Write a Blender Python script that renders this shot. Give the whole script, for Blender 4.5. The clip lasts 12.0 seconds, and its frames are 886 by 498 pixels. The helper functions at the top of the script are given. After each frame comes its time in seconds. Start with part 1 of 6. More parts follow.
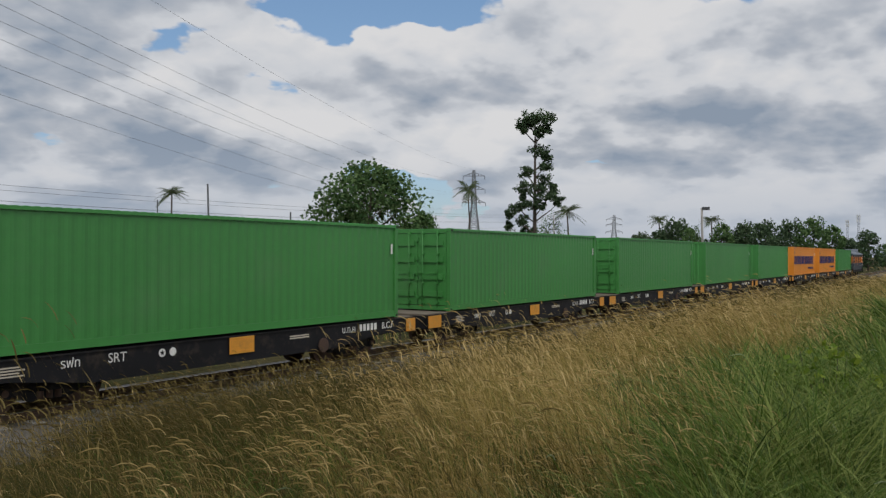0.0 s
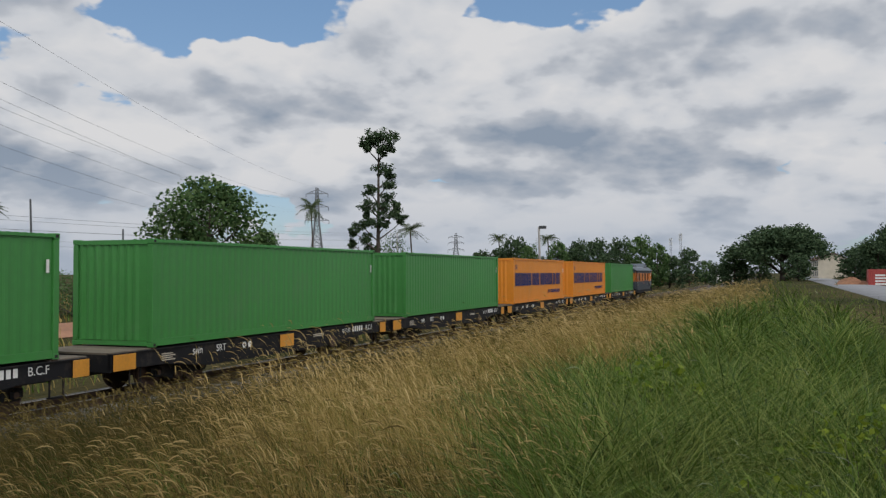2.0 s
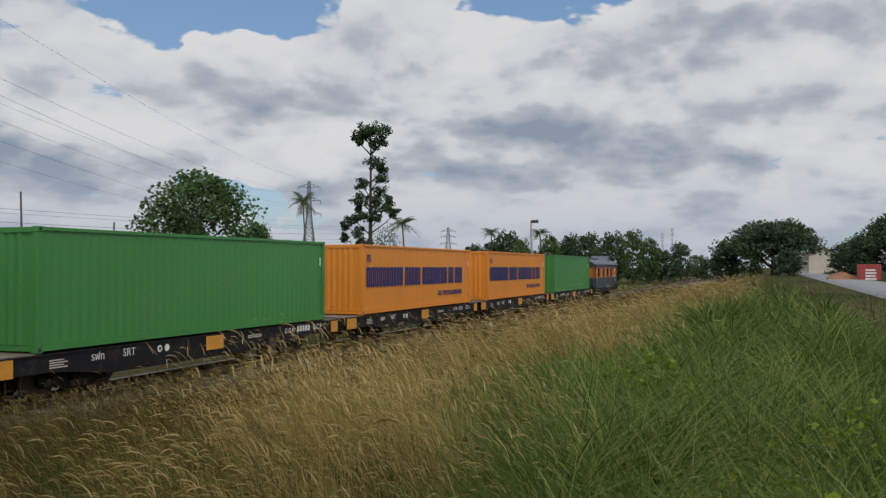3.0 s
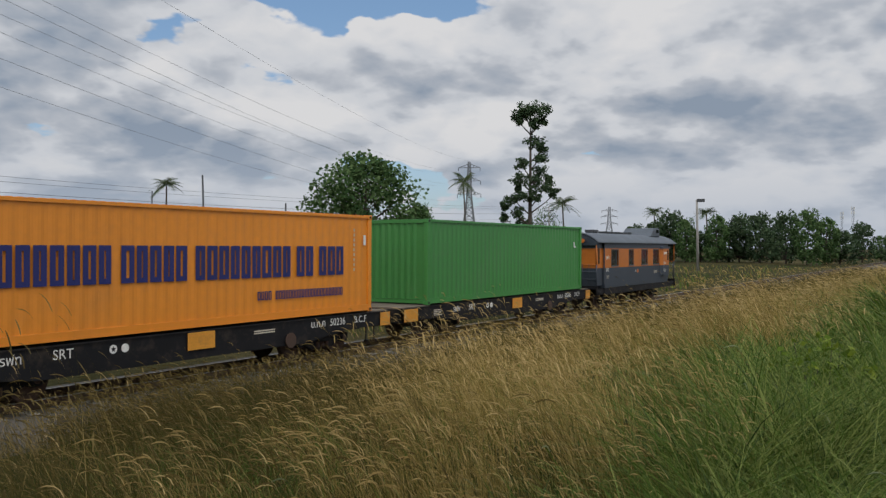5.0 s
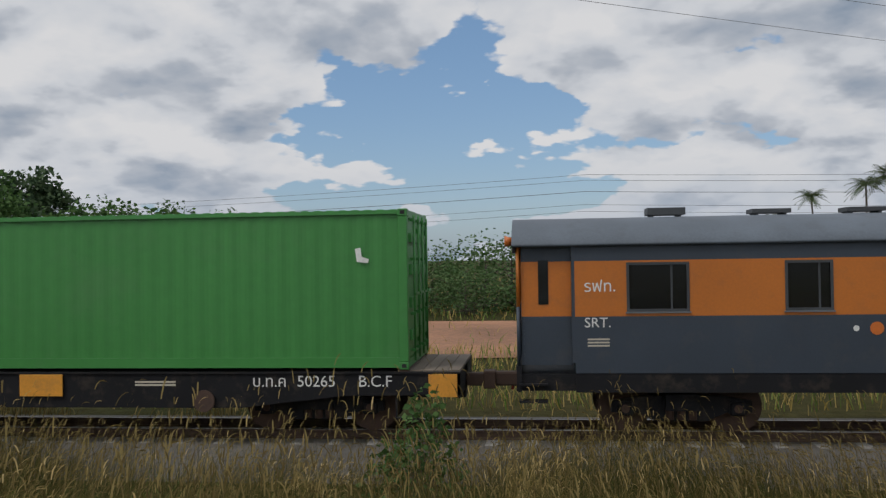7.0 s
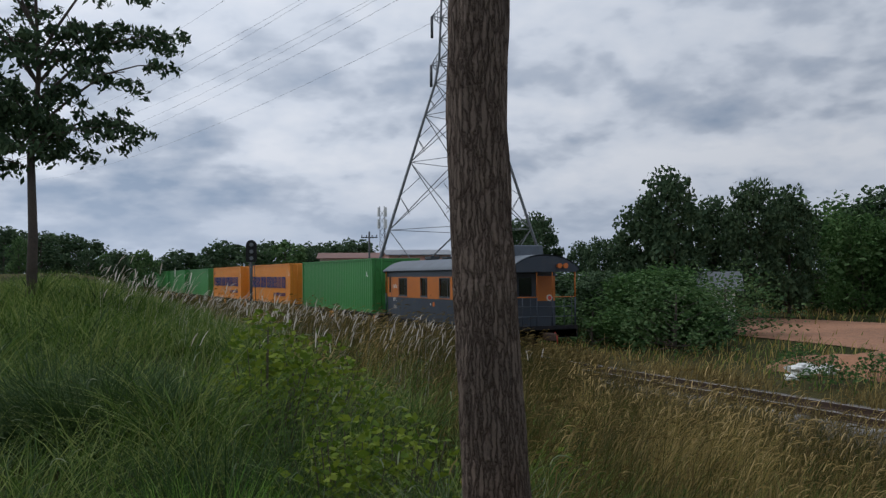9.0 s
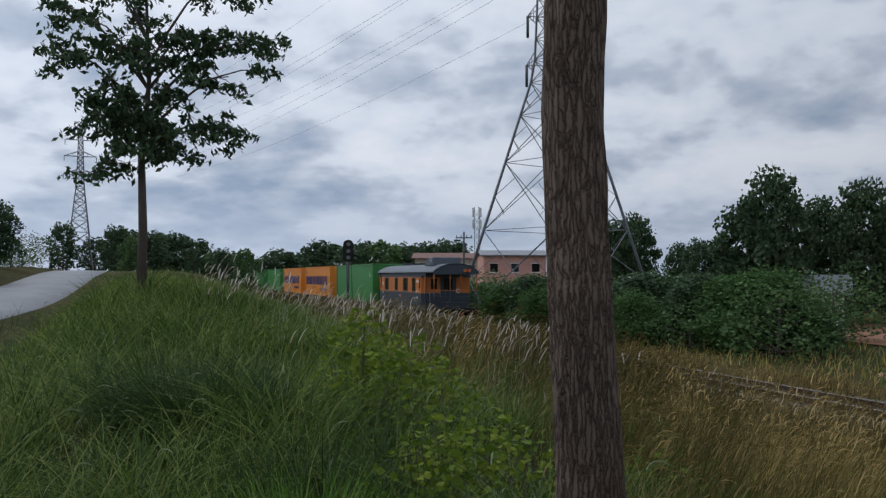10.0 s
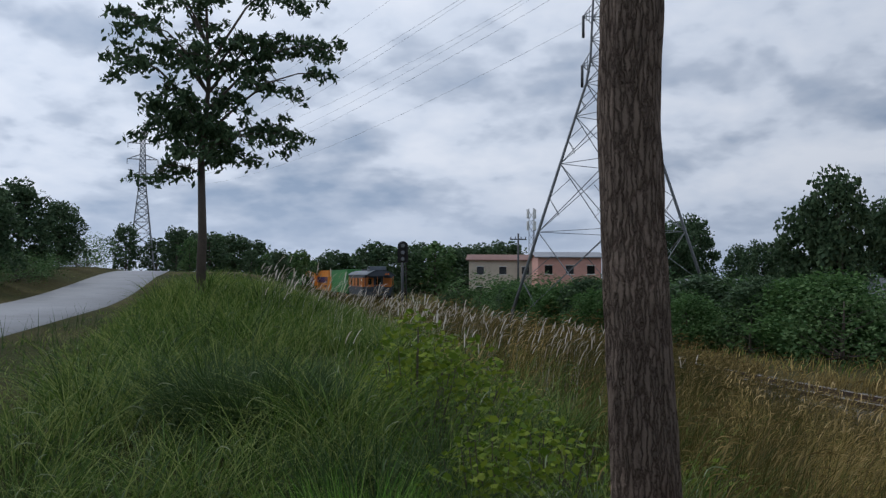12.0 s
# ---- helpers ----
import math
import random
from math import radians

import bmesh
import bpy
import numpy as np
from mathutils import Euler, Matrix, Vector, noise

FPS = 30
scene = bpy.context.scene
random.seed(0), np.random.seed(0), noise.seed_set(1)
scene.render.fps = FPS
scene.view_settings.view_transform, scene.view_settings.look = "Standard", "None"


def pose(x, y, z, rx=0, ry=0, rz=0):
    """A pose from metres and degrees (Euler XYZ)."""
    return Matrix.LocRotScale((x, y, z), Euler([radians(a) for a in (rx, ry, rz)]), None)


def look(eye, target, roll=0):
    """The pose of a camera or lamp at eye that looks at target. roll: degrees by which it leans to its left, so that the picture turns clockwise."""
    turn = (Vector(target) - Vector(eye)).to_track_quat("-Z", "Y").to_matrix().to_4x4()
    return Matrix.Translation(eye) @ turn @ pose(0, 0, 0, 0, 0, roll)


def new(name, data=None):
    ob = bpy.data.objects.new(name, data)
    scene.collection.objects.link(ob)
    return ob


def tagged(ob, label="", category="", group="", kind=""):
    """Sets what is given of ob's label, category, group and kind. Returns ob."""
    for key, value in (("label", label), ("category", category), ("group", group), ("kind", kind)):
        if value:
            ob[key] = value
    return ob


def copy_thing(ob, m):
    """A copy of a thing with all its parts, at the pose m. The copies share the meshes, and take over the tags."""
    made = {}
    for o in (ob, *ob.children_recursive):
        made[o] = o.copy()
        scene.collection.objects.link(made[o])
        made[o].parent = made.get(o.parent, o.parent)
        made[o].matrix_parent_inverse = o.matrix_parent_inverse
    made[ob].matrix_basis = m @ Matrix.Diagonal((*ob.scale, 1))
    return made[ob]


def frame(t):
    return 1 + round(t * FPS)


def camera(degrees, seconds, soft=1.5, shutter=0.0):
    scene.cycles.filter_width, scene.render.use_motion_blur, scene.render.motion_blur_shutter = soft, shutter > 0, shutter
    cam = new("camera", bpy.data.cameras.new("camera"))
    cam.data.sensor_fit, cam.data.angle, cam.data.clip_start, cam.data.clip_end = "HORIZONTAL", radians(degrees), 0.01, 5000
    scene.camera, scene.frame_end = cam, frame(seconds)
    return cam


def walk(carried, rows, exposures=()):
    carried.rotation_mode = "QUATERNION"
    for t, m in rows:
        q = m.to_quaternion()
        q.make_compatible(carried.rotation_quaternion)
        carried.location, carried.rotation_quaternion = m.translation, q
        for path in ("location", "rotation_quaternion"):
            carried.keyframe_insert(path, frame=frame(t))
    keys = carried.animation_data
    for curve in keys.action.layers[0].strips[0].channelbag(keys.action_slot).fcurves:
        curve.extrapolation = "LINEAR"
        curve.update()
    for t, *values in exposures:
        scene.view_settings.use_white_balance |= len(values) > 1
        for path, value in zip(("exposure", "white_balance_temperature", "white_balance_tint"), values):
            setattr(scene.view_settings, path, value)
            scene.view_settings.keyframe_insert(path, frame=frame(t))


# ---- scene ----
EYE = 2.85          # camera above the rail head
NEAR = 13.92        # container side, from the camera
TRACK = 15.14       # middle of the track
PITCH = 15.06       # wagon to wagon
BOX_L, BOX_W, BOX_H, DECK = 12.19, 2.438, 2.591, 1.10

cam = camera(53.7, 12.0, soft=1.35)
# seconds, bearing, pitch, roll (degrees; bearing 0 looks along the track)
PATH = [
    (0.0, 31.31, 0.40, 0.17), (0.5, 26.34, 0.88, -0.06), (1.0, 22.92, 1.30, -0.16), (1.5, 21.55, 1.48, -0.19),
    (2.0, 21.10, 1.58, -0.14), (2.5, 20.56, 1.44, -0.13), (3.5, 21.2, 0.55, 0.0), (4.5, 26.89, -0.16, 0.12),
    (5.0, 31.00, -0.15, 0.23), (5.5, 40.79, -0.01, 0.24), (6.0, 52.18, 0.03, 0.30), (6.5, 73.87, 0.50, -0.50),
    (6.7, 82.82, 0.57, -0.70), (7.5, 117.5, 1.1, -0.95), (8.3, 144.44, 1.53, -1.09), (8.5, 149.10, 1.62, -1.00),
    (9.0, 155.54, 1.73, -0.47), (9.5, 159.03, 1.77, -0.07), (10.0, 161.72, 1.78, 0.03), (10.5, 163.44, 1.78, 0.16),
    (11.0, 164.35, 1.76, 0.18), (11.5, 164.90, 1.82, 0.28), (12.0, 165.27, 1.87, 0.27)]
walk(cam, [(t, pose(0, 0, EYE, 90 + p, 0, b - 90) @ pose(0, 0, 0, 0, 0, r)) for t, b, p, r in PATH],
     exposures=[(0.0, 0.0, 6500, 10), (2.7, 0.0, 6500, 10), (6.7, 0.0, 6500, 10), (8.3, -0.29, 6050, 10), (9.5, -0.20, 5950, 10), (12.0, -0.20, 5800, 10)])


# ---- sky and sun ----
def nodes_of(owner):
    owner.use_nodes = True
    tree = owner.node_tree
    tree.nodes.clear()

    def add(kind, **kw):
        n = tree.nodes.new(kind)
        for key, value in kw.items():
            if key == "ins":
                for k, v in value.items():
                    if isinstance(v, bpy.types.NodeSocket):
                        tree.links.new(v, n.inputs[k])
                    else:
                        n.inputs[k].default_value = v
            else:
                setattr(n, key, value)
        return n
    return tree, add


def toward(bearing, elevation):
    b, e = radians(bearing), radians(elevation)
    return Vector((math.cos(e) * math.cos(b), math.cos(e) * math.sin(b), math.sin(e)))


SUN_AZ, SUN_EL = 218, 50
GAPS = ((37, 19.0, 8.5, -0.21), (29.5, 18.6, 6.5, -0.17), (97, 6, 15, -0.12), (12, 19.4, 7.5, -0.25), (-4, 18.5, 3.0, -0.2), (-1, 13, 5, 0.08), (45, 8, 8, 0.06), (36, 12, 6, 0.05), (60, 10, 18, 0.07), (15, 8, 16, 0.07), (165, 15, 45, 0.14), (30, 11, 8, 0.08), (43, 17, 6, 0.06), (132, 17, 14, 0.10))


# heavy blue-grey rain cloud low in the sky: bearing, elevation, half width, change
SHADED = ((52, 6.0, 13, -0.30), (174, 6.5, 8, -0.28), (150, 9, 10, -0.12))


def ramp_node(add, fac, stops):
    n = add("ShaderNodeValToRGB", ins={0: fac})
    els = n.color_ramp.elements
    while len(els) < len(stops):
        els.new(0.5)
    for e, (p, c) in zip(els, stops):
        e.position, e.color = p, (*c, 1)
    return n.outputs[0]


def make_world():
    world = bpy.data.worlds.new("sky")
    scene.world = world
    tree, add = nodes_of(world)

    def m(op, a, b=0.0, c=0.0):
        return add("ShaderNodeMath", operation=op, ins={0: a, 1: b, 2: c}).outputs[0]
    way = add("ShaderNodeTexCoord").outputs["Generated"]
    sep = add("ShaderNodeSeparateXYZ", ins={0: way})
    x, y, z = sep.outputs
    up = m("MAXIMUM", z, 0.0)

    def spread(lift):
        low = m("ADD", up, 0.30 + lift)
        return add("ShaderNodeCombineXYZ", ins={0: m("DIVIDE", x, low), 1: m("DIVIDE", y, low), 2: 0.7}).outputs[0]
    flat, higher = spread(0.0), spread(0.035)

    def deck(p):
        wob = add("ShaderNodeTexNoise", ins={"Vector": p, "Scale": 2.6, "Detail": 5.0, "Roughness": 0.6}).outputs[1]
        bent = add("ShaderNodeVectorMath", operation="MULTIPLY_ADD", ins={0: wob, 1: (0.22, 0.22, 0.22), 2: p}).outputs[0]
        big = add("ShaderNodeTexNoise", ins={"Vector": p, "Scale": 1.15, "Detail": 3.0, "Roughness": 0.5}).outputs[0]
        puff = add("ShaderNodeTexNoise", ins={"Vector": p, "Scale": 3.1, "Detail": 9.0, "Roughness": 0.57, "Distortion": 0.1}).outputs[0]
        # rounded heads of the cumulus, in three sizes
        heads = add("ShaderNodeTexVoronoi", feature="SMOOTH_F1", ins={"Vector": bent, "Scale": 3.2, "Detail": 2.5, "Roughness": 0.52, "Lacunarity": 2.3, "Smoothness": 0.35}).outputs["Distance"]
        heads = m("SUBTRACT", 1.08, heads)
        return m("ADD", m("ADD", m("MULTIPLY", big, 0.5), m("MULTIPLY", puff, 0.28)), m("MULTIPLY", heads, 0.32))
    body = deck(flat)
    cover = m("ADD", m("MULTIPLY", body, 0.75), 0.178)
    # gaps and thicker parts of the cloud deck: bearing, elevation, half width, change
    for b, e, half, change in GAPS:
        d = toward(b, e)
        dot = add("ShaderNodeVectorMath", operation="DOT_PRODUCT", ins={0: way, 1: d}).outputs["Value"]
        fall = add("ShaderNodeMapRange", interpolation_type="SMOOTHSTEP", ins={0: dot, 1: math.cos(radians(half)), 2: 1.0, 3: 0.0, 4: change}).outputs[0]
        cover = m("ADD", cover, fall)
    mask = add("ShaderNodeMapRange", interpolation_type="SMOOTHSTEP", ins={0: cover, 1: 0.405, 2: 0.432, 3: 0.0, 4: 1.0}).outputs[0]
    # upper edges of the billows catch the light, their bellies are grey
    edge = m("SUBTRACT", body, deck(higher))
    lit = m("ADD", 0.54, m("MULTIPLY", edge, 2.4))
    lit = m("ADD", lit, m("MULTIPLY", m("SUBTRACT", 0.50, body), 0.9))
    rim = add("ShaderNodeMapRange", interpolation_type="SMOOTHSTEP", ins={0: cover, 1: 0.41, 2: 0.53, 3: 0.15, 4: 0.0}).outputs[0]
    lit = m("ADD", lit, rim)
    for b, e, half, change in SHADED:
        dot = add("ShaderNodeVectorMath", operation="DOT_PRODUCT", ins={0: way, 1: toward(b, e)}).outputs["Value"]
        lit = m("ADD", lit, add("ShaderNodeMapRange", interpolation_type="SMOOTHSTEP", ins={0: dot, 1: math.cos(radians(half)), 2: 1.0, 3: 0.0, 4: change}).outputs[0])
    calm = add("ShaderNodeVectorMath", operation="DOT_PRODUCT", ins={0: way, 1: toward(172, 12)}).outputs["Value"]
    calm = add("ShaderNodeMapRange", interpolation_type="SMOOTHSTEP", ins={0: calm, 1: 0.55, 2: 0.92, 3: 1.0, 4: 0.78}).outputs[0]
    lit = m("ADD", 0.54, m("MULTIPLY", m("SUBTRACT", lit, 0.54), calm))
    shade = ramp_node(add, lit, [(0.14, (0.25, 0.305, 0.385)), (0.44, (0.43, 0.46, 0.51)), (0.60, (0.58, 0.60, 0.635)), (0.86, (0.68, 0.68, 0.69))])
    haze = add("ShaderNodeMapRange", interpolation_type="SMOOTHSTEP", ins={0: z, 1: 0.0, 2: 0.14, 3: 0.75, 4: 0.0}).outputs[0]
    shade = add("ShaderNodeMix", data_type="RGBA", ins={0: haze, 6: shade, 7: (0.41, 0.46, 0.54, 1)}).outputs[2]
    near_sun = add("ShaderNodeVectorMath", operation="DOT_PRODUCT", ins={0: way, 1: toward(SUN_AZ, SUN_EL)}).outputs["Value"]
    glow = add("ShaderNodeMapRange", ins={0: near_sun, 1: 0.15, 2: 1.0, 3: 1.0, 4: 1.65}).outputs[0]
    shade = add("ShaderNodeMix", data_type="RGBA", blend_type="MULTIPLY", ins={0: 1.0, 6: shade, 7: glow}).outputs[2]
    clear = add("ShaderNodeTexSky", sky_type="NISHITA", sun_disc=False, sun_elevation=radians(SUN_EL), sun_rotation=radians(90 - SUN_AZ)).outputs[0]
    clear = add("ShaderNodeMix", data_type="RGBA", blend_type="MULTIPLY", ins={0: 1.0, 6: clear, 7: (0.10, 0.10, 0.10, 1)}).outputs[2]
    clear = add("ShaderNodeMix", data_type="RGBA", ins={0: 0.35, 6: clear, 7: (0.16, 0.34, 0.62, 1)}).outputs[2]
    mixed = add("ShaderNodeMix", data_type="RGBA", ins={0: mask, 6: clear, 7: shade}).outputs[2]
    back = add("ShaderNodeBackground", ins={0: mixed, 1: 1.0})
    out = add("ShaderNodeOutputWorld", ins={0: back.outputs[0]})


make_world()
sun = new("sun", bpy.data.lights.new("sun", "SUN"))
sun.data.energy, sun.data.angle, sun.data.color = 1.0, radians(12), (1.0, 0.95, 0.87)
sun.matrix_world = look(toward(SUN_AZ, SUN_EL) * 60, (0, 0, 0))


# ---- materials ----
def paint(name, colour, rough=0.6, metal=0.0, vary=0.12, grain=6.0, dirt=None, dirt_amount=0.3, bump=0.0, bump_scale=40.0, each=0.0, spec=0.5):
    """A surface with cloudy variation, fine grain, and dirt or wear in patches of its own."""
    mat = bpy.data.materials.new(name)
    tree, add = nodes_of(mat)
    pos = add("ShaderNodeTexCoord").outputs["Object"]
    n1 = add("ShaderNodeTexNoise", ins={"Vector": pos, "Scale": grain * 0.15, "Detail": 4.0}).outputs[0]
    n2 = add("ShaderNodeTexNoise", ins={"Vector": pos, "Scale": grain * 4, "Detail": 5.0, "Roughness": 0.65}).outputs[0]
    both = add("ShaderNodeMath", operation="ADD", ins={0: n1, 1: n2}).outputs[0]
    value = add("ShaderNodeMapRange", ins={0: both, 1: 0.6, 2: 1.4, 3: 1 - vary * 1.5, 4: 1 + vary * 1.5}).outputs[0]
    if each:
        rnd = add("ShaderNodeObjectInfo").outputs["Random"]
        r2 = add("ShaderNodeMapRange", ins={0: rnd, 1: 0.0, 2: 1.0, 3: 1 - each, 4: 1 + each}).outputs[0]
        value = add("ShaderNodeMath", operation="MULTIPLY", ins={0: value, 1: r2}).outputs[0]
    col = add("ShaderNodeMix", data_type="RGBA", blend_type="MULTIPLY", ins={0: 1.0, 6: (*colour, 1), 7: value}).outputs[2]
    if dirt:
        n3 = add("ShaderNodeTexNoise", ins={"Vector": pos, "Scale": grain * 0.4, "Detail": 8.0, "Roughness": 0.7}).outputs[0]
        amount = add("ShaderNodeMapRange", ins={0: n3, 1: 0.52, 2: 0.75, 3: 0.0, 4: dirt_amount}).outputs[0]
        col = add("ShaderNodeMix", data_type="RGBA", ins={0: amount, 6: col, 7: (*dirt, 1)}).outputs[2]
    rg = add("ShaderNodeMapRange", ins={0: n2, 1: 0.3, 2: 0.7, 3: max(rough - 0.08, 0.05), 4: min(rough + 0.08, 1)}).outputs[0]
    shader = add("ShaderNodeBsdfPrincipled", ins={"Base Color": col, "Roughness": rg, "Metallic": metal, "Specular IOR Level": spec})
    if bump:
        n4 = add("ShaderNodeTexNoise", ins={"Vector": pos, "Scale": bump_scale, "Detail": 6.0}).outputs[0]
        b = add("ShaderNodeBump", ins={"Strength": bump, "Distance": 0.02, "Height": n4}).outputs[0]
        tree.links.new(b, shader.inputs["Normal"])
    add("ShaderNodeOutputMaterial", ins={0: shader.outputs[0]})
    return mat


def leafy(name, stops, through_light=0.25, rough=0.72):
    """Blades and leaves: each island its own colour out of a range."""
    mat = bpy.data.materials.new(name)
    tree, add = nodes_of(mat)
    rnd = add("ShaderNodeNewGeometry").outputs["Random Per Island"]
    pos = add("ShaderNodeTexCoord").outputs["Object"]
    n1 = add("ShaderNodeTexNoise", ins={"Vector": pos, "Scale": 0.35, "Detail": 3.0}).outputs[0]
    fac = add("ShaderNodeMath", operation="ADD", ins={0: rnd, 1: n1}).outputs[0]
    fac = add("ShaderNodeMapRange", ins={0: fac, 1: 0.2, 2: 1.3, 3: 0.0, 4: 1.0}).outputs[0]
    col = ramp_node(add, fac, stops)
    front = add("ShaderNodeBsdfPrincipled", ins={"Base Color": col, "Roughness": rough, "Specular IOR Level": 0.18})
    back = add("ShaderNodeBsdfTranslucent", ins={0: col})
    both = add("ShaderNodeMixShader", ins={0: through_light, 1: front.outputs[0], 2: back.outputs[0]})
    add("ShaderNodeOutputMaterial", ins={0: both.outputs[0]})
    return mat


def glass(name, tint, rough=0.08):
    mat = bpy.data.materials.new(name)
    tree, add = nodes_of(mat)
    s = add("ShaderNodeBsdfPrincipled", ins={"Base Color": (*tint, 1), "Roughness": rough, "Specular IOR Level": 0.6})
    add("ShaderNodeOutputMaterial", ins={0: s.outputs[0]})
    return mat


GREEN = paint("green_paint", (0.047, 0.220, 0.048), 0.45, vary=0.10, grain=1.2, dirt=(0.10, 0.20, 0.09), dirt_amount=0.35, each=0.06)
ORANGE = paint("orange_paint", (0.72, 0.25, 0.022), 0.45, vary=0.07, grain=1.2, dirt=(0.40, 0.18, 0.05), dirt_amount=0.35)
BLUE_PAINT = paint("blue_letter_paint", (0.012, 0.018, 0.13), 0.5)
WHITE = paint("white_paint", (0.75, 0.75, 0.72), 0.5, dirt=(0.3, 0.28, 0.25))
BLACK = paint("wagon_black", (0.010, 0.010, 0.012), 0.7, spec=0.25, vary=0.3, dirt=(0.09, 0.07, 0.05), dirt_amount=0.5)
RUST = paint("rusty_iron", (0.07, 0.04, 0.028), 0.8, vary=0.3, dirt=(0.03, 0.025, 0.02), dirt_amount=0.6)
YELLOW = paint("yellow_panel", (0.62, 0.27, 0.03), 0.55, vary=0.15, dirt=(0.25, 0.13, 0.05), dirt_amount=0.6)
PLANK = paint("deck_plank", (0.16, 0.13, 0.10), 0.85, vary=0.3, each=0.2)
VAN_GREY = paint("van_grey", (0.036, 0.048, 0.066), 0.5, vary=0.12, dirt=(0.08, 0.075, 0.07), dirt_amount=0.4)
VAN_ORANGE = paint("van_orange", (0.50, 0.15, 0.018), 0.5, vary=0.1, dirt=(0.22, 0.10, 0.04), dirt_amount=0.4)
VAN_ROOF = paint("van_roof", (0.10, 0.12, 0.145), 0.6, vary=0.2, dirt=(0.05, 0.05, 0.05), dirt_amount=0.4)
DARK_GLASS = glass("dark_window_glass", (0.01, 0.011, 0.012))
LAMP_ORANGE = paint("orange_lamp", (0.6, 0.16, 0.03), 0.35)
LAMP_RED = paint("red_disc", (0.5, 0.05, 0.03), 0.4)
RUBBER = paint("dark_rubber", (0.02, 0.02, 0.02), 0.9)
STEEL = paint("bright_rail_steel", (0.32, 0.29, 0.27), 0.35, metal=0.8, vary=0.2)
GALV = paint("galvanised_steel", (0.17, 0.18, 0.19), 0.55, metal=0.3, vary=0.15)
DARK_STEEL = paint("dark_weathered_steel", (0.06, 0.065, 0.07), 0.6, metal=0.2, vary=0.2)
CONCRETE = paint("weathered_concrete", (0.30, 0.29, 0.27), 0.9, vary=0.2, dirt=(0.14, 0.13, 0.12), bump=0.3)
BALLAST = paint("ballast_stone", (0.13, 0.118, 0.105), 0.95, vary=0.4, grain=3, each=0.3, bump=0.6, bump_scale=30)
ASPHALT = paint("pale_concrete_road", (0.24, 0.245, 0.26), 0.8, vary=0.15, grain=2, dirt=(0.14, 0.14, 0.13), dirt_amount=0.5, bump=0.3)
SOIL = paint("sandy_soil", (0.29, 0.145, 0.080), 0.95, vary=0.45, grain=1, dirt=(0.12, 0.10, 0.055), bump=0.5)
PINK = paint("pink_plaster", (0.60, 0.33, 0.27), 0.85, vary=0.12, dirt=(0.3, 0.22, 0.18))
CREAM = paint("cream_plaster", (0.52, 0.47, 0.38), 0.85, vary=0.12, dirt=(0.3, 0.25, 0.2))
ROOF_RED = paint("red_roof_sheet", (0.17, 0.085, 0.065), 0.7, vary=0.2)
ROOF_GREY = paint("grey_roof_sheet", (0.20, 0.21, 0.23), 0.55, vary=0.2, dirt=(0.18, 0.12, 0.09))
BOX_RED = paint("red_container_paint", (0.36, 0.055, 0.045), 0.55, vary=0.12, dirt=(0.16, 0.06, 0.04))
BARK_DARK = paint("dark_bark", (0.085, 0.068, 0.055), 0.95, vary=0.3, bump=0.6, bump_scale=12)
DRY = leafy("golden_grass", [(0.0, (0.105, 0.088, 0.019)), (0.4, (0.225, 0.172, 0.043)), (0.8, (0.36, 0.265, 0.08)), (1.0, (0.50, 0.37, 0.145))], 0.25)
OLIVE = leafy("olive_grass", [(0.0, (0.018, 0.028, 0.005)), (0.5, (0.042, 0.048, 0.009)), (0.85, (0.078, 0.068, 0.015)), (1.0, (0.14, 0.105, 0.03))], 0.25)
PLUME = leafy("grass_plume", [(0.0, (0.22, 0.155, 0.048)), (0.5, (0.40, 0.285, 0.105)), (1.0, (0.60, 0.45, 0.21))], 0.35)
DULL_PLUME = leafy("dull_grass_plume", [(0.0, (0.050, 0.036, 0.010)), (0.5, (0.115, 0.082, 0.024)), (1.0, (0.26, 0.195, 0.07))], 0.35)
WHITE_PLUME = leafy("white_plume", [(0.0, (0.22, 0.17, 0.10)), (0.5, (0.45, 0.39, 0.31)), (1.0, (0.66, 0.61, 0.54))], 0.35)
LUSH = leafy("green_grass", [(0.0, (0.020, 0.048, 0.008)), (0.4, (0.052, 0.102, 0.014)), (0.8, (0.105, 0.172, 0.026)), (1.0, (0.23, 0.275, 0.075))], 0.28)
WEED = leafy("weed_leaf", [(0.0, (0.05, 0.105, 0.010)), (0.5, (0.115, 0.18, 0.016)), (1.0, (0.22, 0.28, 0.03))], 0.3)
REED = leafy("bright_reed", [(0.0, (0.045, 0.12, 0.012)), (0.6, (0.09, 0.22, 0.02)), (1.0, (0.20, 0.34, 0.06))], 0.3)
PALE = leafy("grey_green_blade", [(0.0, (0.05, 0.075, 0.035)), (0.6, (0.12, 0.16, 0.08)), (1.0, (0.30, 0.34, 0.20))], 0.25)
# colours rank clumps and stalks, and the painted shade in the verge grass
RANK_OR_SHADE = leafy("rank_or_shaded_grass", [(0.0, (0.016, 0.036, 0.009)), (0.5, (0.032, 0.066, 0.016)), (1.0, (0.055, 0.095, 0.03))], 0.2)
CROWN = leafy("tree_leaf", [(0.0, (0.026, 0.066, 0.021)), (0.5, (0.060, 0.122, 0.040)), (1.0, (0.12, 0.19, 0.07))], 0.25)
CROWN_DARK = leafy("dark_tree_leaf", [(0.0, (0.024, 0.048, 0.024)), (0.5, (0.044, 0.080, 0.038)), (1.0, (0.085, 0.13, 0.062))], 0.2)
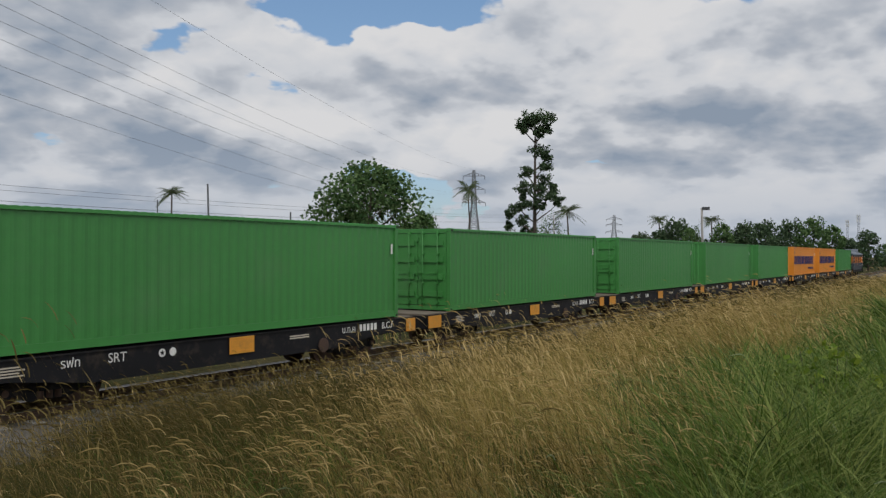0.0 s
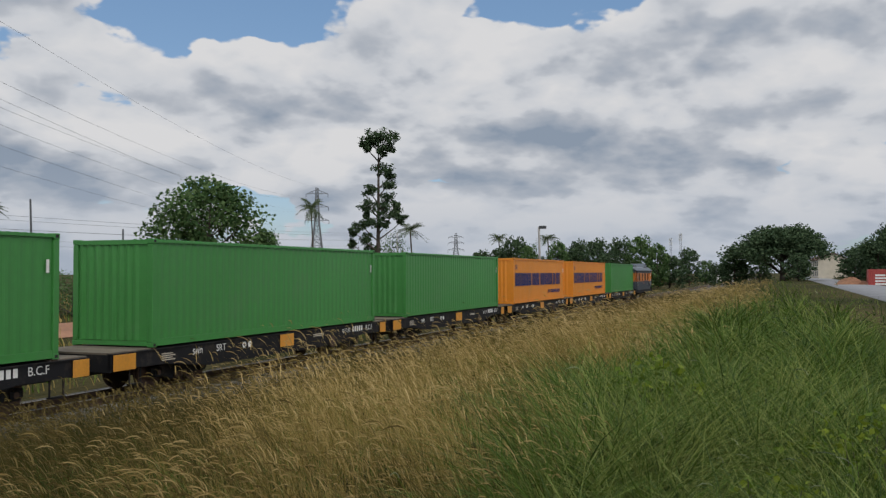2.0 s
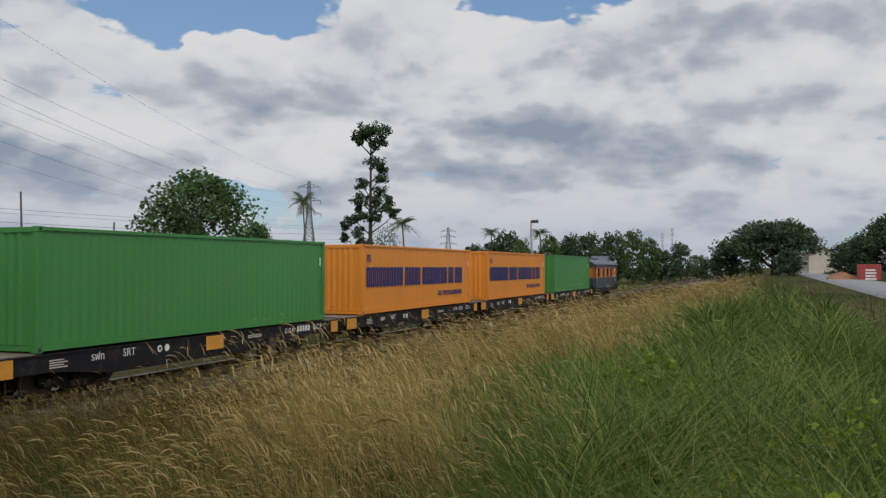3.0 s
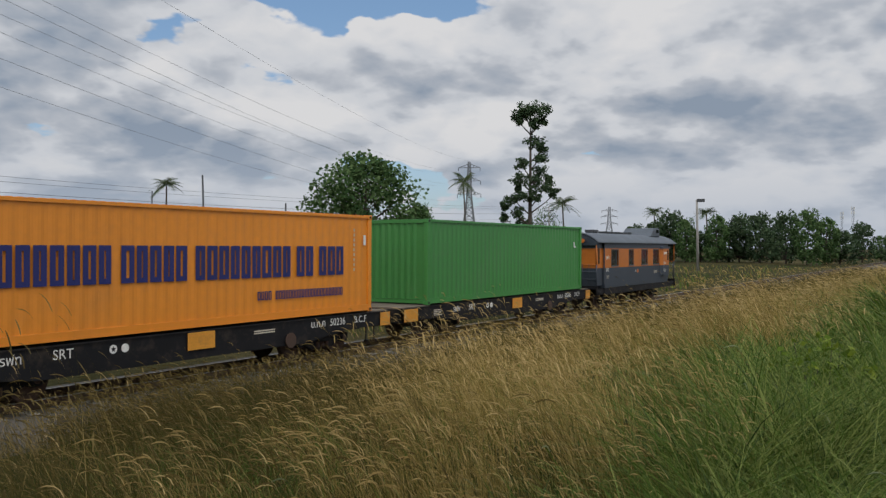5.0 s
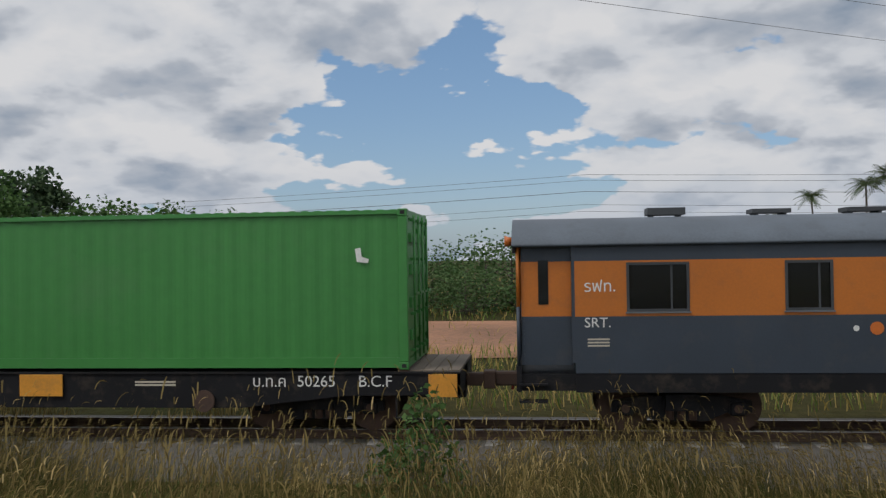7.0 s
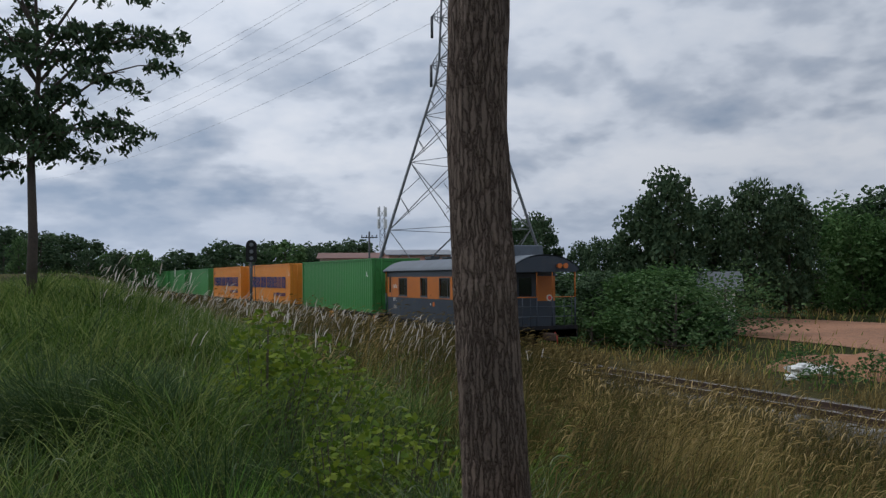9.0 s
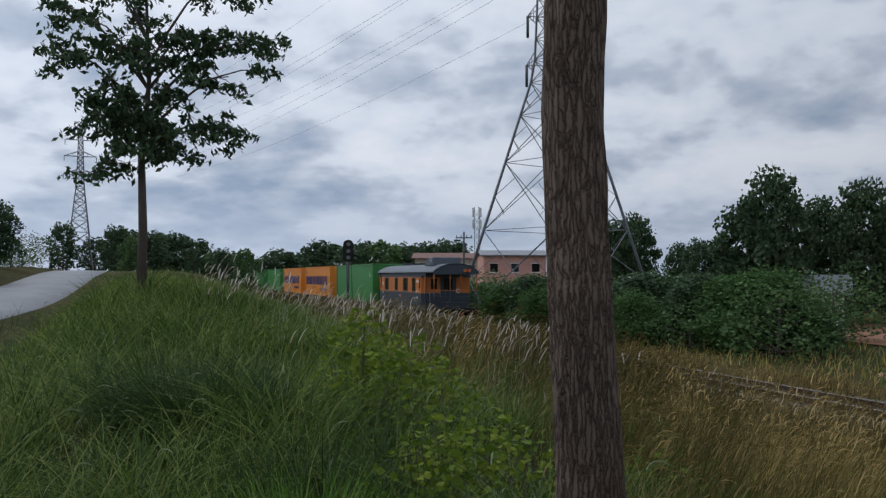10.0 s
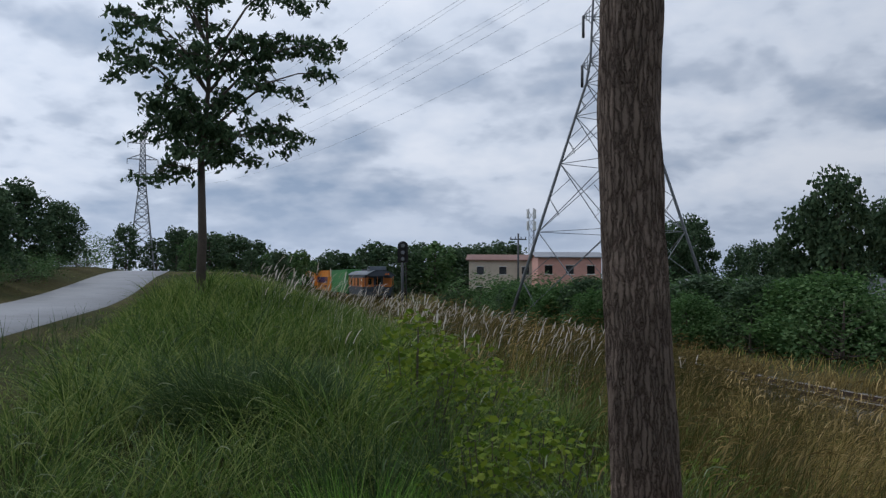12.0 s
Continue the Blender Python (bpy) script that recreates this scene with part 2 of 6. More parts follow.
CROWN_FRESH = leafy("bright_tree_leaf", [(0.0, (0.022, 0.060, 0.016)), (0.5, (0.050, 0.110, 0.030)), (1.0, (0.10, 0.18, 0.055))], 0.3)
PALM_LEAF = leafy("palm_leaf", [(0.0, (0.02, 0.04, 0.014)), (0.6, (0.05, 0.085, 0.03)), (1.0, (0.11, 0.13, 0.05))], 0.2)


def bark_material():
    mat = bpy.data.materials.new("grooved_bark")
    tree, add = nodes_of(mat)
    pos = add("ShaderNodeTexCoord").outputs["Object"]
    wob = add("ShaderNodeTexNoise", ins={"Vector": pos, "Scale": 22.0, "Detail": 5.0, "Roughness": 0.65}).outputs[1]
    wob = add("ShaderNodeVectorMath", operation="SCALE", ins={0: wob, 3: 0.035}).outputs[0]
    bent = add("ShaderNodeVectorMath", operation="ADD", ins={0: pos, 1: wob}).outputs[0]
    tall = add("ShaderNodeMapping", ins={0: bent, 3: (1, 1, 0.13)}).outputs[0]
    v = add("ShaderNodeTexVoronoi", feature="DISTANCE_TO_EDGE", ins={"Vector": tall, "Scale": 48.0}).outputs["Distance"]
    n = add("ShaderNodeTexNoise", ins={"Vector": pos, "Scale": 90.0, "Detail": 6.0, "Roughness": 0.7}).outputs[0]
    big = add("ShaderNodeTexNoise", ins={"Vector": pos, "Scale": 3.0, "Detail": 4.0}).outputs[0]
    plate = add("ShaderNodeMapRange", ins={0: v, 1: 0.0, 2: 0.20, 3: 0.0, 4: 0.8}).outputs[0]
    grit = add("ShaderNodeMath", operation="MULTIPLY", ins={0: n, 1: 0.55}).outputs[0]
    groove = add("ShaderNodeMath", operation="ADD", ins={0: plate, 1: grit}).outputs[0]
    c1 = ramp_node(add, groove, [(0.18, (0.050, 0.035, 0.027)), (0.5, (0.165, 0.120, 0.094)), (1.0, (0.235, 0.178, 0.142))])
    sep = add("ShaderNodeSeparateXYZ", ins={0: pos}).outputs[2]
    # damp reddish lower trunk with an uneven upper edge
    wet = add("ShaderNodeMath", operation="ADD", ins={0: sep, 1: big}).outputs[0]
    wet = add("ShaderNodeMapRange", ins={0: wet, 1: 1.9, 2: 2.6, 3: 0.95, 4: 0.0}).outputs[0]
    c2 = add("ShaderNodeMix", data_type="RGBA", blend_type="MULTIPLY", ins={0: wet, 6: c1, 7: (0.72, 0.50, 0.42, 1)}).outputs[2]
    c3 = add("ShaderNodeMix", data_type="RGBA", blend_type="OVERLAY", ins={0: 0.5, 6: c2, 7: big}).outputs[2]
    s = add("ShaderNodeBsdfPrincipled", ins={"Base Color": c3, "Roughness": 0.92, "Specular IOR Level": 0.2})
    b = add("ShaderNodeBump", ins={"Strength": 1.0, "Distance": 0.03, "Height": groove}).outputs[0]
    tree.links.new(b, s.inputs["Normal"])
    add("ShaderNodeOutputMaterial", ins={0: s.outputs[0]})
    return mat


BARK = bark_material()


def ground_material():
    mat = bpy.data.materials.new("grassy_earth")
    tree, add = nodes_of(mat)
    pos = add("ShaderNodeTexCoord").outputs["Object"]
    far = add("ShaderNodeTexNoise", ins={"Vector": pos, "Scale": 0.045, "Detail": 6.0, "Roughness": 0.6}).outputs[0]
    fine = add("ShaderNodeTexNoise", ins={"Vector": pos, "Scale": 2.5, "Detail": 8.0, "Roughness": 0.75}).outputs[0]
    c1 = ramp_node(add, far, [(0.35, (0.035, 0.045, 0.013)), (0.5, (0.068, 0.064, 0.023)), (0.62, (0.115, 0.096, 0.042))])
    c2 = ramp_node(add, fine, [(0.3, (0.35, 0.35, 0.3)), (0.7, (1.1, 1.1, 1.0))])
    col = add("ShaderNodeMix", data_type="RGBA", blend_type="MULTIPLY", ins={0: 1.0, 6: c1, 7: c2}).outputs[2]
    s = add("ShaderNodeBsdfPrincipled", ins={"Base Color": col, "Roughness": 1.0, "Specular IOR Level": 0.1})
    b = add("ShaderNodeBump", ins={"Strength": 0.7, "Distance": 0.15, "Height": fine}).outputs[0]
    tree.links.new(b, s.inputs["Normal"])
    add("ShaderNodeOutputMaterial", ins={0: s.outputs[0]})
    return mat


EARTH = ground_material()


# ---- mesh helpers ----
def box(bm, x0, x1, y0, y1, z0, z1):
    vs = [bm.verts.new((x, y, z)) for z in (z0, z1) for y in (y0, y1) for x in (x0, x1)]
    for f in ((0, 2, 3, 1), (4, 5, 7, 6), (0, 1, 5, 4), (2, 6, 7, 3), (0, 4, 6, 2), (1, 3, 7, 5)):
        bm.faces.new([vs[i] for i in f])
    return vs


def boxes(*sizes, bevel=0.0):
    bm = bmesh.new()
    for s in sizes:
        box(bm, *s)
    if bevel:
        bmesh.ops.bevel(bm, geom=bm.edges[:], offset=bevel, segments=1, affect="EDGES")
    return bm


def tube(bm, points, radii, sides=8, caps=True):
    """A round bar through points, with a radius at each."""
    pts = [Vector(p) for p in points]
    if not isinstance(radii, (list, tuple)):
        radii = [radii] * len(pts)
    rings, side = [], None
    for i, p in enumerate(pts):
        d = (pts[min(i + 1, len(pts) - 1)] - pts[max(i - 1, 0)]).normalized()
        if side is None:
            side = d.orthogonal().normalized()
        side = (side - d * side.dot(d)).normalized()
        other = d.cross(side)
        rings.append([bm.verts.new(p + (side * math.cos(a) + other * math.sin(a)) * radii[i]) for a in (2 * math.pi * k / sides for k in range(sides))])
    for a, b in zip(rings, rings[1:]):
        for k in range(sides):
            f = bm.faces.new((a[k], a[(k + 1) % sides], b[(k + 1) % sides], b[k]))
            f.smooth = True
    if caps:
        bm.faces.new(rings[0][::-1])
        bm.faces.new(rings[-1])
    return bm


def tubes(*bars, sides=8):
    bm = bmesh.new()
    for points, r in bars:
        tube(bm, points, r, sides)
    return bm


def outline(bm, points, y0, y1):
    """A prism: an outline in x and z, pushed from y0 to y1."""
    a = [bm.verts.new((x, y0, z)) for x, z in points]
    b = [bm.verts.new((x, y1, z)) for x, z in points]
    n = len(points)
    for i in range(n):
        bm.faces.new((a[i], a[(i + 1) % n], b[(i + 1) % n], b[i]))
    bm.faces.new(a[::-1])
    bm.faces.new(b)
    return bm


def part(name, bm, material, parent, label=""):
    if isinstance(bm, bmesh.types.BMesh):
        bmesh.ops.recalc_face_normals(bm, faces=bm.faces[:])
        me = bpy.data.meshes.new(name)
        bm.to_mesh(me)
        bm.free()
        me.materials.append(material)
    else:
        me = bm
    ob = new(name, me)
    ob.parent = parent
    if label:
        ob["label"] = label
    return ob


def thing(name, label, category, group="", at=None, kind=""):
    ob = tagged(new(name), label, category, group, kind)
    ob.empty_display_size = 0.3
    if at is not None:
        ob.matrix_basis = at
    return ob


def raw_mesh(name, verts, tris, material, smooth=False):
    """A mesh from arrays: verts n x 3, tris m x 3."""
    me = bpy.data.meshes.new(name)
    me.vertices.add(len(verts))
    me.vertices.foreach_set("co", np.ascontiguousarray(verts, dtype=np.float32).ravel())
    me.loops.add(len(tris) * 3)
    me.loops.foreach_set("vertex_index", np.ascontiguousarray(tris, dtype=np.int32).ravel())
    me.polygons.add(len(tris))
    me.polygons.foreach_set("loop_start", np.arange(0, len(tris) * 3, 3, dtype=np.int32))
    me.update(calc_edges=True)
    me.materials.append(material)
    return me


def writing(name, words, height, material, parent, at, label=""):
    """Painted letters lying on a surface, read along the pose's x axis."""
    cu = bpy.data.curves.new(name, "FONT")
    cu.body, cu.size, cu.align_x = words, height / 0.72, "LEFT"
    cu.extrude = 0.002
    cu.resolution_u = 3
    ob = bpy.data.objects.new(name, cu)
    me = bpy.data.meshes.new_from_object(ob)
    bpy.data.objects.remove(ob)
    me.materials.append(material)
    o = part(name, me, material, parent, label)
    o.matrix_basis = at
    return o


# ---- ground ----
def step(e0, e1, v):
    t = np.clip((v - e0) / (e1 - e0), 0, 1)
    return t * t * (3 - 2 * t)


def ground_z(x, y):
    x, y = np.asarray(x, float), np.asarray(y, float)
    bank = 1.25 - 1.65 * step(1.5, 11.5, y)
    hump = 2.2 * step(-45, -115, x) * (1 - 0.9 * step(-130, -240, x)) * (1 - step(4, 14, y))
    verge = 0.95 * step(-5, -21, x) * step(-3.6, -0.6, y) * (1 - step(0.0, 5.5, y)) * (1 - step(-50, -110, x))
    lumps = 0.10 * np.sin(x * 0.9 + 1.3 * np.sin(y * 0.7)) * np.sin(y * 0.8 + 0.5) + 0.06 * np.sin(x * 2.1 + y * 1.7)
    lumps = lumps * step(-3.2, -1.5, y) * (1 - step(10.5, 12, y))
    far = 0.25 * np.sin(x * 0.05) * np.sin(y * 0.06 + 1) * step(24, 60, y)
    mound = 0.30 * np.exp(-((x + 7.0) ** 2 + (y + 0.6) ** 2) / 5.0)
    beyond = 0.5 * step(-11.4, -14.0, y)
    berm = 0.6 * step(-9, -20, x) * step(3, 8, y) * (1 - step(10.6, 12.4, y))
    rise = hump + verge + beyond + berm
    return bank + rise + lumps + far + mound


def build_ground():
    half = np.concatenate([np.arange(0, 30, 0.6), np.arange(30, 90, 2.5), 90 * 1.25 ** np.arange(0, 17)])
    xs = np.concatenate([-half[:0:-1], half])
    ys = xs
    gx, gy = np.meshgrid(xs, ys, indexing="ij")
    gz = ground_z(gx, gy)
    verts = np.stack([gx, gy, gz], -1).reshape(-1, 3)
    n = len(ys)
    i, j = np.meshgrid(np.arange(len(xs) - 1), np.arange(n - 1), indexing="ij")
    a = (i * n + j).ravel()
    tris = np.concatenate([np.stack([a, a + n, a + n + 1], 1), np.stack([a, a + n + 1, a + 1], 1)])
    me = raw_mesh("ground", verts, tris, EARTH)
    me.shade_smooth()
    tagged(new("ground", me), "uneven grassy earth bank sloping down to the track", "ground", kind="structure")


build_ground()


def strip(name, xs, profile, material, label, category, lift=None, bend=None):
    """A long sheet along x; profile: (y, z) points, lift: height of the middle line at x."""
    verts, tris = [], []
    for x in xs:
        base = lift(x) if lift else 0.0
        aside = bend(x) if bend else 0.0
        verts += [(x, y + aside, z + base) for y, z in profile]
    n = len(profile)
    for i in range(len(xs) - 1):
        for j in range(n - 1):
            a = i * n + j
            tris += [(a, a + n, a + n + 1), (a, a + n + 1, a + 1)]
    me = raw_mesh(name, np.array(verts), np.array(tris), material)
    return tagged(new(name, me), label, category, kind="structure")


ROAD_X = np.concatenate([np.arange(-400, -100, 10.0), np.arange(-100, 100, 2.0), np.arange(100, 700, 20.0)])
strip("road", ROAD_X, [(-11.0, -0.3), (-10.9, 0.05), (-8, 0.10), (-5.3, 0.05), (-5.2, -0.3)], ASPHALT, "pale grey worn concrete road along the bank", "road",
      lift=lambda x: float(ground_z(x, -8.0)), bend=lambda x: -8.0 * (max(0.0, -125.0 - x) / 60.0) ** 2)
strip("track_bed", np.arange(-600, 701, 20.0), [(11.9, -0.62), (13.1, -0.24), (13.7, -0.16), (16.6, -0.16), (17.2, -0.24), (18.6, -0.62)], BALLAST, "grey crushed stone ballast bed under the track", "track bed")


def build_track():
    tr = thing("railway_track", "rusty metre-gauge rails on concrete sleepers", "railway track", kind="structure")
    for side in (-0.5, 0.5):
        y = TRACK + side
        bm = bmesh.new()
        prof = [(-0.06, -0.15), (0.06, -0.15), (0.06, -0.135), (0.012, -0.12), (0.012, -0.04), (0.034, -0.03), (0.034, 0.0), (-0.034, 0.0), (-0.034, -0.03), (-0.012, -0.04), (-0.012, -0.12), (-0.06, -0.135)]
        a = [bm.verts.new((-600, y + p, z)) for p, z in prof]
        b = [bm.verts.new((700, y + p, z)) for p, z in prof]
        for i in range(len(prof)):
            bm.faces.new((a[i], a[(i + 1) % len(prof)], b[(i + 1) % len(prof)], b[i]))
        part("rail", bm, RUST, tr)
        part("rail_head", boxes((-600, 700, y - 0.026, y + 0.026, 0.0005, 0.003)), STEEL, tr, "bright worn running surface")
    sl = boxes((-0.11, 0.11, TRACK - 1.0, TRACK + 1.0, -0.26, -0.15), bevel=0.02)
    first = part("sleeper", sl, CONCRETE, tr)
    first.location.x = -45
    for i in range(1, 150):
        o = part("sleeper", first.data, CONCRETE, tr)
        o.location.x = -45 + 0.65 * i


build_track()


# ---- train ----
def ribbed(length, height, pitch, depth, margin):
    """A corrugated panel in the xz plane; ribs stand out towards -y."""
    prof, x = [(0.0, 0.0)], margin
    while x + pitch <= length - margin + 1e-6:
        prof += [(x, 0.0), (x + pitch * 0.25, -depth), (x + pitch * 0.5, -depth), (x + pitch * 0.75, 0.0)]
        x += pitch
    prof.append((length, 0.0))
    bm = bmesh.new()
    rows = [[bm.verts.new((px, py + t, z)) for px, py in prof] for z in (0, height) for t in (0.0, 0.012)]
    for i in range(len(prof) - 1):
        for a, b in ((0, 2), (3, 1), (1, 0), (2, 3)):
            bm.faces.new((rows[a][i], rows[a][i + 1], rows[b][i + 1], rows[b][i]))
    return bm


def panel_mesh(name, bm, material):
    bmesh.ops.recalc_face_normals(bm, faces=bm.faces[:])
    me = bpy.data.meshes.new(name)
    bm.to_mesh(me)
    bm.free()
    me.materials.append(material)
    return me


SEEN_GREY = paint("door_seal", (0.02, 0.05, 0.02), 0.8)


def door_leaf(c, x, y0, y1, sign, colour):
    """One container door in the plane x, from y0 to y1, facing sign."""
    t = 0.03 * sign
    bm = boxes((min(x, x - t), max(x, x - t), y0 + 0.01, y1 - 0.01, 0.18, BOX_H - 0.16))
    # three pressed bands across the leaf
    for z0, z1 in ((0.45, 0.62), (0.98, 1.15), (1.52, 1.69), (2.05, 2.2)):
        box(bm, min(x, x + t * 1.7), max(x, x + t * 1.7), y0 + 0.10, y1 - 0.10, z0, z1)
    d = part("door", bm, colour, c)
    for yy in (y0 + (y1 - y0) * 0.28, y0 + (y1 - y0) * 0.80):
        part("lock_rod", tubes(([(x + sign * 0.065, yy, 0.10), (x + sign * 0.065, yy, BOX_H - 0.08)], 0.019)), colour, d)
        for z in (0.25, 0.85, 1.75, 2.4):
            part("rod_bracket", boxes((min(x, x + sign * 0.085), max(x, x + sign * 0.085), yy - 0.04, yy + 0.04, z, z + 0.05)), colour, d)
        part("handle", boxes((min(x + sign * 0.07, x + sign * 0.1), max(x + sign * 0.07, x + sign * 0.1), yy - 0.02, yy + 0.36, 1.18, 1.22)), colour, d)
    hinge_y = y0 if abs(y0) > abs(y1) else y1
    for z in (0.35, 0.95, 1.6, 2.2):
        part("hinge", boxes((min(x, x + sign * 0.05), max(x, x + sign * 0.05), hinge_y - 0.05, hinge_y + 0.05, z, z + 0.1)), colour, d)


def container(name, colour, label, doors):
    """A forty-foot box: origin at the near lower corner of its leading end, x along the train, y away from the camera."""
    c = thing(name, label, "container", "containers on the train")
    L, W2, H2 = BOX_L, BOX_W, BOX_H
    for x in (0, L - 0.16):
        for y in (0, W2 - 0.16):
            bm = boxes((x + 0.004, x + 0.156, y + 0.004, y + 0.156, 0.12, H2 - 0.12), bevel=0.012)
            part("corner_post", bm, colour, c)
            for z in (0, H2 - 0.118):
                cast = boxes((x, x + 0.178 if x == 0 else x + 0.16, y, y + 0.162, z, z + 0.118), bevel=0.01)
                p = part("corner_casting", cast, colour, c)
                yy = -0.001 if y == 0 else W2 + 0.001
                part("casting_hole", boxes((x + 0.045, x + 0.12, yy - 0.003, yy + 0.003, z + 0.03, z + 0.09)), RUBBER, p, "dark slot in the casting")
    rail_lo = lambda y: boxes((0.162, L - 0.162, y, y + 0.05, 0.03, 0.19), (0.162, L - 0.162, y - 0.012, y + 0.05, 0.03, 0.055))
    part("bottom_rail", rail_lo(0.016), colour, c)
    part("bottom_rail", rail_lo(W2 - 0.066), colour, c)
    for y in (0.01, W2 - 0.07):
        part("top_rail", boxes((0.162, L - 0.162, y, y + 0.06, H2 - 0.085, H2 - 0.02)), colour, c)
    side = panel_mesh("side_panel", ribbed(L - 0.32, H2 - 0.26, 0.278, 0.012, 0.07), colour)
    near = part("side_panel", side, colour, c)
    near.location = (0.16, 0.058, 0.18)
    far = part("side_panel", side, colour, c)
    far.matrix_basis = pose(L - 0.16, W2 - 0.058, 0.18, 0, 0, 180)
    # roof: shallow cross ribs that show as scallops along the edge
    bm = bmesh.new()
    x, prof = 0.16, []
    while x < L - 0.3:
        prof += [(x, H2 - 0.03), (x + 0.05, H2 - 0.008), (x + 0.14, H2 - 0.008), (x + 0.19, H2 - 0.03)]
        x += 0.209
    prof = prof + [(L - 0.16, H2 - 0.03), (L - 0.16, H2 - 0.045), (0.16, H2 - 0.045)]
    outline(bm, prof, 0.045, W2 - 0.045)
    part("roof", bm, colour, c)
    part("floor", boxes((0.16, L - 0.16, 0.07, W2 - 0.07, 0.10, 0.16)), PLANK, c)
    for i in range(9):
        xx = 0.9 + i * 1.29
        part("cross_member", boxes((xx, xx + 0.06, 0.07, W2 - 0.07, 0.03, 0.10)), colour, c)
    for x, lead in ((0.0, True), (L, False)):
        s = -1 if lead else 1
        if (doors == "lead") == lead:
            for z0, z1 in ((0.03, 0.16), (H2 - 0.15, H2 - 0.02)):
                part("door_beam", boxes((min(x, x - s * 0.1), max(x, x - s * 0.1), 0.162, W2 - 0.162, z0, z1)), colour, c)
            door_leaf(c, x - s * 0.02, 0.16, W2 / 2, s, colour)
            door_leaf(c, x - s * 0.02, W2 / 2, W2 - 0.16, s, colour)
        else:
            wall = part("end_wall", ribbed(W2 - 0.32, H2 - 0.28, 0.235, 0.036, 0.02), colour, c)
            wall.matrix_basis = pose(0.05, W2 - 0.16, 0.15, 0, 0, -90) if lead else pose(L - 0.05, 0.16, 0.15, 0, 0, 90)
            for z0, z1 in ((0.03, 0.14), (H2 - 0.13, H2 - 0.02)):
                part("end_beam", boxes((min(x, x - s * 0.08), max(x, x - s * 0.08), 0.162, W2 - 0.162, z0, z1)), colour, c)
    return c


def on_side(x, z, out=0.0):
    return pose(x, -out, z, 90, 0, 0)


def letter_bars(c, x, z, height, widths, gap, name, material, label):
    """A row of painted upright shapes that stand for lettering."""
    for k, w in enumerate(widths):
        if w > 0:
            s, kind = height * 0.16, 0
            x1, lo, hi = x + w, z, z + height
            bars = [(x, x + s, lo, hi)]
            if kind != 1:
                bars.append((x1 - s, x1, lo if kind != 3 else z + height * 0.45, hi))
            if kind != 2:
                bars.append((x + s, x1 - s, hi - s * 0.85, hi))
            if kind in (0, 1, 4):
                bars.append((x + s, x1 - s, lo, lo + s * 0.85))
            if kind in (2, 3):
                bars.append((x + s, x1 - s, z + height * 0.45, z + height * 0.45 + s * 0.8))
            part(name, boxes(*[(a, b, 0.017, 0.0195, p, q) for a, b, p, q in bars if b > a]), material, c, label)
        x += abs(w) + gap


def dress_orange(c):
    rnd = random.Random(5)
    words = []
    for n in (10, 5, 9, 2, 3):
        words += [rnd.choice((0.40, 0.42, 0.45, 0.39, 0.43)) for _ in range(n)] + [-0.17]
    total = sum(abs(w) for w in words) + 0.085 * len(words)
    k = 10.8 / total
    letter_bars(c, 0.38, 1.02, 0.73, [w * k for w in words], 0.085 * k, "letter", BLUE_PAINT, "")
    letter_bars(c, 7.75, 0.50, 0.20, [0.10] * 4 + [-0.1] + [0.095] * 22, 0.022, "small_letter", BLUE_PAINT, "")
    letter_bars(c, 0.42, 1.95, 0.26, [0.14, 0.14], 0.05, "small_letter", BLUE_PAINT, "")
    part("code_column", boxes(*[(11.38, 11.43, 0.014, 0.018, 1.1 + i * 0.13, 1.18 + i * 0.13) for i in range(9)]), CREAM, c, "column of faded pale code marks")
    part("data_plate", boxes((11.82, 11.92, 0.012, 0.018, 1.78, 2.05)), WHITE, c, "white paper plate")


def dress_green(c, torn):
    if torn:
        bm = bmesh.new()
        outline(bm, [(11.33, 1.95), (11.42, 1.97), (11.44, 1.82), (11.56, 1.78), (11.54, 1.72), (11.36, 1.74)], 0.012, 0.018)
        part("paper_label", bm, WHITE, c, "torn white paper label")
    else:
        part("data_plate", boxes((11.84, 11.92, 0.012, 0.018, 1.78, 2.05)), WHITE, c, "white paper plate")


def wheelset(bogie, x, r=0.425):
    ws = new("wheelset")
    ws.parent = bogie
    ws.location = (x, 0, r)
    part("axle", tubes(([(0, -0.85, 0), (0, 0.85, 0)], 0.07)), RUST, ws)
    for y in (-0.5, 0.5):
        s = 1 if y > 0 else -1
        part("wheel", tubes(([(0, y - 0.05, 0), (0, y + 0.05, 0)], r), ([(0, y - s * 0.085, 0), (0, y - s * 0.052, 0)], r + 0.022), sides=28), RUST, ws)
    return ws


WHEELS = []


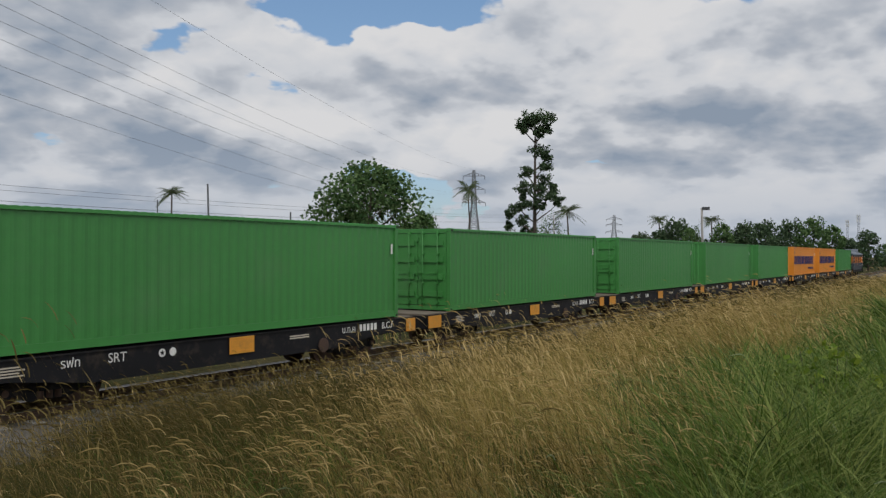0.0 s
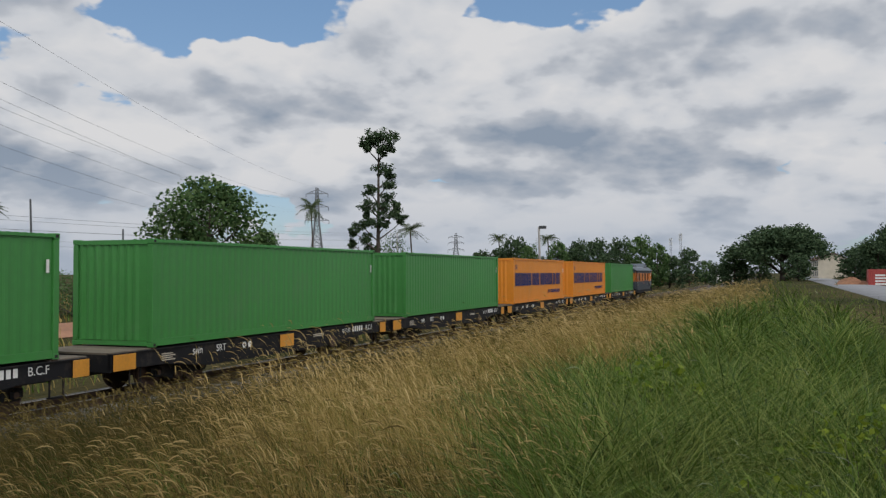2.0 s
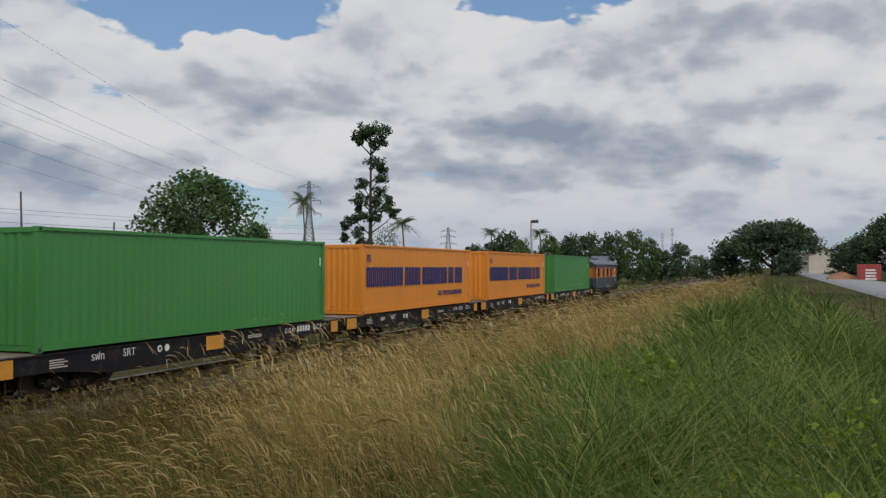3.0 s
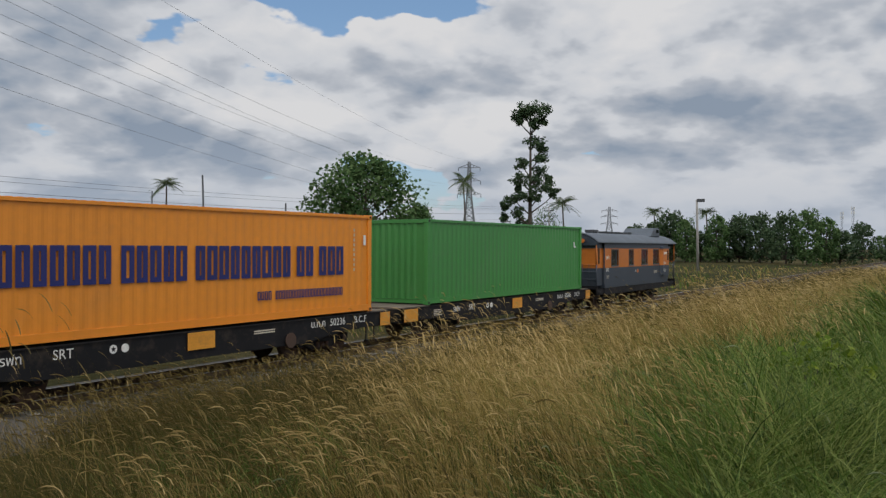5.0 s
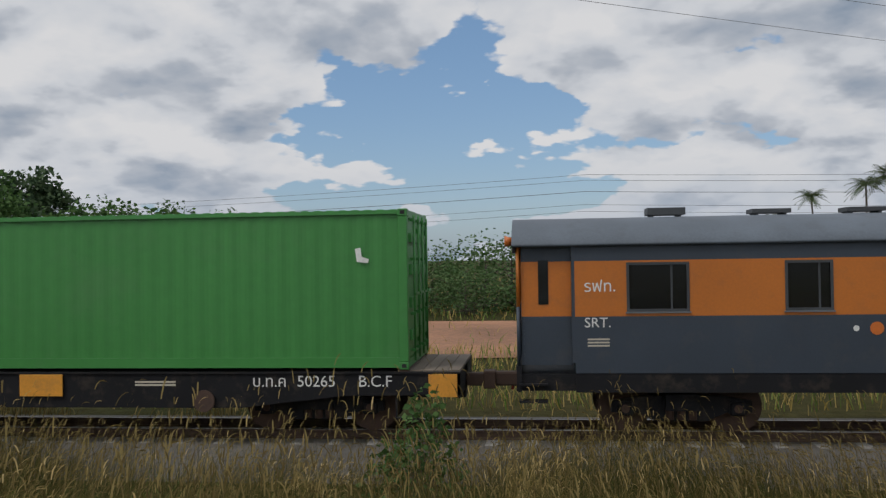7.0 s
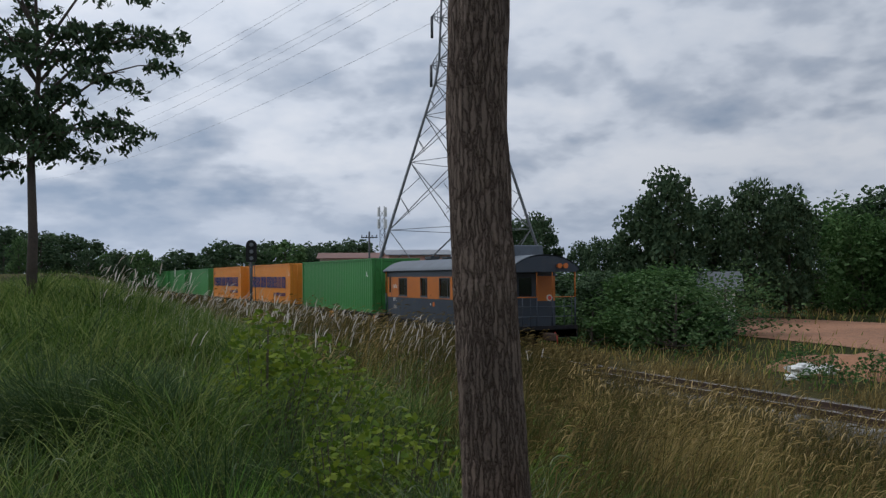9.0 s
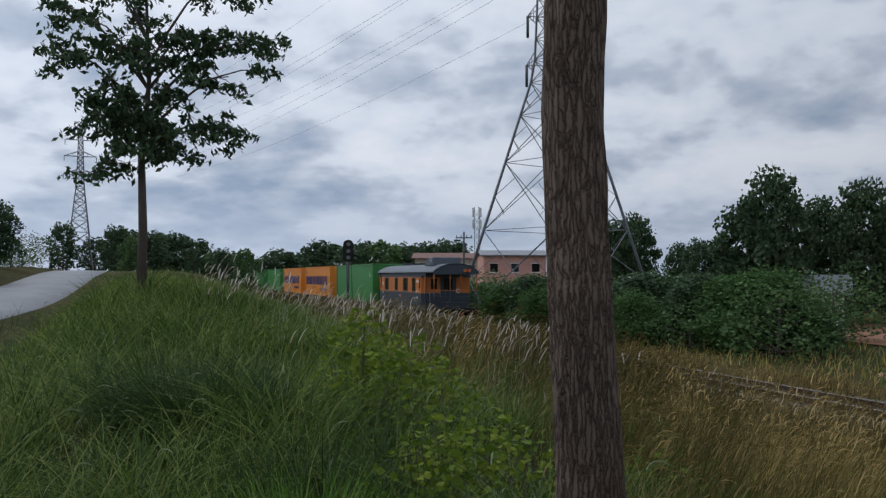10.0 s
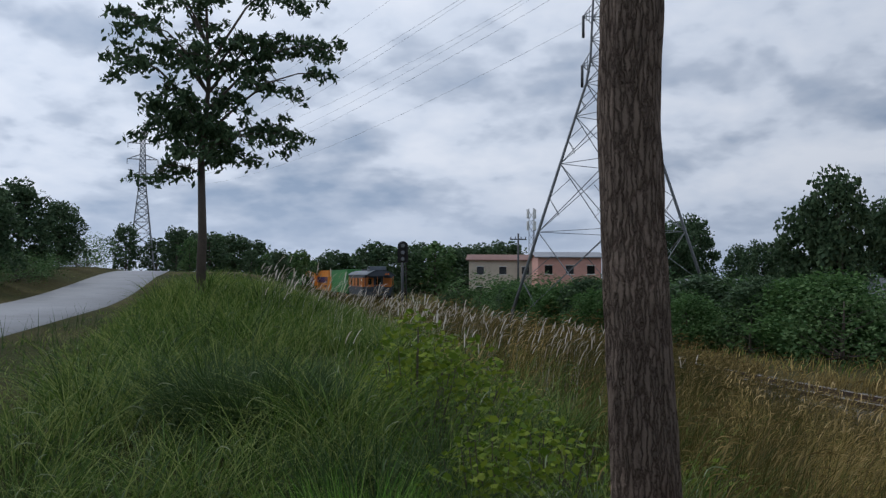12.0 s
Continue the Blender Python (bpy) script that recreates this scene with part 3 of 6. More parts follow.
def bogie(w, x):
    b = new("bogie")
    b.parent = w
    b.location = (x, BOX_W / 2, -DECK)
    for y in (-0.72, 0.72):
        bm = bmesh.new()
        outline(bm, [(-1.1, 0.36), (-1.1, 0.54), (-0.6, 0.62), (0.6, 0.62), (1.1, 0.54), (1.1, 0.36), (0.7, 0.36), (0.4, 0.22), (-0.4, 0.22), (-0.7, 0.36)], y - 0.06, y + 0.06)
        part("side_frame", bm, BLACK, b)
        for xx in (-0.18, 0.0, 0.18):
            part("spring", tubes(([(xx, y - math.copysign(0.001, y) + math.copysign(0.05, y), 0.24), (xx, y + math.copysign(0.05, y), 0.55)], 0.07)), RUST, b)
        for xx in (-0.88, 0.88):
            part("axle_box", boxes((xx - 0.13, xx + 0.13, y - 0.12, y + 0.12, 0.31, 0.53), bevel=0.03), BLACK, b)
    part("bolster", boxes((-0.25, 0.25, -0.9, 0.9, 0.40, 0.66)), BLACK, b)
    for xx in (-0.88, 0.88):
        WHEELS.append(wheelset(b, xx))


def coupler(w, x, s):
    part("coupler", boxes((min(x, x + s * 0.42), max(x, x + s * 0.42), BOX_W / 2 - 0.1, BOX_W / 2 + 0.1, -0.42, -0.2), (min(x + s * 0.3, x + s * 0.52), max(x + s * 0.3, x + s * 0.52), BOX_W / 2 - 0.17, BOX_W / 2 + 0.17, -0.46, -0.16), bevel=0.02), RUST, w)


def flat_wagon(number):
    """Container flat wagon: origin at the container's near lower corner; z 0 is the deck."""
    w = thing("flat_wagon", "black flat railway wagon with orange-yellow marker panels and white lettering", "railway wagon", "flat wagons of the train")
    a, b = -1.40, BOX_L + 0.82
    for y0, y1 in ((-0.02, 0.06), (BOX_W - 0.06, BOX_W + 0.02)):
        bm = bmesh.new()
        outline(bm, [(a, -0.04), (b, -0.04), (b, -0.40), (b - 1.9, -0.42), (b - 3.6, -0.62), (a + 3.6, -0.62), (a + 1.9, -0.42), (a, -0.40)], y0, y1)
        part("side_sill", bm, BLACK, w)
        part("sill_flange", boxes((a, b, y0 - 0.03, y1 + 0.03, -0.06, -0.035)), BLACK, w)
    part("centre_sill", boxes((a, b, BOX_W / 2 - 0.2, BOX_W / 2 + 0.2, -0.6, -0.06)), BLACK, w)
    for x in (a, b - 0.08):
        part("headstock", boxes((x, x + 0.08, -0.02, BOX_W + 0.02, -0.45, -0.06)), BLACK, w)
    for x0, x1 in ((a, 0.2), (BOX_L - 0.2, b)):
        for i in range(5):
            p = (x1 - x0) / 5
            part("deck_plate", boxes((x0 + i * p + 0.006, x0 + (i + 1) * p - 0.006, 0.05, BOX_W - 0.05, -0.055, -0.012)), PLANK, w)
    part("deck", boxes((0.25, BOX_L - 0.25, 0.1, BOX_W - 0.1, -0.10, -0.03)), BLACK, w)
    for x in (0.02, BOX_L - 0.16):
        for y in (0.02, BOX_W - 0.16):
            part("twist_lock", boxes((x, x + 0.14, y, y + 0.14, -0.034, -0.002)), RUST, w)
    for x, wide in ((a + 0.04, 0.72), (BOX_L / 2 - 0.50, 0.76), (b - 0.50, 0.46)):
        for y0 in (-0.072, BOX_W + 0.052):
            part("marker_panel", boxes((x, x + wide, y0, y0 + 0.02, -0.43, -0.065), bevel=0.006), YELLOW, w, "orange-yellow painted steel panel")
    part("reflector_disc", tubes(([(4.05, -0.022, -0.22), (4.05, -0.034, -0.22)], 0.085), sides=20), WHITE, w, "round white disc")
    part("star_disc", tubes(([(3.78, -0.022, -0.22), (3.78, -0.030, -0.22)], 0.085), sides=20), WHITE, w, "round white mark")
    star = bmesh.new()
    pts = [(3.78 + (0.068 if i % 2 == 0 else 0.028) * math.sin(i * math.pi / 5), -0.22 + (0.068 if i % 2 == 0 else 0.028) * math.cos(i * math.pi / 5)) for i in range(10)]
    outline(star, pts, -0.033, -0.031)
    part("star", star, BLACK, w, "black star on the white mark")
    writing("lettering", "รฟท", 0.17, WHITE, w, on_side(1.5, -0.29, 0.022))
    writing("lettering", "SRT", 0.185, WHITE, w, on_side(2.5, -0.29, 0.022))
    writing("lettering", "B.C.F", 0.185, WHITE, w, on_side(11.36, -0.27, 0.022))
    writing("lettering", "บ.ท.ค", 0.185, WHITE, w, on_side(9.60, -0.27, 0.022))
    if number:
        writing("lettering", number, 0.185, WHITE, w, on_side(10.35, -0.27, 0.022))
    else:
        part("lettering_bars", boxes(*[(10.35 + i * 0.165, 10.46 + i * 0.165, -0.024, -0.0205, -0.27, -0.09) for i in range(5)]), WHITE, w)
    part("small_print", boxes(*[(0.32, 0.82 - 0.1 * (i % 2), -0.024, -0.0205, -0.34 + i * 0.05, -0.315 + i * 0.05) for i in range(4)]), CREAM, w, "small faded print")
    part("small_print", boxes(*[(7.6, 8.3, -0.024, -0.0205, -0.26 + i * 0.05, -0.23 + i * 0.05) for i in range(2)]), CREAM, w, "small faded print")
    for x in (1.6, BOX_L - 1.6):
        bogie(w, x)
    part("brake_cylinder", tubes(([(4.9, 0.9, -0.62), (5.7, 0.9, -0.62)], 0.16), sides=14), BLACK, w)
    part("brake_wheel", tubes(([(8.8, -0.05, -0.5), (8.8, -0.09, -0.5)], 0.18), sides=18), RUST, w)
    for x in (a + 0.85, b - 0.85):
        part("step", boxes((x - 0.2, x + 0.2, -0.02, 0.1, -0.80, -0.77), (x - 0.2, x - 0.17, 0.02, 0.05, -0.8, -0.4), (x + 0.17, x + 0.2, 0.02, 0.05, -0.8, -0.4)), BLACK, w)
    coupler(w, a, -1)
    coupler(w, b, 1)
    return w


def brake_van():
    """Origin at the near side of its leading end, at deck height."""
    v = thing("brake_van", "grey and orange railway brake van with open end platforms", "brake van")
    L, W2 = 11.8, 2.50
    z0, z1, top = -0.06, 1.98, 2.42      # floor, eaves, roof crown over the container deck
    b0, b1, lo, hi = 0.93, 10.40, 0.83, 1.70
    part("underframe", boxes((0.0, L, 0.05, W2 - 0.05, -0.34, -0.08)), BLACK, v)
    part("side_step", boxes((b0, b1 - 0.4, 0.012, 0.06, -0.36, -0.07), (b0, b1 - 0.4, W2 - 0.06, W2 - 0.012, -0.36, -0.07)), BLACK, v)
    wins = ((1.76, 2.66), (4.15, 4.80), (6.02, 6.95), (7.88, 8.82))
    wz0, wz1 = 0.93, 1.64
    for y0, y1 in ((0.0, 0.05), (W2 - 0.05, W2)):
        part("lower_wall", boxes((b0, b1, y0, y1, z0, lo)), VAN_GREY, v)
        part("upper_wall", boxes((b0, b1, y0, y1, hi, z1)), VAN_GREY, v)
        edges = [b0] + [e for w in wins for e in w] + [b1]
        for i in range(0, len(edges), 2):
            part("orange_panel", boxes((edges[i], edges[i + 1], y0, y1, lo, hi)), VAN_ORANGE, v, "orange painted panel between windows")
        for a, b in wins:
            part("orange_panel", boxes((a, b, y0, y1, lo, wz0)), VAN_ORANGE, v)
            part("orange_panel", boxes((a, b, y0, y1, wz1, hi)), VAN_ORANGE, v)
        for a, b in wins:
            out = -1 if y0 == 0 else 1
            ye = y0 if y0 == 0 else y1
            win = part("window", boxes((a, b, (y0 + y1) / 2 - 0.004, (y0 + y1) / 2 + 0.004, wz0, wz1)), DARK_GLASS, v, "dark window")
            fr = [(a - 0.03, b + 0.03, wz0 - 0.03, wz0 + 0.012), (a - 0.03, b + 0.03, wz1 - 0.012, wz1 + 0.03), (a - 0.03, a + 0.012, wz0 + 0.013, wz1 - 0.013), (b - 0.012, b + 0.03, wz0 + 0.013, wz1 - 0.013)]
            part("window_frame", boxes(*[(p, q, min(ye, ye + out * 0.012), max(ye, ye + out * 0.012), r, s) for p, q, r, s in fr]), DARK_STEEL, win)
            part("mullion", boxes((a + (b - a) * 0.72, a + (b - a) * 0.72 + 0.03, (y0 + y1) / 2 - 0.012, (y0 + y1) / 2 + 0.012, wz0, wz1)), DARK_STEEL, win)
            part("sill", boxes((a - 0.05, b + 0.05, min(ye, ye + out * 0.03), max(ye, ye + out * 0.03), wz0 - 0.055, wz0 - 0.032)), GALV, win)
    # end walls with a door opening and set-in corners
    for x in (b0, b1 - 0.05):
        for y0, y1 in ((0.051, 0.85), (1.75, W2 - 0.051)):
            part("end_wall", boxes((x, x + 0.05, y0, y1, z0, lo)), VAN_GREY, v)
            part("end_wall", boxes((x, x + 0.05, y0, y1, hi, z1)), VAN_GREY, v)
            part("end_band", boxes((x, x + 0.05, y0, y1, lo, hi)), VAN_ORANGE, v)
        part("end_header", boxes((x, x + 0.05, 0.85, 1.75, 1.80, z1)), VAN_GREY, v)
        part("door", boxes((x + 0.012, x + 0.035, 0.86, 1.74, z0, 1.79)), VAN_GREY, v)
        part("door_window", boxes((x + 0.005, x + 0.045, 1.05, 1.55, 1.0, 1.65)), DARK_GLASS, v)
        part("end_window", boxes((x - 0.006, x + 0.056, 0.3, 0.65, 1.05, 1.62)), DARK_GLASS, v, "dark end window")
    # closed corner compartment on the leading platform, set in from the side
    c0, c1, y0, y1 = 0.09, b0 - 0.052, 0.10, 0.85
    for za, zb, m in ((0.06, lo, VAN_GREY), (lo, hi, VAN_ORANGE), (hi, z1 - 0.06, VAN_GREY)):
        part("compartment_end", boxes((c0, c0 + 0.04, y0, y1, za, zb)), m, v)
        part("compartment_side", boxes((c0 + 0.041, c1, y0, y0 + 0.04, za, zb)), m, v)
        part("compartment_side", boxes((c0 + 0.041, c1, y1 - 0.04, y1, za, zb)), m, v)
    part("compartment_window", boxes((0.36, 0.52, y0 - 0.008, y0 + 0.03, 1.02, 1.72)), DARK_GLASS, v, "narrow dark window")
    # look-out bays
    for ya, yb in ((-0.16, 0.0), (W2, W2 + 0.16)):
        bay = bmesh.new()
        s = -1 if ya < 0 else 1
        base = 0.0 if s < 0 else W2
        for za, zb, m in ((0.30, lo, VAN_GREY), (lo, hi, VAN_ORANGE)):
            bm = bmesh.new()
            pts = [(9.00, 0), (9.08, 0.16), (10.08, 0.16), (10.16, 0)]
            low = [bm.verts.new((x, base + s * d, za)) for x, d in pts]
            upp = [bm.verts.new((x, base + s * d, zb)) for x, d in pts]
            for i in range(4):
                bm.faces.new((low[i], low[(i + 1) % 4], upp[(i + 1) % 4], upp[i]))
            bm.faces.new(low)
            bm.faces.new(upp[::-1])
            part("bay_lower" if m is VAN_GREY else "bay_band", bm, m, v)
        hood = bmesh.new()
        outline(hood, [(8.95, hi), (10.21, hi), (10.16, hi + 0.10), (9.00, hi + 0.10)], min(base + s * 0.002, base + s * 0.19), max(base + s * 0.002, base + s * 0.19))
        part("bay_hood", hood, VAN_GREY, v)
        bay.free()
        part("bay_window", boxes((9.78, 9.98, min(base + s * 0.158, base + s * 0.166), max(base + s * 0.158, base + s * 0.166), 1.08, 1.60)), DARK_GLASS, v, "narrow dark bay window")
    # arched roof
    bm = bmesh.new()
    n = 14
    ys = [(-0.06 + (W2 + 0.12) * i / n) for i in range(n + 1)]
    arch = [(y, z1 + (top - z1) * (1 - abs(2 * (y - W2 / 2) / (W2 + 0.12)) ** 2.6)) for y in ys]
    ring = arch + [(W2 + 0.06, z1 - 0.05)] + [(y, z - 0.05) for y, z in arch[::-1][1:-1]] + [(-0.06, z1 - 0.05)]
    a = [bm.verts.new((-0.05, y, z)) for y, z in ring]
    b = [bm.verts.new((L + 0.05, y, z)) for y, z in ring]
    for i in range(len(ring)):
        f = bm.faces.new((a[i], a[(i + 1) % len(ring)], b[(i + 1) % len(ring)], b[i]))
        f.smooth = True
    part("roof", bm, VAN_ROOF, v, "arched grey sheet roof")
    for x0, x1 in ((-0.04, 0.0), (L, L + 0.04)):
        bm = bmesh.new()
        e = [(y, z - 0.04) for y, z in arch]
        p = [bm.verts.new((x0, y, z)) for y, z in e] + [bm.verts.new((x0, y, z1 - 0.14)) for y in (W2 - 0.05, 0.05)]
        q = [bm.verts.new((x1, v2.co.y, v2.co.z)) for v2 in p]
        bm.faces.new(p)
        bm.faces.new(q[::-1])
        for i in range(len(p)):
            bm.faces.new((p[i], p[(i + 1) % len(p)], q[(i + 1) % len(q)], q[i]))
        part("roof_end", bm, VAN_GREY, v)
        for yy in ((0.62,) if x0 < 0 else (W2 - 0.78, W2 - 0.54)):
            xm = x0 - 0.0 if x0 < 0 else x1
            s = -1 if x0 < 0 else 1
            part("end_lamp", tubes(([(xm, yy, z1 + 0.06), (xm + s * 0.14, yy, z1 + 0.06)], [0.06, 0.09]), sides=14), LAMP_ORANGE, v, "orange marker lamp")
    # roof vents and the look-out cupola
    for x in (2.2, 3.9, 5.4, 6.9):
        tall = 0.10 if x < 3 else 0.05
        part("roof_vent", boxes((x, x + 0.62, W2 / 2 - 0.22, W2 / 2 + 0.22, top + 0.03, top + 0.05 + tall), (x + 0.05, x + 0.1, W2 / 2 - 0.2, W2 / 2 + 0.2, top - 0.03, top + 0.03), (x + 0.5, x + 0.55, W2 / 2 - 0.2, W2 / 2 + 0.2, top - 0.03, top + 0.03)), DARK_STEEL, v)
    bm = bmesh.new()
    outline(bm, [(8.8, top - 0.1), (9.45, top + 0.36), (10.36, top + 0.36), (10.42, top - 0.1)], 0.45, W2 - 0.45)
    bmesh.ops.bevel(bm, geom=bm.edges[:], offset=0.03, segments=1, affect="EDGES")
    cup = part("cupola", bm, VAN_ROOF, v, "raised grey roof cupola")
    part("cupola_window", boxes((9.8, 10.22, 0.44, 0.449, top + 0.1, top + 0.28)), DARK_GLASS, cup)
    # platforms: posts, rails, steps
    for x, s in ((0.04, -1), (L - 0.04, 1)):
        for y in (0.06, W2 - 0.06):
            part("platform_post", tubes(([(x, y, 0.05), (x, y, 0.99)], 0.028)), VAN_GREY, v)
            part("platform_post", tubes(([(x, y, 0.99), (x, y, z1)], 0.028)), VAN_ORANGE, v, "orange upper half of the post")
        for y in (0.95, 1.55):
            part("platform_post", tubes(([(x, y, 0.05), (x, y, 0.99)], 0.02)), VAN_GREY, v)
            part("platform_post", tubes(([(x, y, 0.99), (x, y, z1 - 0.05)], 0.02)), VAN_ORANGE, v, "orange upper half of the post")
        for z in (0.35, 0.68, 1.0):
            part("platform_rail", tubes(([(x, 0.06, z), (x, W2 - 0.06, z)], 0.016)), VAN_ORANGE if z == 1.0 else VAN_GREY, v)
        for y in (0.4, 0.7, 1.5, 2.0, 2.3):
            part("baluster", tubes(([(x, y, 0.05), (x, y, 1.0)], 0.013)), VAN_GREY, v)
        xe = b0 if s < 0 else b1
        if s > 0:
            part("side_handrail", tubes(([(xe - s * -0.08, -0.02, 0.2), (xe + s * 0.08, -0.02, 0.85), (x - s * 0.5, -0.02, 0.85), (x - s * 0.5, -0.02, 0.1)], 0.016)), GALV, v)
        for z in (-0.25, -0.52):
            part("footstep", boxes((x - 0.45 if s > 0 else x, x if s > 0 else x + 0.45, -0.06, 0.18, z, z + 0.03)), BLACK, v)
        part("headstock", boxes((x - 0.04, x + 0.04, 0.0, W2, -0.35, 0.05)), BLACK, v)
        part("coupler", boxes((min(x, x + s * 0.55), max(x, x + s * 0.55), W2 / 2 - 0.12, W2 / 2 + 0.12, -0.42, -0.18), bevel=0.03), RUST, v)
        part("brake_hose", tubes(([(x, W2 / 2 + 0.35, -0.15), (x + s * 0.12, W2 / 2 + 0.38, -0.3), (x + s * 0.16, W2 / 2 + 0.38, -0.55)], 0.025)), LAMP_RED, v, "red-capped brake hose")
    part("tail_disc", tubes(([(L + 0.07, 1.36, 0.98), (L + 0.09, 1.36, 0.98)], 0.11), sides=18), CREAM, v, "round pale tail disc")
    part("tail_disc_mark", tubes(([(L + 0.09, 1.36, 0.98), (L + 0.097, 1.36, 0.98)], 0.07), sides=18), LAMP_RED, v, "red middle of the tail disc")
    for x0 in (b0 - 0.05, b1):
        part("corner_post", boxes((x0, x0 + 0.05, 0.0, 0.05, 0.1, z1)), VAN_GREY, v)
    side = lambda x, z, y=0.003: pose(x, -y, z, 90, 0, 0)
    writing("lettering", "รฟท.", 0.18, WHITE, v, side(1.07, 1.22))
    writing("lettering", "SRT.", 0.16, WHITE, v, side(1.07, 0.66))
    writing("lettering", "50002", 0.13, WHITE, v, side(9.16, 0.88, 0.164))
    writing("lettering", "B.S.V.", 0.13, WHITE, v, side(9.18, 0.50, 0.164))
    part("lettering_bars", boxes(*[(9.18 + i * 0.14, 9.28 + i * 0.14, -0.166, -0.1605, 1.40, 1.52) for i in range(4)]), WHITE, v)
    part("small_print", boxes(*[(1.12, 1.46, -0.006, -0.0005, 0.36 + i * 0.05, 0.385 + i * 0.05) for i in range(3)]), CREAM, v, "small faded print")
    part("small_print", boxes(*[(8.0, 8.5, -0.006, -0.0005, 0.45 + i * 0.05, 0.475 + i * 0.05) for i in range(3)]), CREAM, v, "small faded print")
    part("emblem", tubes(([(5.45, -0.001, 0.62), (5.45, -0.01, 0.62)], 0.10), sides=18), LAMP_ORANGE, v, "round orange emblem")
    part("emblem_mark", tubes(([(5.15, -0.001, 0.62), (5.15, -0.008, 0.62)], 0.045), sides=12), WHITE, v)
    for x in (2.6, 8.9):
        bg = bogie(v, x)
    return v


TRAIN = []      # thing, x at the clip's start, y, z
NUMBERS = {4: "50331", 5: "50236", 6: "50265"}


def build_train():
    plain = flat_wagon(None)
    kinds = {
        "door": (container("shipping_container", GREEN, "green corrugated steel container with its doors in front", "lead"), False),
        "wall": (container("shipping_container", GREEN, "green corrugated steel container with a ribbed front wall", "trail"), True),
    }
    dress_green(kinds["door"][0], False)
    orange = container("shipping_container", ORANGE, "orange corrugated steel container with dark blue painted lettering", "trail")
    dress_orange(orange)
    used = set()
    torn_box = container("shipping_container", GREEN, "green corrugated steel container with a torn white label", "trail")
    dress_green(torn_box, True)
    dress_green(kinds["wall"][0], False)
    for k in range(-3, 7):
        x = 23.33 + PITCH * k
        if k == 6:
            c = torn_box
        elif k in (4, 5):
            c = orange if k == 4 else copy_thing(orange, Matrix())
        else:
            kind = "door" if k in (0, 1, -2) else "wall"
            c = copy_thing(kinds[kind][0], Matrix()) if kind in used else kinds[kind][0]
            used.add(kind)
        if k in NUMBERS:
            w = flat_wagon(NUMBERS[k])
        elif k == -3:
            w = plain
        else:
            w = copy_thing(plain, Matrix())
        TRAIN.append((c, x, NEAR, DECK))
        TRAIN.append((w, x, NEAR, DECK))
    TRAIN.append((brake_van(), 23.33 + PITCH * 6 + BOX_L + 1.72, TRACK - 1.25, DECK))
    for ob, x, y, z in TRAIN:
        ob.matrix_basis = pose(x, y, z)


build_train()


# ---- grass and weeds ----
RNG = np.random.default_rng(7)


def blades(base, height, width, heading, lean, segs=3):
    """Tapered bent strips: base n x 3, and arrays of height, width, heading of the bend, lean."""
    n = len(base)
    lv = []
    dirx, diry = np.cos(heading), np.sin(heading)
    tw = RNG.uniform(0, 2 * np.pi, n)
    wx, wy = np.cos(tw) * width / 2, np.sin(tw) * width / 2
    for j in range(segs + 1):
        s = j / segs
        off = height * lean * s ** 1.9
        c = np.stack([base[:, 0] + dirx * off, base[:, 1] + diry * off, base[:, 2] + height * s * (1 - 0.38 * np.minimum(lean, 2.5) * s)], 1)
        if j < segs:
            k = (1 - s) ** 0.7
            side = np.stack([wx * k, wy * k, np.zeros(n)], 1)
            lv += [c - side, c + side]
        else:
            lv.append(c)
    m = len(lv)
    verts = np.stack(lv, 1).reshape(-1, 3)
    o = (np.arange(n) * m)[:, None]
    tri = []
    for j in range(segs - 1):
        a = 2 * j
        tri += [[a, a + 1, a + 3], [a, a + 3, a + 2]]
    a = 2 * (segs - 1)
    tri.append([a, a + 1, a + 2])
    tris = (o[:, :, None] + np.array(tri)[None]).reshape(-1, 3)
    tip = lv[-1]
    return verts, tris, tip


def join(pieces):
    vs, ts, k = [], [], 0
    for v, t in pieces:
        vs.append(v)
        ts.append(t + k)
        k += len(v)
    return np.concatenate(vs), np.concatenate(ts)


def scatter(n, r0, r1, b0, b1, power=1.0):
    """Points on the ground round the viewer's spot, thinning out with distance."""
    u = RNG.random(n)
    r = r0 * (r1 / r0) ** (u ** power)
    b = np.radians(RNG.uniform(b0, b1, n))
    return r * np.cos(b), r * np.sin(b)


def edge_y(x):
    """Where the green verge meets the dry slope."""
    return 2.5 - 0.75 * step(0, 4, x) - 0.9 * step(8, 40, x) + 0.11 * np.maximum(0, -x - 3.5) + 0.35 * np.sin(x * 0.7 + 0.6) + 0.2 * np.sin(x * 1.9)


def on_ground(x, y):
    return np.stack([x, y, ground_z(x, y) - 0.03], 1)


WIND = radians(96)


def gust(x, y):
    """Heading of the wind over the slope, turning a little from place to place."""
    return WIND + 0.45 * np.sin(0.35 * x + 0.8 * np.sin(0.5 * y)) + 0.25 * np.sin(0.9 * x - 0.7 * y)


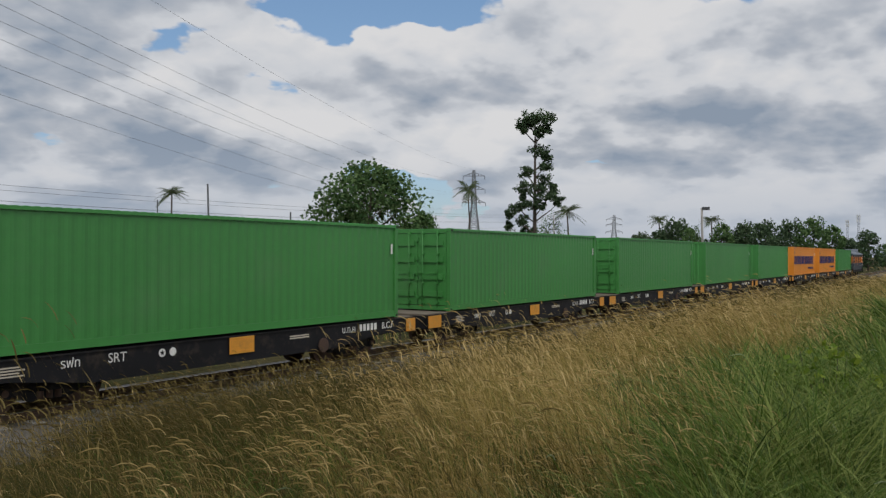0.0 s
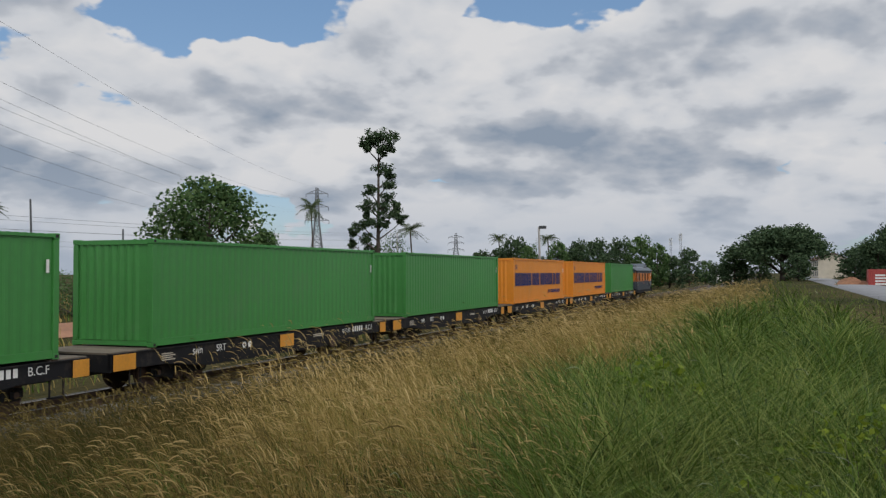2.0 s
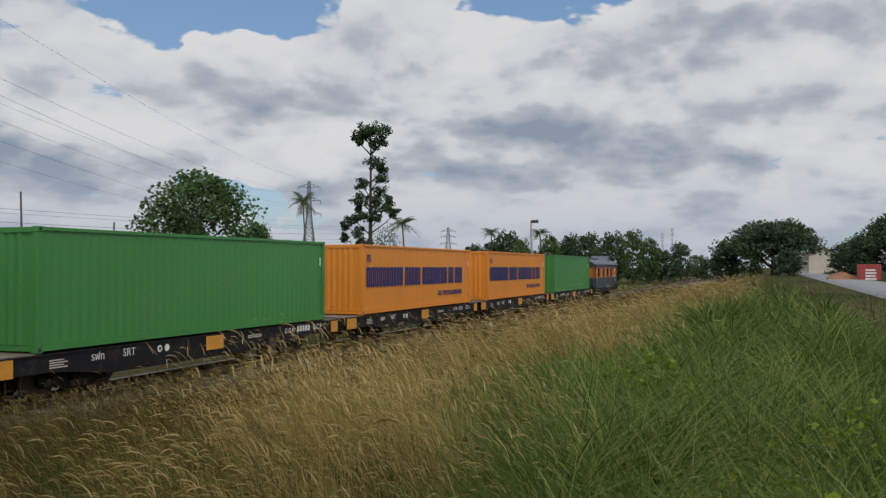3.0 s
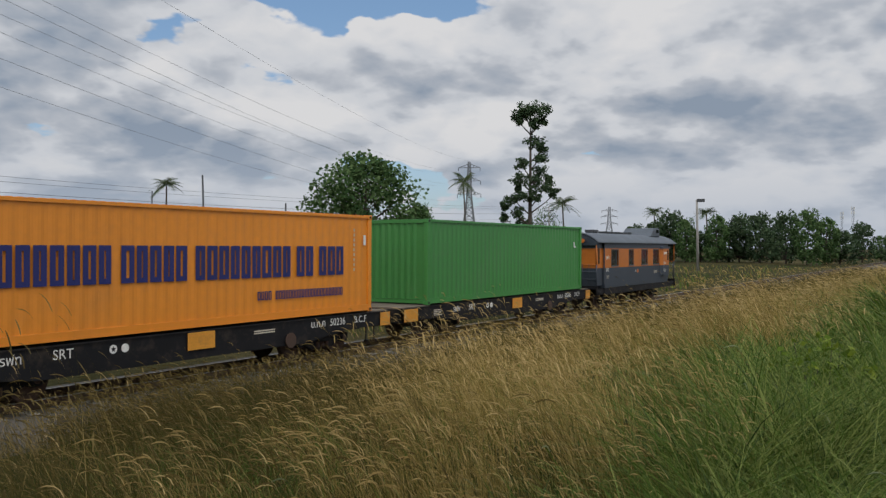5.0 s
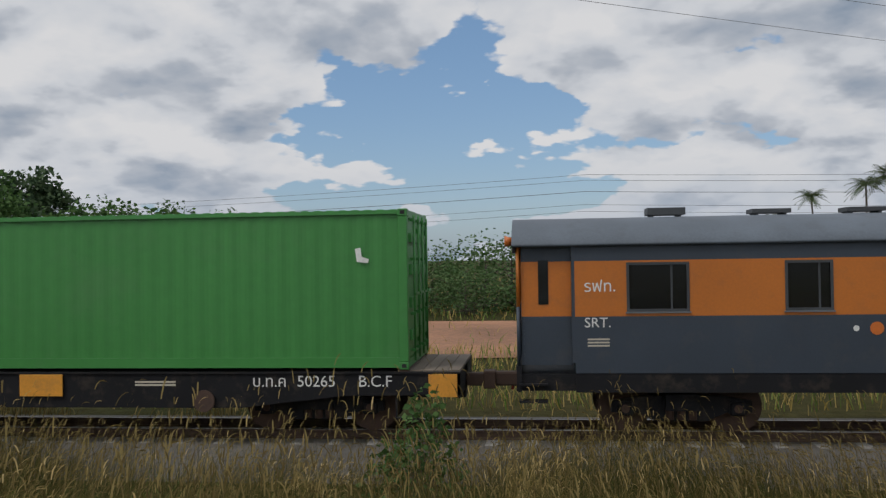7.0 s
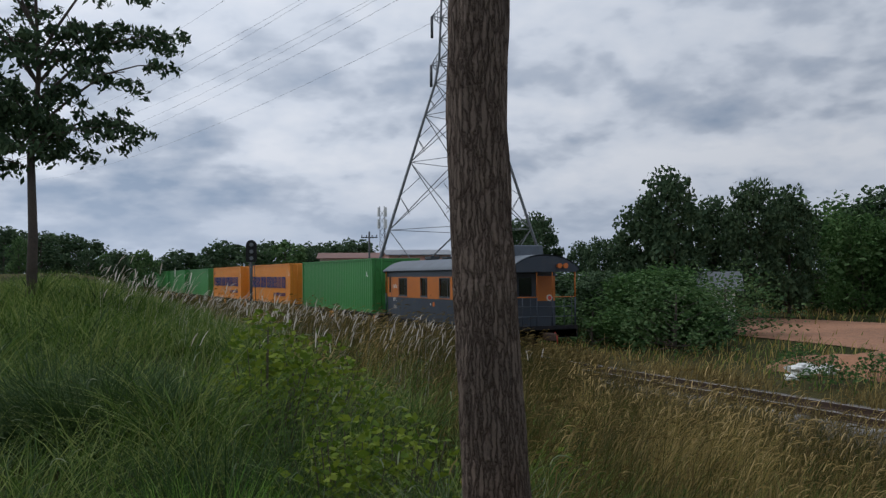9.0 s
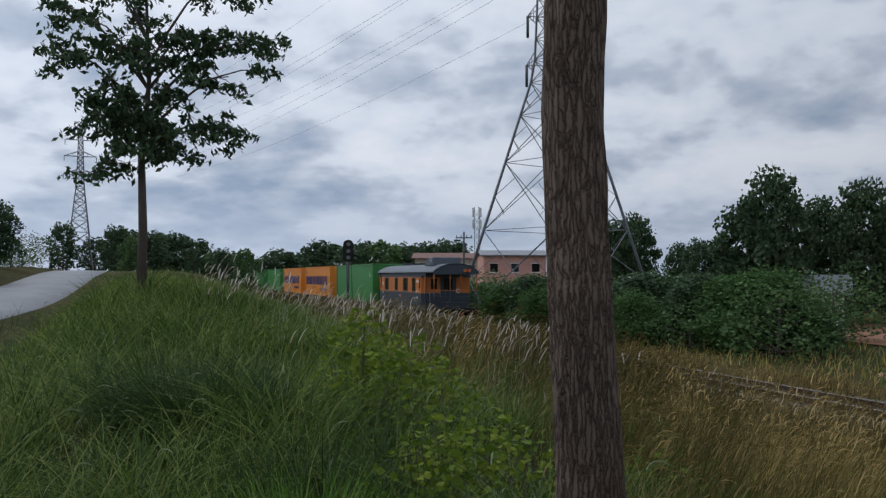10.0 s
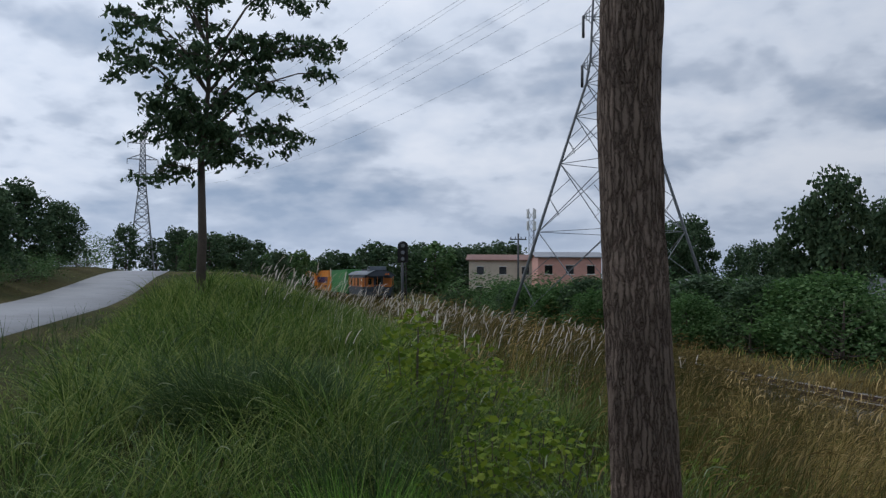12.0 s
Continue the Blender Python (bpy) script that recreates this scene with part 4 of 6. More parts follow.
def plume_heads(tip, heading, length, width, hook, crossed=True):
    """Feathery seed heads: slim arched spindles that bow over from the stem's tip."""
    n, segs = len(tip), 4
    dx, dy = np.cos(heading), np.sin(heading)
    out = []
    for flat in ((True, False) if crossed else (False,)):
        lv = []
        for j in range(segs + 1):
            q = j / segs
            run = length * (0.35 * q + 0.45 * hook * q * q)
            rise = length * (0.85 * q - 0.75 * hook * q * q)
            c = np.stack([tip[:, 0] + dx * run, tip[:, 1] + dy * run, tip[:, 2] - 0.02 + rise], 1)
            k = (0.35 + 0.65 * math.sin(math.pi * min(1, 0.15 + 0.75 * q))) * (1 if j < segs else 0.15)
            w = (width * k * 0.5)[:, None]
            side = np.stack([-dy, dx, np.zeros(n)], 1) * w if flat else np.stack([dx * 0.5, dy * 0.5, np.full(n, 0.86)], 1) * w
            lv += [c - side, c + side]
        verts = np.stack(lv, 1).reshape(-1, 3)
        tri = []
        for j in range(segs):
            a = 2 * j
            tri += [[a, a + 1, a + 3], [a, a + 3, a + 2]]
        out.append((verts, ((np.arange(n) * len(lv))[:, None, None] + np.array(tri)[None]).reshape(-1, 3)))
    return out


def stuff(name, pieces, material, label, category):
    v, t = join(pieces)
    return tagged(new(name, raw_mesh(name, v, t, material)), label, category, kind="stuff")


def build_grass():
    # slope between the verge and the track: golden where it is dry, olive towards the track and the departing train
    def golden(x, y):
        b = np.degrees(np.arctan2(y, x))
        p = 0.95 - 0.86 * step(24, 40, b) + 0.12 * step(120, 140, b)
        return np.clip(p + 0.25 * np.sin(x * 0.5 + 1.0) * np.sin(y * 0.9), 0.05, 0.95)
    x, y = scatter(210000, 3.2, 150, 0, 185, 0.8)
    keep = (y > edge_y(x) - 0.5 * RNG.random(len(x))) & (y < 12.9 - 0.5 * RNG.random(len(x)))
    keep &= ~((np.abs(x + 0.5) < 3.0) & (y > 12.3))
    x, y = x[keep], y[keep]
    n = len(x)
    size = np.clip(np.hypot(x, y) / 9, 1, 5)
    clump = 0.72 + 0.42 * np.sin(x * 1.3 + 2 * np.sin(y * 1.1)) * np.sin(y * 1.7 + 1)
    patch = np.sin(0.9 * x + 1.7 * np.sin(0.6 * y)) * np.sin(0.8 * y + 0.5 * x) + 0.5 * np.sin(2.3 * x + y) * np.sin(1.9 * y - 0.7 * x)
    h = RNG.uniform(0.45, 1.0, n) * clump * (1 + 0.50 * step(6.5, 10.5, y)) * (1 + 0.28 * patch) * (0.72 + 0.28 * step(0, 2.5, y - edge_y(x)))
    base = on_ground(x, y)
    gold = RNG.random(n) < golden(x, y) + 0.18 * patch
    for sel, mat, name, lab in ((gold, DRY, "golden_grass", "tall dry golden grass on the slope"), (~gold, OLIVE, "olive_grass", "tall olive-green grass going dry beside the track")):
        near = size < 1.8
        rows = []
        for part_sel, segs in ((sel & near, 3), (sel & ~near, 2)):
            m = part_sel.sum()
            rows.append(blades(base[part_sel], h[part_sel], 0.0052 * size[part_sel], gust(x[part_sel], y[part_sel]) + RNG.normal(0, 1.3, m), RNG.uniform(0.1, 1.0, m), segs)[:2])
        stuff(name, rows, mat, lab, "grass")
    pick = RNG.random(n) < 0.12 + 0.34 * golden(x, y) + 0.10 * patch
    k = pick.sum()
    sz = size[pick]
    way = gust(x[pick], y[pick])
    stems = blades(base[pick], h[pick] * 1.12 + 0.14, 0.0028 * sz, way + RNG.normal(0, 0.45, k), RNG.uniform(0.12, 0.55, k))
    bright = RNG.random(k) < golden(x, y)[pick] * 1.1 - 0.05
    tri = stems[1].reshape(k, -1, 3)
    stuff("grass_stems", [(stems[0], tri[~bright].reshape(-1, 3))], OLIVE, "thin olive grass stems", "grass")
    stuff("straw_stems", [(stems[0], tri[bright].reshape(-1, 3))], DRY, "thin straw-coloured grass stems", "grass")
    long = RNG.uniform(0.10, 0.19, k) * np.sqrt(sz)
    turn, hook = way + RNG.normal(0, 0.5, k), RNG.uniform(0.2, 0.95, k)
    for sel, mat, name, lab in ((bright, PLUME, "grass_plumes", "feathery straw-coloured plumes bowed by the wind"), (~bright, DULL_PLUME, "dull_grass_plumes", "dull brown plumes bowed by the wind")):
        rows = []
        for close in (True, False):
            q = sel & ((sz < 1.7) == close)
            rows += plume_heads(stems[2][q], turn[q], long[q], 0.0085 * sz[q] ** 0.9, hook[q], close)
        stuff(name, rows, mat, lab, "grass")
    # tall rank band along the ballast
    n = 56000
    s = RNG.random(n) * 2 - 1
    x = np.sign(s) * 7 * (np.exp(np.abs(s) * 3.0) - 1)
    y = 12.95 - 2.6 * RNG.random(n) ** 1.3
    ex, fx = RNG.uniform(-46, -12, 16000), RNG.uniform(6, 17, 6000)
    x, y = np.concatenate([x, ex, fx]), np.concatenate([y, RNG.uniform(7.8, 12.8, 16000), RNG.uniform(10.6, 12.4, 6000)])
    n = len(x)
    thick = np.sin(x * 0.55 + 0.8) + 0.6 * np.sin(x * 1.37) + 0.5 * np.sin(y * 2 + x * 0.3)
    keep = (thick > -0.75 + 1.2 * RNG.random(n) * (np.abs(x) < 8)) & ((y < 12.5) | (np.abs(x) > 5))
    x, y, thick = x[keep], y[keep], thick[keep]
    n = len(x)
    sz = np.clip(np.hypot(x, y) / 10, 1, 5)
    hh = RNG.uniform(0.5, 1.08, n) * (0.92 + 0.16 * thick) * (1 + 0.45 * step(-10, -16, x))
    bl = blades(on_ground(x, y), hh, 0.0055 * sz, gust(x, y) + RNG.normal(0, 1.1, n), RNG.uniform(0.1, 0.8, n))
    stuff("trackside_grass", [bl[:2]], OLIVE, "tall rank olive grass along the ballast", "grass")
    pk = RNG.random(n) < 0.26
    q = pk.sum()
    stuff("trackside_plumes", plume_heads(bl[2][pk], gust(x, y)[pk] + RNG.normal(0, 0.4, q), RNG.uniform(0.13, 0.24, q), 0.012 * sz[pk] ** 0.8, RNG.uniform(0.5, 1.1, q)), DULL_PLUME, "bowed straw-coloured plumes along the ballast", "grass")
    # thin growth between and beside the rails
    x, y = RNG.uniform(-60, -6, 16000), RNG.uniform(12.4, 19.5, 16000)
    keep = np.sin(x * 0.8 + 1.2 * np.sin(y)) > -0.5 + 0.9 * (np.abs(y - TRACK) < 0.9)
    x, y = x[keep], y[keep]
    n = len(x)
    foot = np.stack([x, y, np.where((y > 13) & (y < 17.3), -0.2, ground_z(x, y) - 0.03)], 1)
    tall = RNG.uniform(0.15, 0.45, n) * np.where(np.abs(y - TRACK) < 1.2, 0.45, 1.6)
    stuff("ballast_grass", [blades(foot, tall, 0.010 * np.clip(np.hypot(x, y) / 10, 1, 4), gust(x, y) + RNG.normal(0, 1.0, n), RNG.uniform(0.2, 1.0, n))[:2]], DULL_PLUME, "thin brownish grass growing through the ballast", "grass")
    # white plumes standing over the verge towards the departing train
    x, y = scatter(1300, 9, 38, 150, 177, 0.5)
    thick = np.sin(x * 0.7 + 1.1 * np.sin(y * 0.9)) + 0.5 * np.sin(x * 1.9 + y)
    keep = (y > 0.8) & (y < 9.5) & (thick > -0.5 + 1.1 * RNG.random(len(x)) * (x > -13))
    x, y = x[keep], y[keep]
    n = len(x)
    sz = np.clip(np.hypot(x, y) / 10, 1, 3)
    st = blades(on_ground(x, y), RNG.uniform(0.75, 1.25, n), 0.003 * sz, WIND + RNG.normal(0, 0.8, n), RNG.uniform(0.05, 0.4, n))
    hd = plume_heads(st[2], WIND + RNG.normal(0, 0.7, n), RNG.uniform(0.2, 0.36, n), 0.014 * sz ** 0.8, RNG.uniform(0.0, 0.6, n))
    stuff("white_plumes", [st[:2]] + hd, WHITE_PLUME, "upright whitish grass plumes over the verge", "grass")
    # green verge
    x, y = scatter(200000, 1.6, 160, -35, 215, 0.85)
    keep = (y < edge_y(x) + 0.7 * RNG.random(len(x))) & (y > -4.6)
    keep |= (y < -11.4) & (np.hypot(x, y) < 90)
    x, y = x[keep], y[keep]
    n = len(x)
    r = np.hypot(x, y)
    size = np.clip(r / 7, 1, 5)
    clump = 0.8 + 0.4 * np.sin(x * 1.1 + 1.5 * np.sin(y * 0.9)) * np.sin(y * 1.4 + 0.4)
    h = RNG.uniform(0.35, 0.95, n) * clump * (0.30 + 0.70 * step(-2.6, -0.8, y)) * (1 + 0.3 * step(3, 6, x))
    h *= np.clip(0.45 + r / 6, 0, 1)
    # shade in the gaps between clumps, painted as patches of darker, shorter blades
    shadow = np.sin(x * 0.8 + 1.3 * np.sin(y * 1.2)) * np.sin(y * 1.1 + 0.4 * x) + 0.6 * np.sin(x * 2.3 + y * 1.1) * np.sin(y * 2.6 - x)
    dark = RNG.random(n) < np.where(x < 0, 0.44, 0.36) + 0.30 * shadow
    h *= np.where(dark, 0.74, 1.04) * (1 - 0.16 * shadow)
    gb = blades(on_ground(x, y), h, 0.0085 * size, WIND + 0.6 + RNG.normal(0, 1.4, n), RNG.uniform(0.25, 1.4, n))
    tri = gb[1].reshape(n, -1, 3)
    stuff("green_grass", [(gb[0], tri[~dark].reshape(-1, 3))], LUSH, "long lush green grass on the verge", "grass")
    stuff("deep_green_grass", [(gb[0], tri[dark].reshape(-1, 3))], RANK_OR_SHADE, "verge grass in a darker green for the shade between clumps", "grass")
    seed = (RNG.random(n) < np.where(x < 0, 0.05, 0.025)) & ~dark & (r < 30) & (r > 2.5) & (y > -2.5)
    q = seed.sum()
    stuff("verge_seed_heads", plume_heads(gb[2][seed] + np.array([0, 0, 0.03]), WIND + RNG.normal(0, 0.8, q), RNG.uniform(0.10, 0.20, q) * size[seed] ** 0.4, 0.009 * size[seed] ** 0.8, RNG.uniform(0.4, 1.1, q)), PALE, "pale bowed seed heads among the green grass", "grass")
    x, y = RNG.uniform(-42, -9, 16000), RNG.uniform(-2.0, 4.5, 16000)
    n = len(x)
    hh = RNG.uniform(0.45, 1.0, n) * (0.45 + 0.55 * step(-2.2, -0.6, y))
    stuff("crest_grass", [blades(on_ground(x, y), hh, 0.011 * np.clip(np.hypot(x, y) / 8, 1, 4), RNG.uniform(0, 6.283, n), RNG.uniform(0.2, 1.1, n))[:2]], LUSH, "dense yellow-green grass on the crest of the verge", "grass")
    # arching tussocks and taller rank growth on the verge
    cx, cy = scatter(1000, 2.4, 45, -14, 192, 0.8)
    ex, ey = scatter(420, 3.6, 22, -6, 16, 0.9)
    cx, cy = np.concatenate([cx, ex]), np.concatenate([cy, ey])
    keep = (cy < edge_y(cx) + 0.3) & (cy > -1.6)
    cx, cy = cx[keep], cy[keep]
    cs = RNG.uniform(0.6, 1.25, len(cx)) * np.clip(0.35 + np.hypot(cx, cy) / 9, 0, 1)
    per = 62
    ang = RNG.uniform(0, 6.283, (len(cx), per))
    rad = 0.22 * np.sqrt(RNG.random((len(cx), per))) * cs[:, None]
    x, y = (cx[:, None] + rad * np.cos(ang)).ravel(), (cy[:, None] + rad * np.sin(ang)).ravel()
    n = len(x)
    hh = (cs[:, None] * RNG.uniform(0.7, 1.15, (len(cx), per))).ravel()
    sz = np.clip(np.hypot(x, y) / 7, 1, 4)
    tg = blades(on_ground(x, y), hh * 0.95, 0.0125 * sz, ang.ravel() + RNG.normal(0, 0.4, n), RNG.uniform(0.4, 1.7, n), 5)
    tri = tg[1].reshape(n, -1, 3)
    dark = RNG.random(n) < np.where(x < 0, 0.26, 0.10)
    stuff("tussock_grass", [(tg[0], tri[~dark].reshape(-1, 3))], LUSH, "arching tussocks of rank green grass", "grass")
    stuff("dark_tussock_grass", [(tg[0], tri[dark].reshape(-1, 3))], RANK_OR_SHADE, "dark arching blades in the green tussocks", "grass")
    cx, cy = scatter(700, 4.0, 50, 8, 180, 0.8)
    keep = (cy > edge_y(cx)) & (cy < 12.2)
    cx, cy = cx[keep], cy[keep]
    cs = RNG.uniform(0.8, 1.3, len(cx))
    ang = RNG.uniform(0, 6.283, (len(cx), per))
    rad = 0.25 * np.sqrt(RNG.random((len(cx), per))) * cs[:, None]
    x, y = (cx[:, None] + rad * np.cos(ang)).ravel(), (cy[:, None] + rad * np.sin(ang)).ravel()
    n = len(x)
    hh = (cs[:, None] * RNG.uniform(0.6, 1.1, (len(cx), per))).ravel()
    sz = np.clip(np.hypot(x, y) / 9, 1, 4)
    st = blades(on_ground(x, y), hh, 0.005 * sz, gust(x, y) + RNG.normal(0, 0.7, n), RNG.uniform(0.2, 0.75, n))
    gb = np.repeat(RNG.random(len(cx)) < golden(cx, cy), per)
    tri = st[1].reshape(n, -1, 3)
    stuff("golden_tussock", [(st[0], tri[gb].reshape(-1, 3))], DRY, "tall clumps of dry golden grass", "grass")
    stuff("olive_tussock", [(st[0], tri[~gb].reshape(-1, 3))], OLIVE, "tall clumps of olive-green grass", "grass")
    for name, sel, mat, lab in (("tussock_plumes", gb & (RNG.random(n) < 0.42), PLUME, "bright straw-coloured plumes bowed over the tall clumps"), ("dull_tussock_plumes", ~gb & (RNG.random(n) < 0.25), DULL_PLUME, "dull straw-coloured plumes on the tall clumps")):
        q = sel.sum()
        stuff(name, plume_heads(st[2][sel], gust(x, y)[sel] + RNG.normal(0, 0.3, q), RNG.uniform(0.12, 0.22, q), 0.0095 * sz[sel], RNG.uniform(0.3, 1.0, q)), mat, lab, "grass")
    # short turf round the viewer's spot and towards the road
    x, y = scatter(34000, 0.35, 26, 0, 360, 0.8)
    keep = (y > -4.9) & (y < 2.2) & ((y < -0.8) | (np.hypot(x, y) < 2.2))
    x, y = x[keep], y[keep]
    n = len(x)
    stuff("short_turf", [blades(on_ground(x, y), RNG.uniform(0.08, 0.28, n), 0.008 * np.clip(np.hypot(x, y) / 4, 1, 4), RNG.uniform(0, 6.283, n), RNG.uniform(0.3, 1.3, n), 2)[:2]], LUSH, "short trodden green turf at the roadside", "grass")
    # dark dead stalks at the road's edge
    x, y = np.concatenate([RNG.uniform(-30, -13, 60), RNG.uniform(16, 40, 40)]), RNG.uniform(-4.6, -3.0, 100)
    stuff("dead_stalks", [blades(on_ground(x, y), RNG.uniform(0.5, 1.0, 100), np.full(100, 0.02), RNG.uniform(0, 6.283, 100), RNG.uniform(0.1, 0.4, 100))[:2]], RANK_OR_SHADE, "thin dark dead stalks at the road's edge", "grass")
    # sparse green among the dry and low growth past the track
    x, y = scatter(60000, 12, 160, 0, 175, 1.0)
    keep = (y > 18.8) & ~((y > 31) & (y < 46) & (np.abs(x + 4) < 50) & (RNG.random(len(x)) < 0.93))
    x, y = x[keep], y[keep]
    n = len(x)
    size = np.clip(np.hypot(x, y) / 9, 1, 8)
    dry = RNG.random(n) < 0.55
    b = blades(on_ground(x, y), RNG.uniform(0.3, 0.8, n), 0.012 * size, RNG.normal(WIND, 1.0, n), RNG.uniform(0.2, 0.9, n), 2)
    tri = b[1].reshape(n, -1, 3)
    for name, sel, mat, lab in (("field_grass_dry", dry, DRY, "pale dry grass on the field past the track"), ("field_grass_green", ~dry, LUSH, "low green growth on the field past the track")):
        stuff(name, [(b[0], tri[sel].reshape(-1, 3))], mat, lab, "grass")
    # green blades scattered through the dry slope
    x, y = scatter(46000, 3.5, 60, 5, 180, 0.9)
    keep = (y > edge_y(x)) & (y < 11.5) & (np.sin(x * 0.8 + 1) * np.sin(y * 0.9) > -0.1 - 0.5 * (x < 0))
    x, y = x[keep], y[keep]
    n = len(x)
    size = np.clip(np.hypot(x, y) / 8, 1, 4)
    stuff("mixed_green_grass", [blades(on_ground(x, y), RNG.uniform(0.3, 0.75, n), 0.010 * size, RNG.uniform(0, 6.283, n), RNG.uniform(0.3, 1.2, n))[:2]], LUSH, "green grass growing through the dry slope", "grass")


build_grass()


def leaf_cards(centres, size, flat=0.5, droop=0.0, slim=0.36):
    """Small folded leaves, four triangles each, at points."""
    n = len(centres)
    d = RNG.normal(size=(n, 3))
    d[:, 2] = d[:, 2] * flat - droop
    d /= np.linalg.norm(d, axis=1)[:, None]
    s = np.cross(d, RNG.normal(size=(n, 3)))
    s /= np.linalg.norm(s, axis=1)[:, None]
    nn = np.cross(d, s)
    L = (size * RNG.uniform(0.6, 1.3, n))[:, None]
    w = L * slim
    a = centres - d * L * 0.5
    b = centres + d * L * 0.5
    c1 = centres + s * w + nn * w * 0.3
    c2 = centres - s * w + nn * w * 0.3
    verts = np.stack([a, c1, b, c2], 1).reshape(-1, 3)
    o = (np.arange(n) * 4)[:, None, None]
    tris = (o + np.array([[0, 1, 2], [0, 2, 3]])[None]).reshape(-1, 3)
    return verts, tris


def limb_tree(seed, height, spread, base_h, r0, leaves, leaf, clumps, squash=0.7, shape="round", lean=(0, 0)):
    """Trunk with limbs, and a crown of leaf clumps round the limb ends. Returns a bmesh of wood and arrays of leaves."""
    rnd = np.random.default_rng(seed)
    bm = bmesh.new()
    top = Vector((lean[0], lean[1], height * 0.92))
    trunk = [Vector((lean[0] * s * s + 0.03 * height * math.sin(3 * s + seed) * s, lean[1] * s * s + 0.02 * height * math.sin(4 * s + seed * 2) * s, height * 0.9 * s)) for s in np.linspace(0, 1, 9)]
    tube(bm, trunk, [r0 * (1 - 0.85 * s) for s in np.linspace(0, 1, 9)], 9)
    ends = []
    for i in range(clumps):
        f = (i + rnd.random()) / clumps
        z = base_h + (height - base_h) * f
        if shape == "round":
            rad = spread * math.sqrt(max(0.05, 1 - (2 * f - 0.85) ** 2 / 1.4))
        elif shape == "umbrella":
            rad = spread * (0.35 + 0.65 * rnd.random()) * (1.0 if f > 0.35 else 0.7)
            z = height * (0.52 + 0.42 * (1 - (rad / spread) ** 2)) - 0.16 * height * rnd.random()
        else:
            rad = spread * (0.62 + 0.38 * math.sin(f * 15 + 2.2)) * (1.15 - 0.35 * f)
        a = i * 2.4 + rnd.uniform(-0.5, 0.5)
        rad *= rnd.uniform(0.45, 1.0)
        e = Vector((trunk[-1].x * min(1, f + 0.3) + rad * math.cos(a), trunk[-1].y * min(1, f + 0.3) + rad * math.sin(a), z))
        k = min(8, max(1, int(8 * max(0.12, (z - rad * 0.55) / (height * 0.9)))))
        s = trunk[k]
        mid = s.lerp(e, 0.55) + Vector((0, 0, -0.08 * rad if shape != "umbrella" else 0.12 * rad))
        w = r0 * 0.34 * (1 - 0.6 * f)
        tube(bm, [s, mid, e], [w, w * 0.6, w * 0.2], 5, caps=False)
        ends.append(e)
    per = leaves // clumps
    size = spread * (0.42 if shape == "round" else 0.30)
    pts = []
    for e in ends:
        n = int(per * rnd.uniform(0.6, 1.4))
        d = rnd.normal(size=(n, 3))
        d /= np.linalg.norm(d, axis=1)[:, None]
        rr = size * rnd.uniform(0.55, 1.15) * rnd.random(n) ** 0.45
        pts.append(np.array(e) + d * rr[:, None] * np.array([1, 1, squash]))
    return bm, leaf_cards(np.concatenate(pts), leaf)


SHAPES = {}


def weed_patch(b, d, wide, tall, n, leaf, label, material, name="weed"):
    """A low mound of broad leaves on thin stems."""
    x, y = at_bearing(b, d)
    z = float(ground_z(x, y))
    o = thing(name, label, "weed", "weeds on the verge", pose(x, y, z - 0.05))
    rnd = np.random.default_rng(int(b * 10) + 900)
    p = rnd.normal(size=(n, 3)) * np.array([wide, wide, 0]) * 0.5
    r2 = (p[:, 0] ** 2 + p[:, 1] ** 2) / (wide * wide)
    p[:, 2] = tall * np.exp(-r2) * rnd.uniform(0.25, 1.0, n) ** 0.6
    bm = bmesh.new()
    for i in range(0, n, max(1, n // 40)):
        tube(bm, [(p[i, 0] * 0.5, p[i, 1] * 0.5, 0), tuple(p[i])], [0.006, 0.003], 4, caps=False)
    part("stem", bm, BARK_DARK, o)["kind"] = "stuff"
    v, t = leaf_cards(p, leaf, 0.35)
    part("foliage", raw_mesh("foliage", v, t, material), None, o)


def tree_meshes(key, crown_mat, **kw):
    bm, (v, t) = limb_tree(**kw)
    bmesh.ops.recalc_face_normals(bm, faces=bm.faces[:])
    me = bpy.data.meshes.new("trunk")
    bm.to_mesh(me)
    bm.free()
    me.materials.append(BARK_DARK)
    SHAPES[key] = (me, raw_mesh("crown", v, t, crown_mat), kw["height"])


def at_bearing(b, d):
    return d * math.cos(radians(b)), d * math.sin(radians(b))


def tree(key, b, d, height, label, turn=0.0, widen=1.0, category="tree", group="", sink=0.0):
    x, y = at_bearing(b, d)
    o = thing("tree", label, category, group)
    s = height / SHAPES[key][2]
    o.matrix_basis = pose(x, y, float(ground_z(x, y)) - 0.1 - sink, 0, 0, turn)
    o.scale = (s * widen, s * widen, s)
    part("trunk", SHAPES[key][0], None, o)
    part("crown", SHAPES[key][1], None, o)
    return o


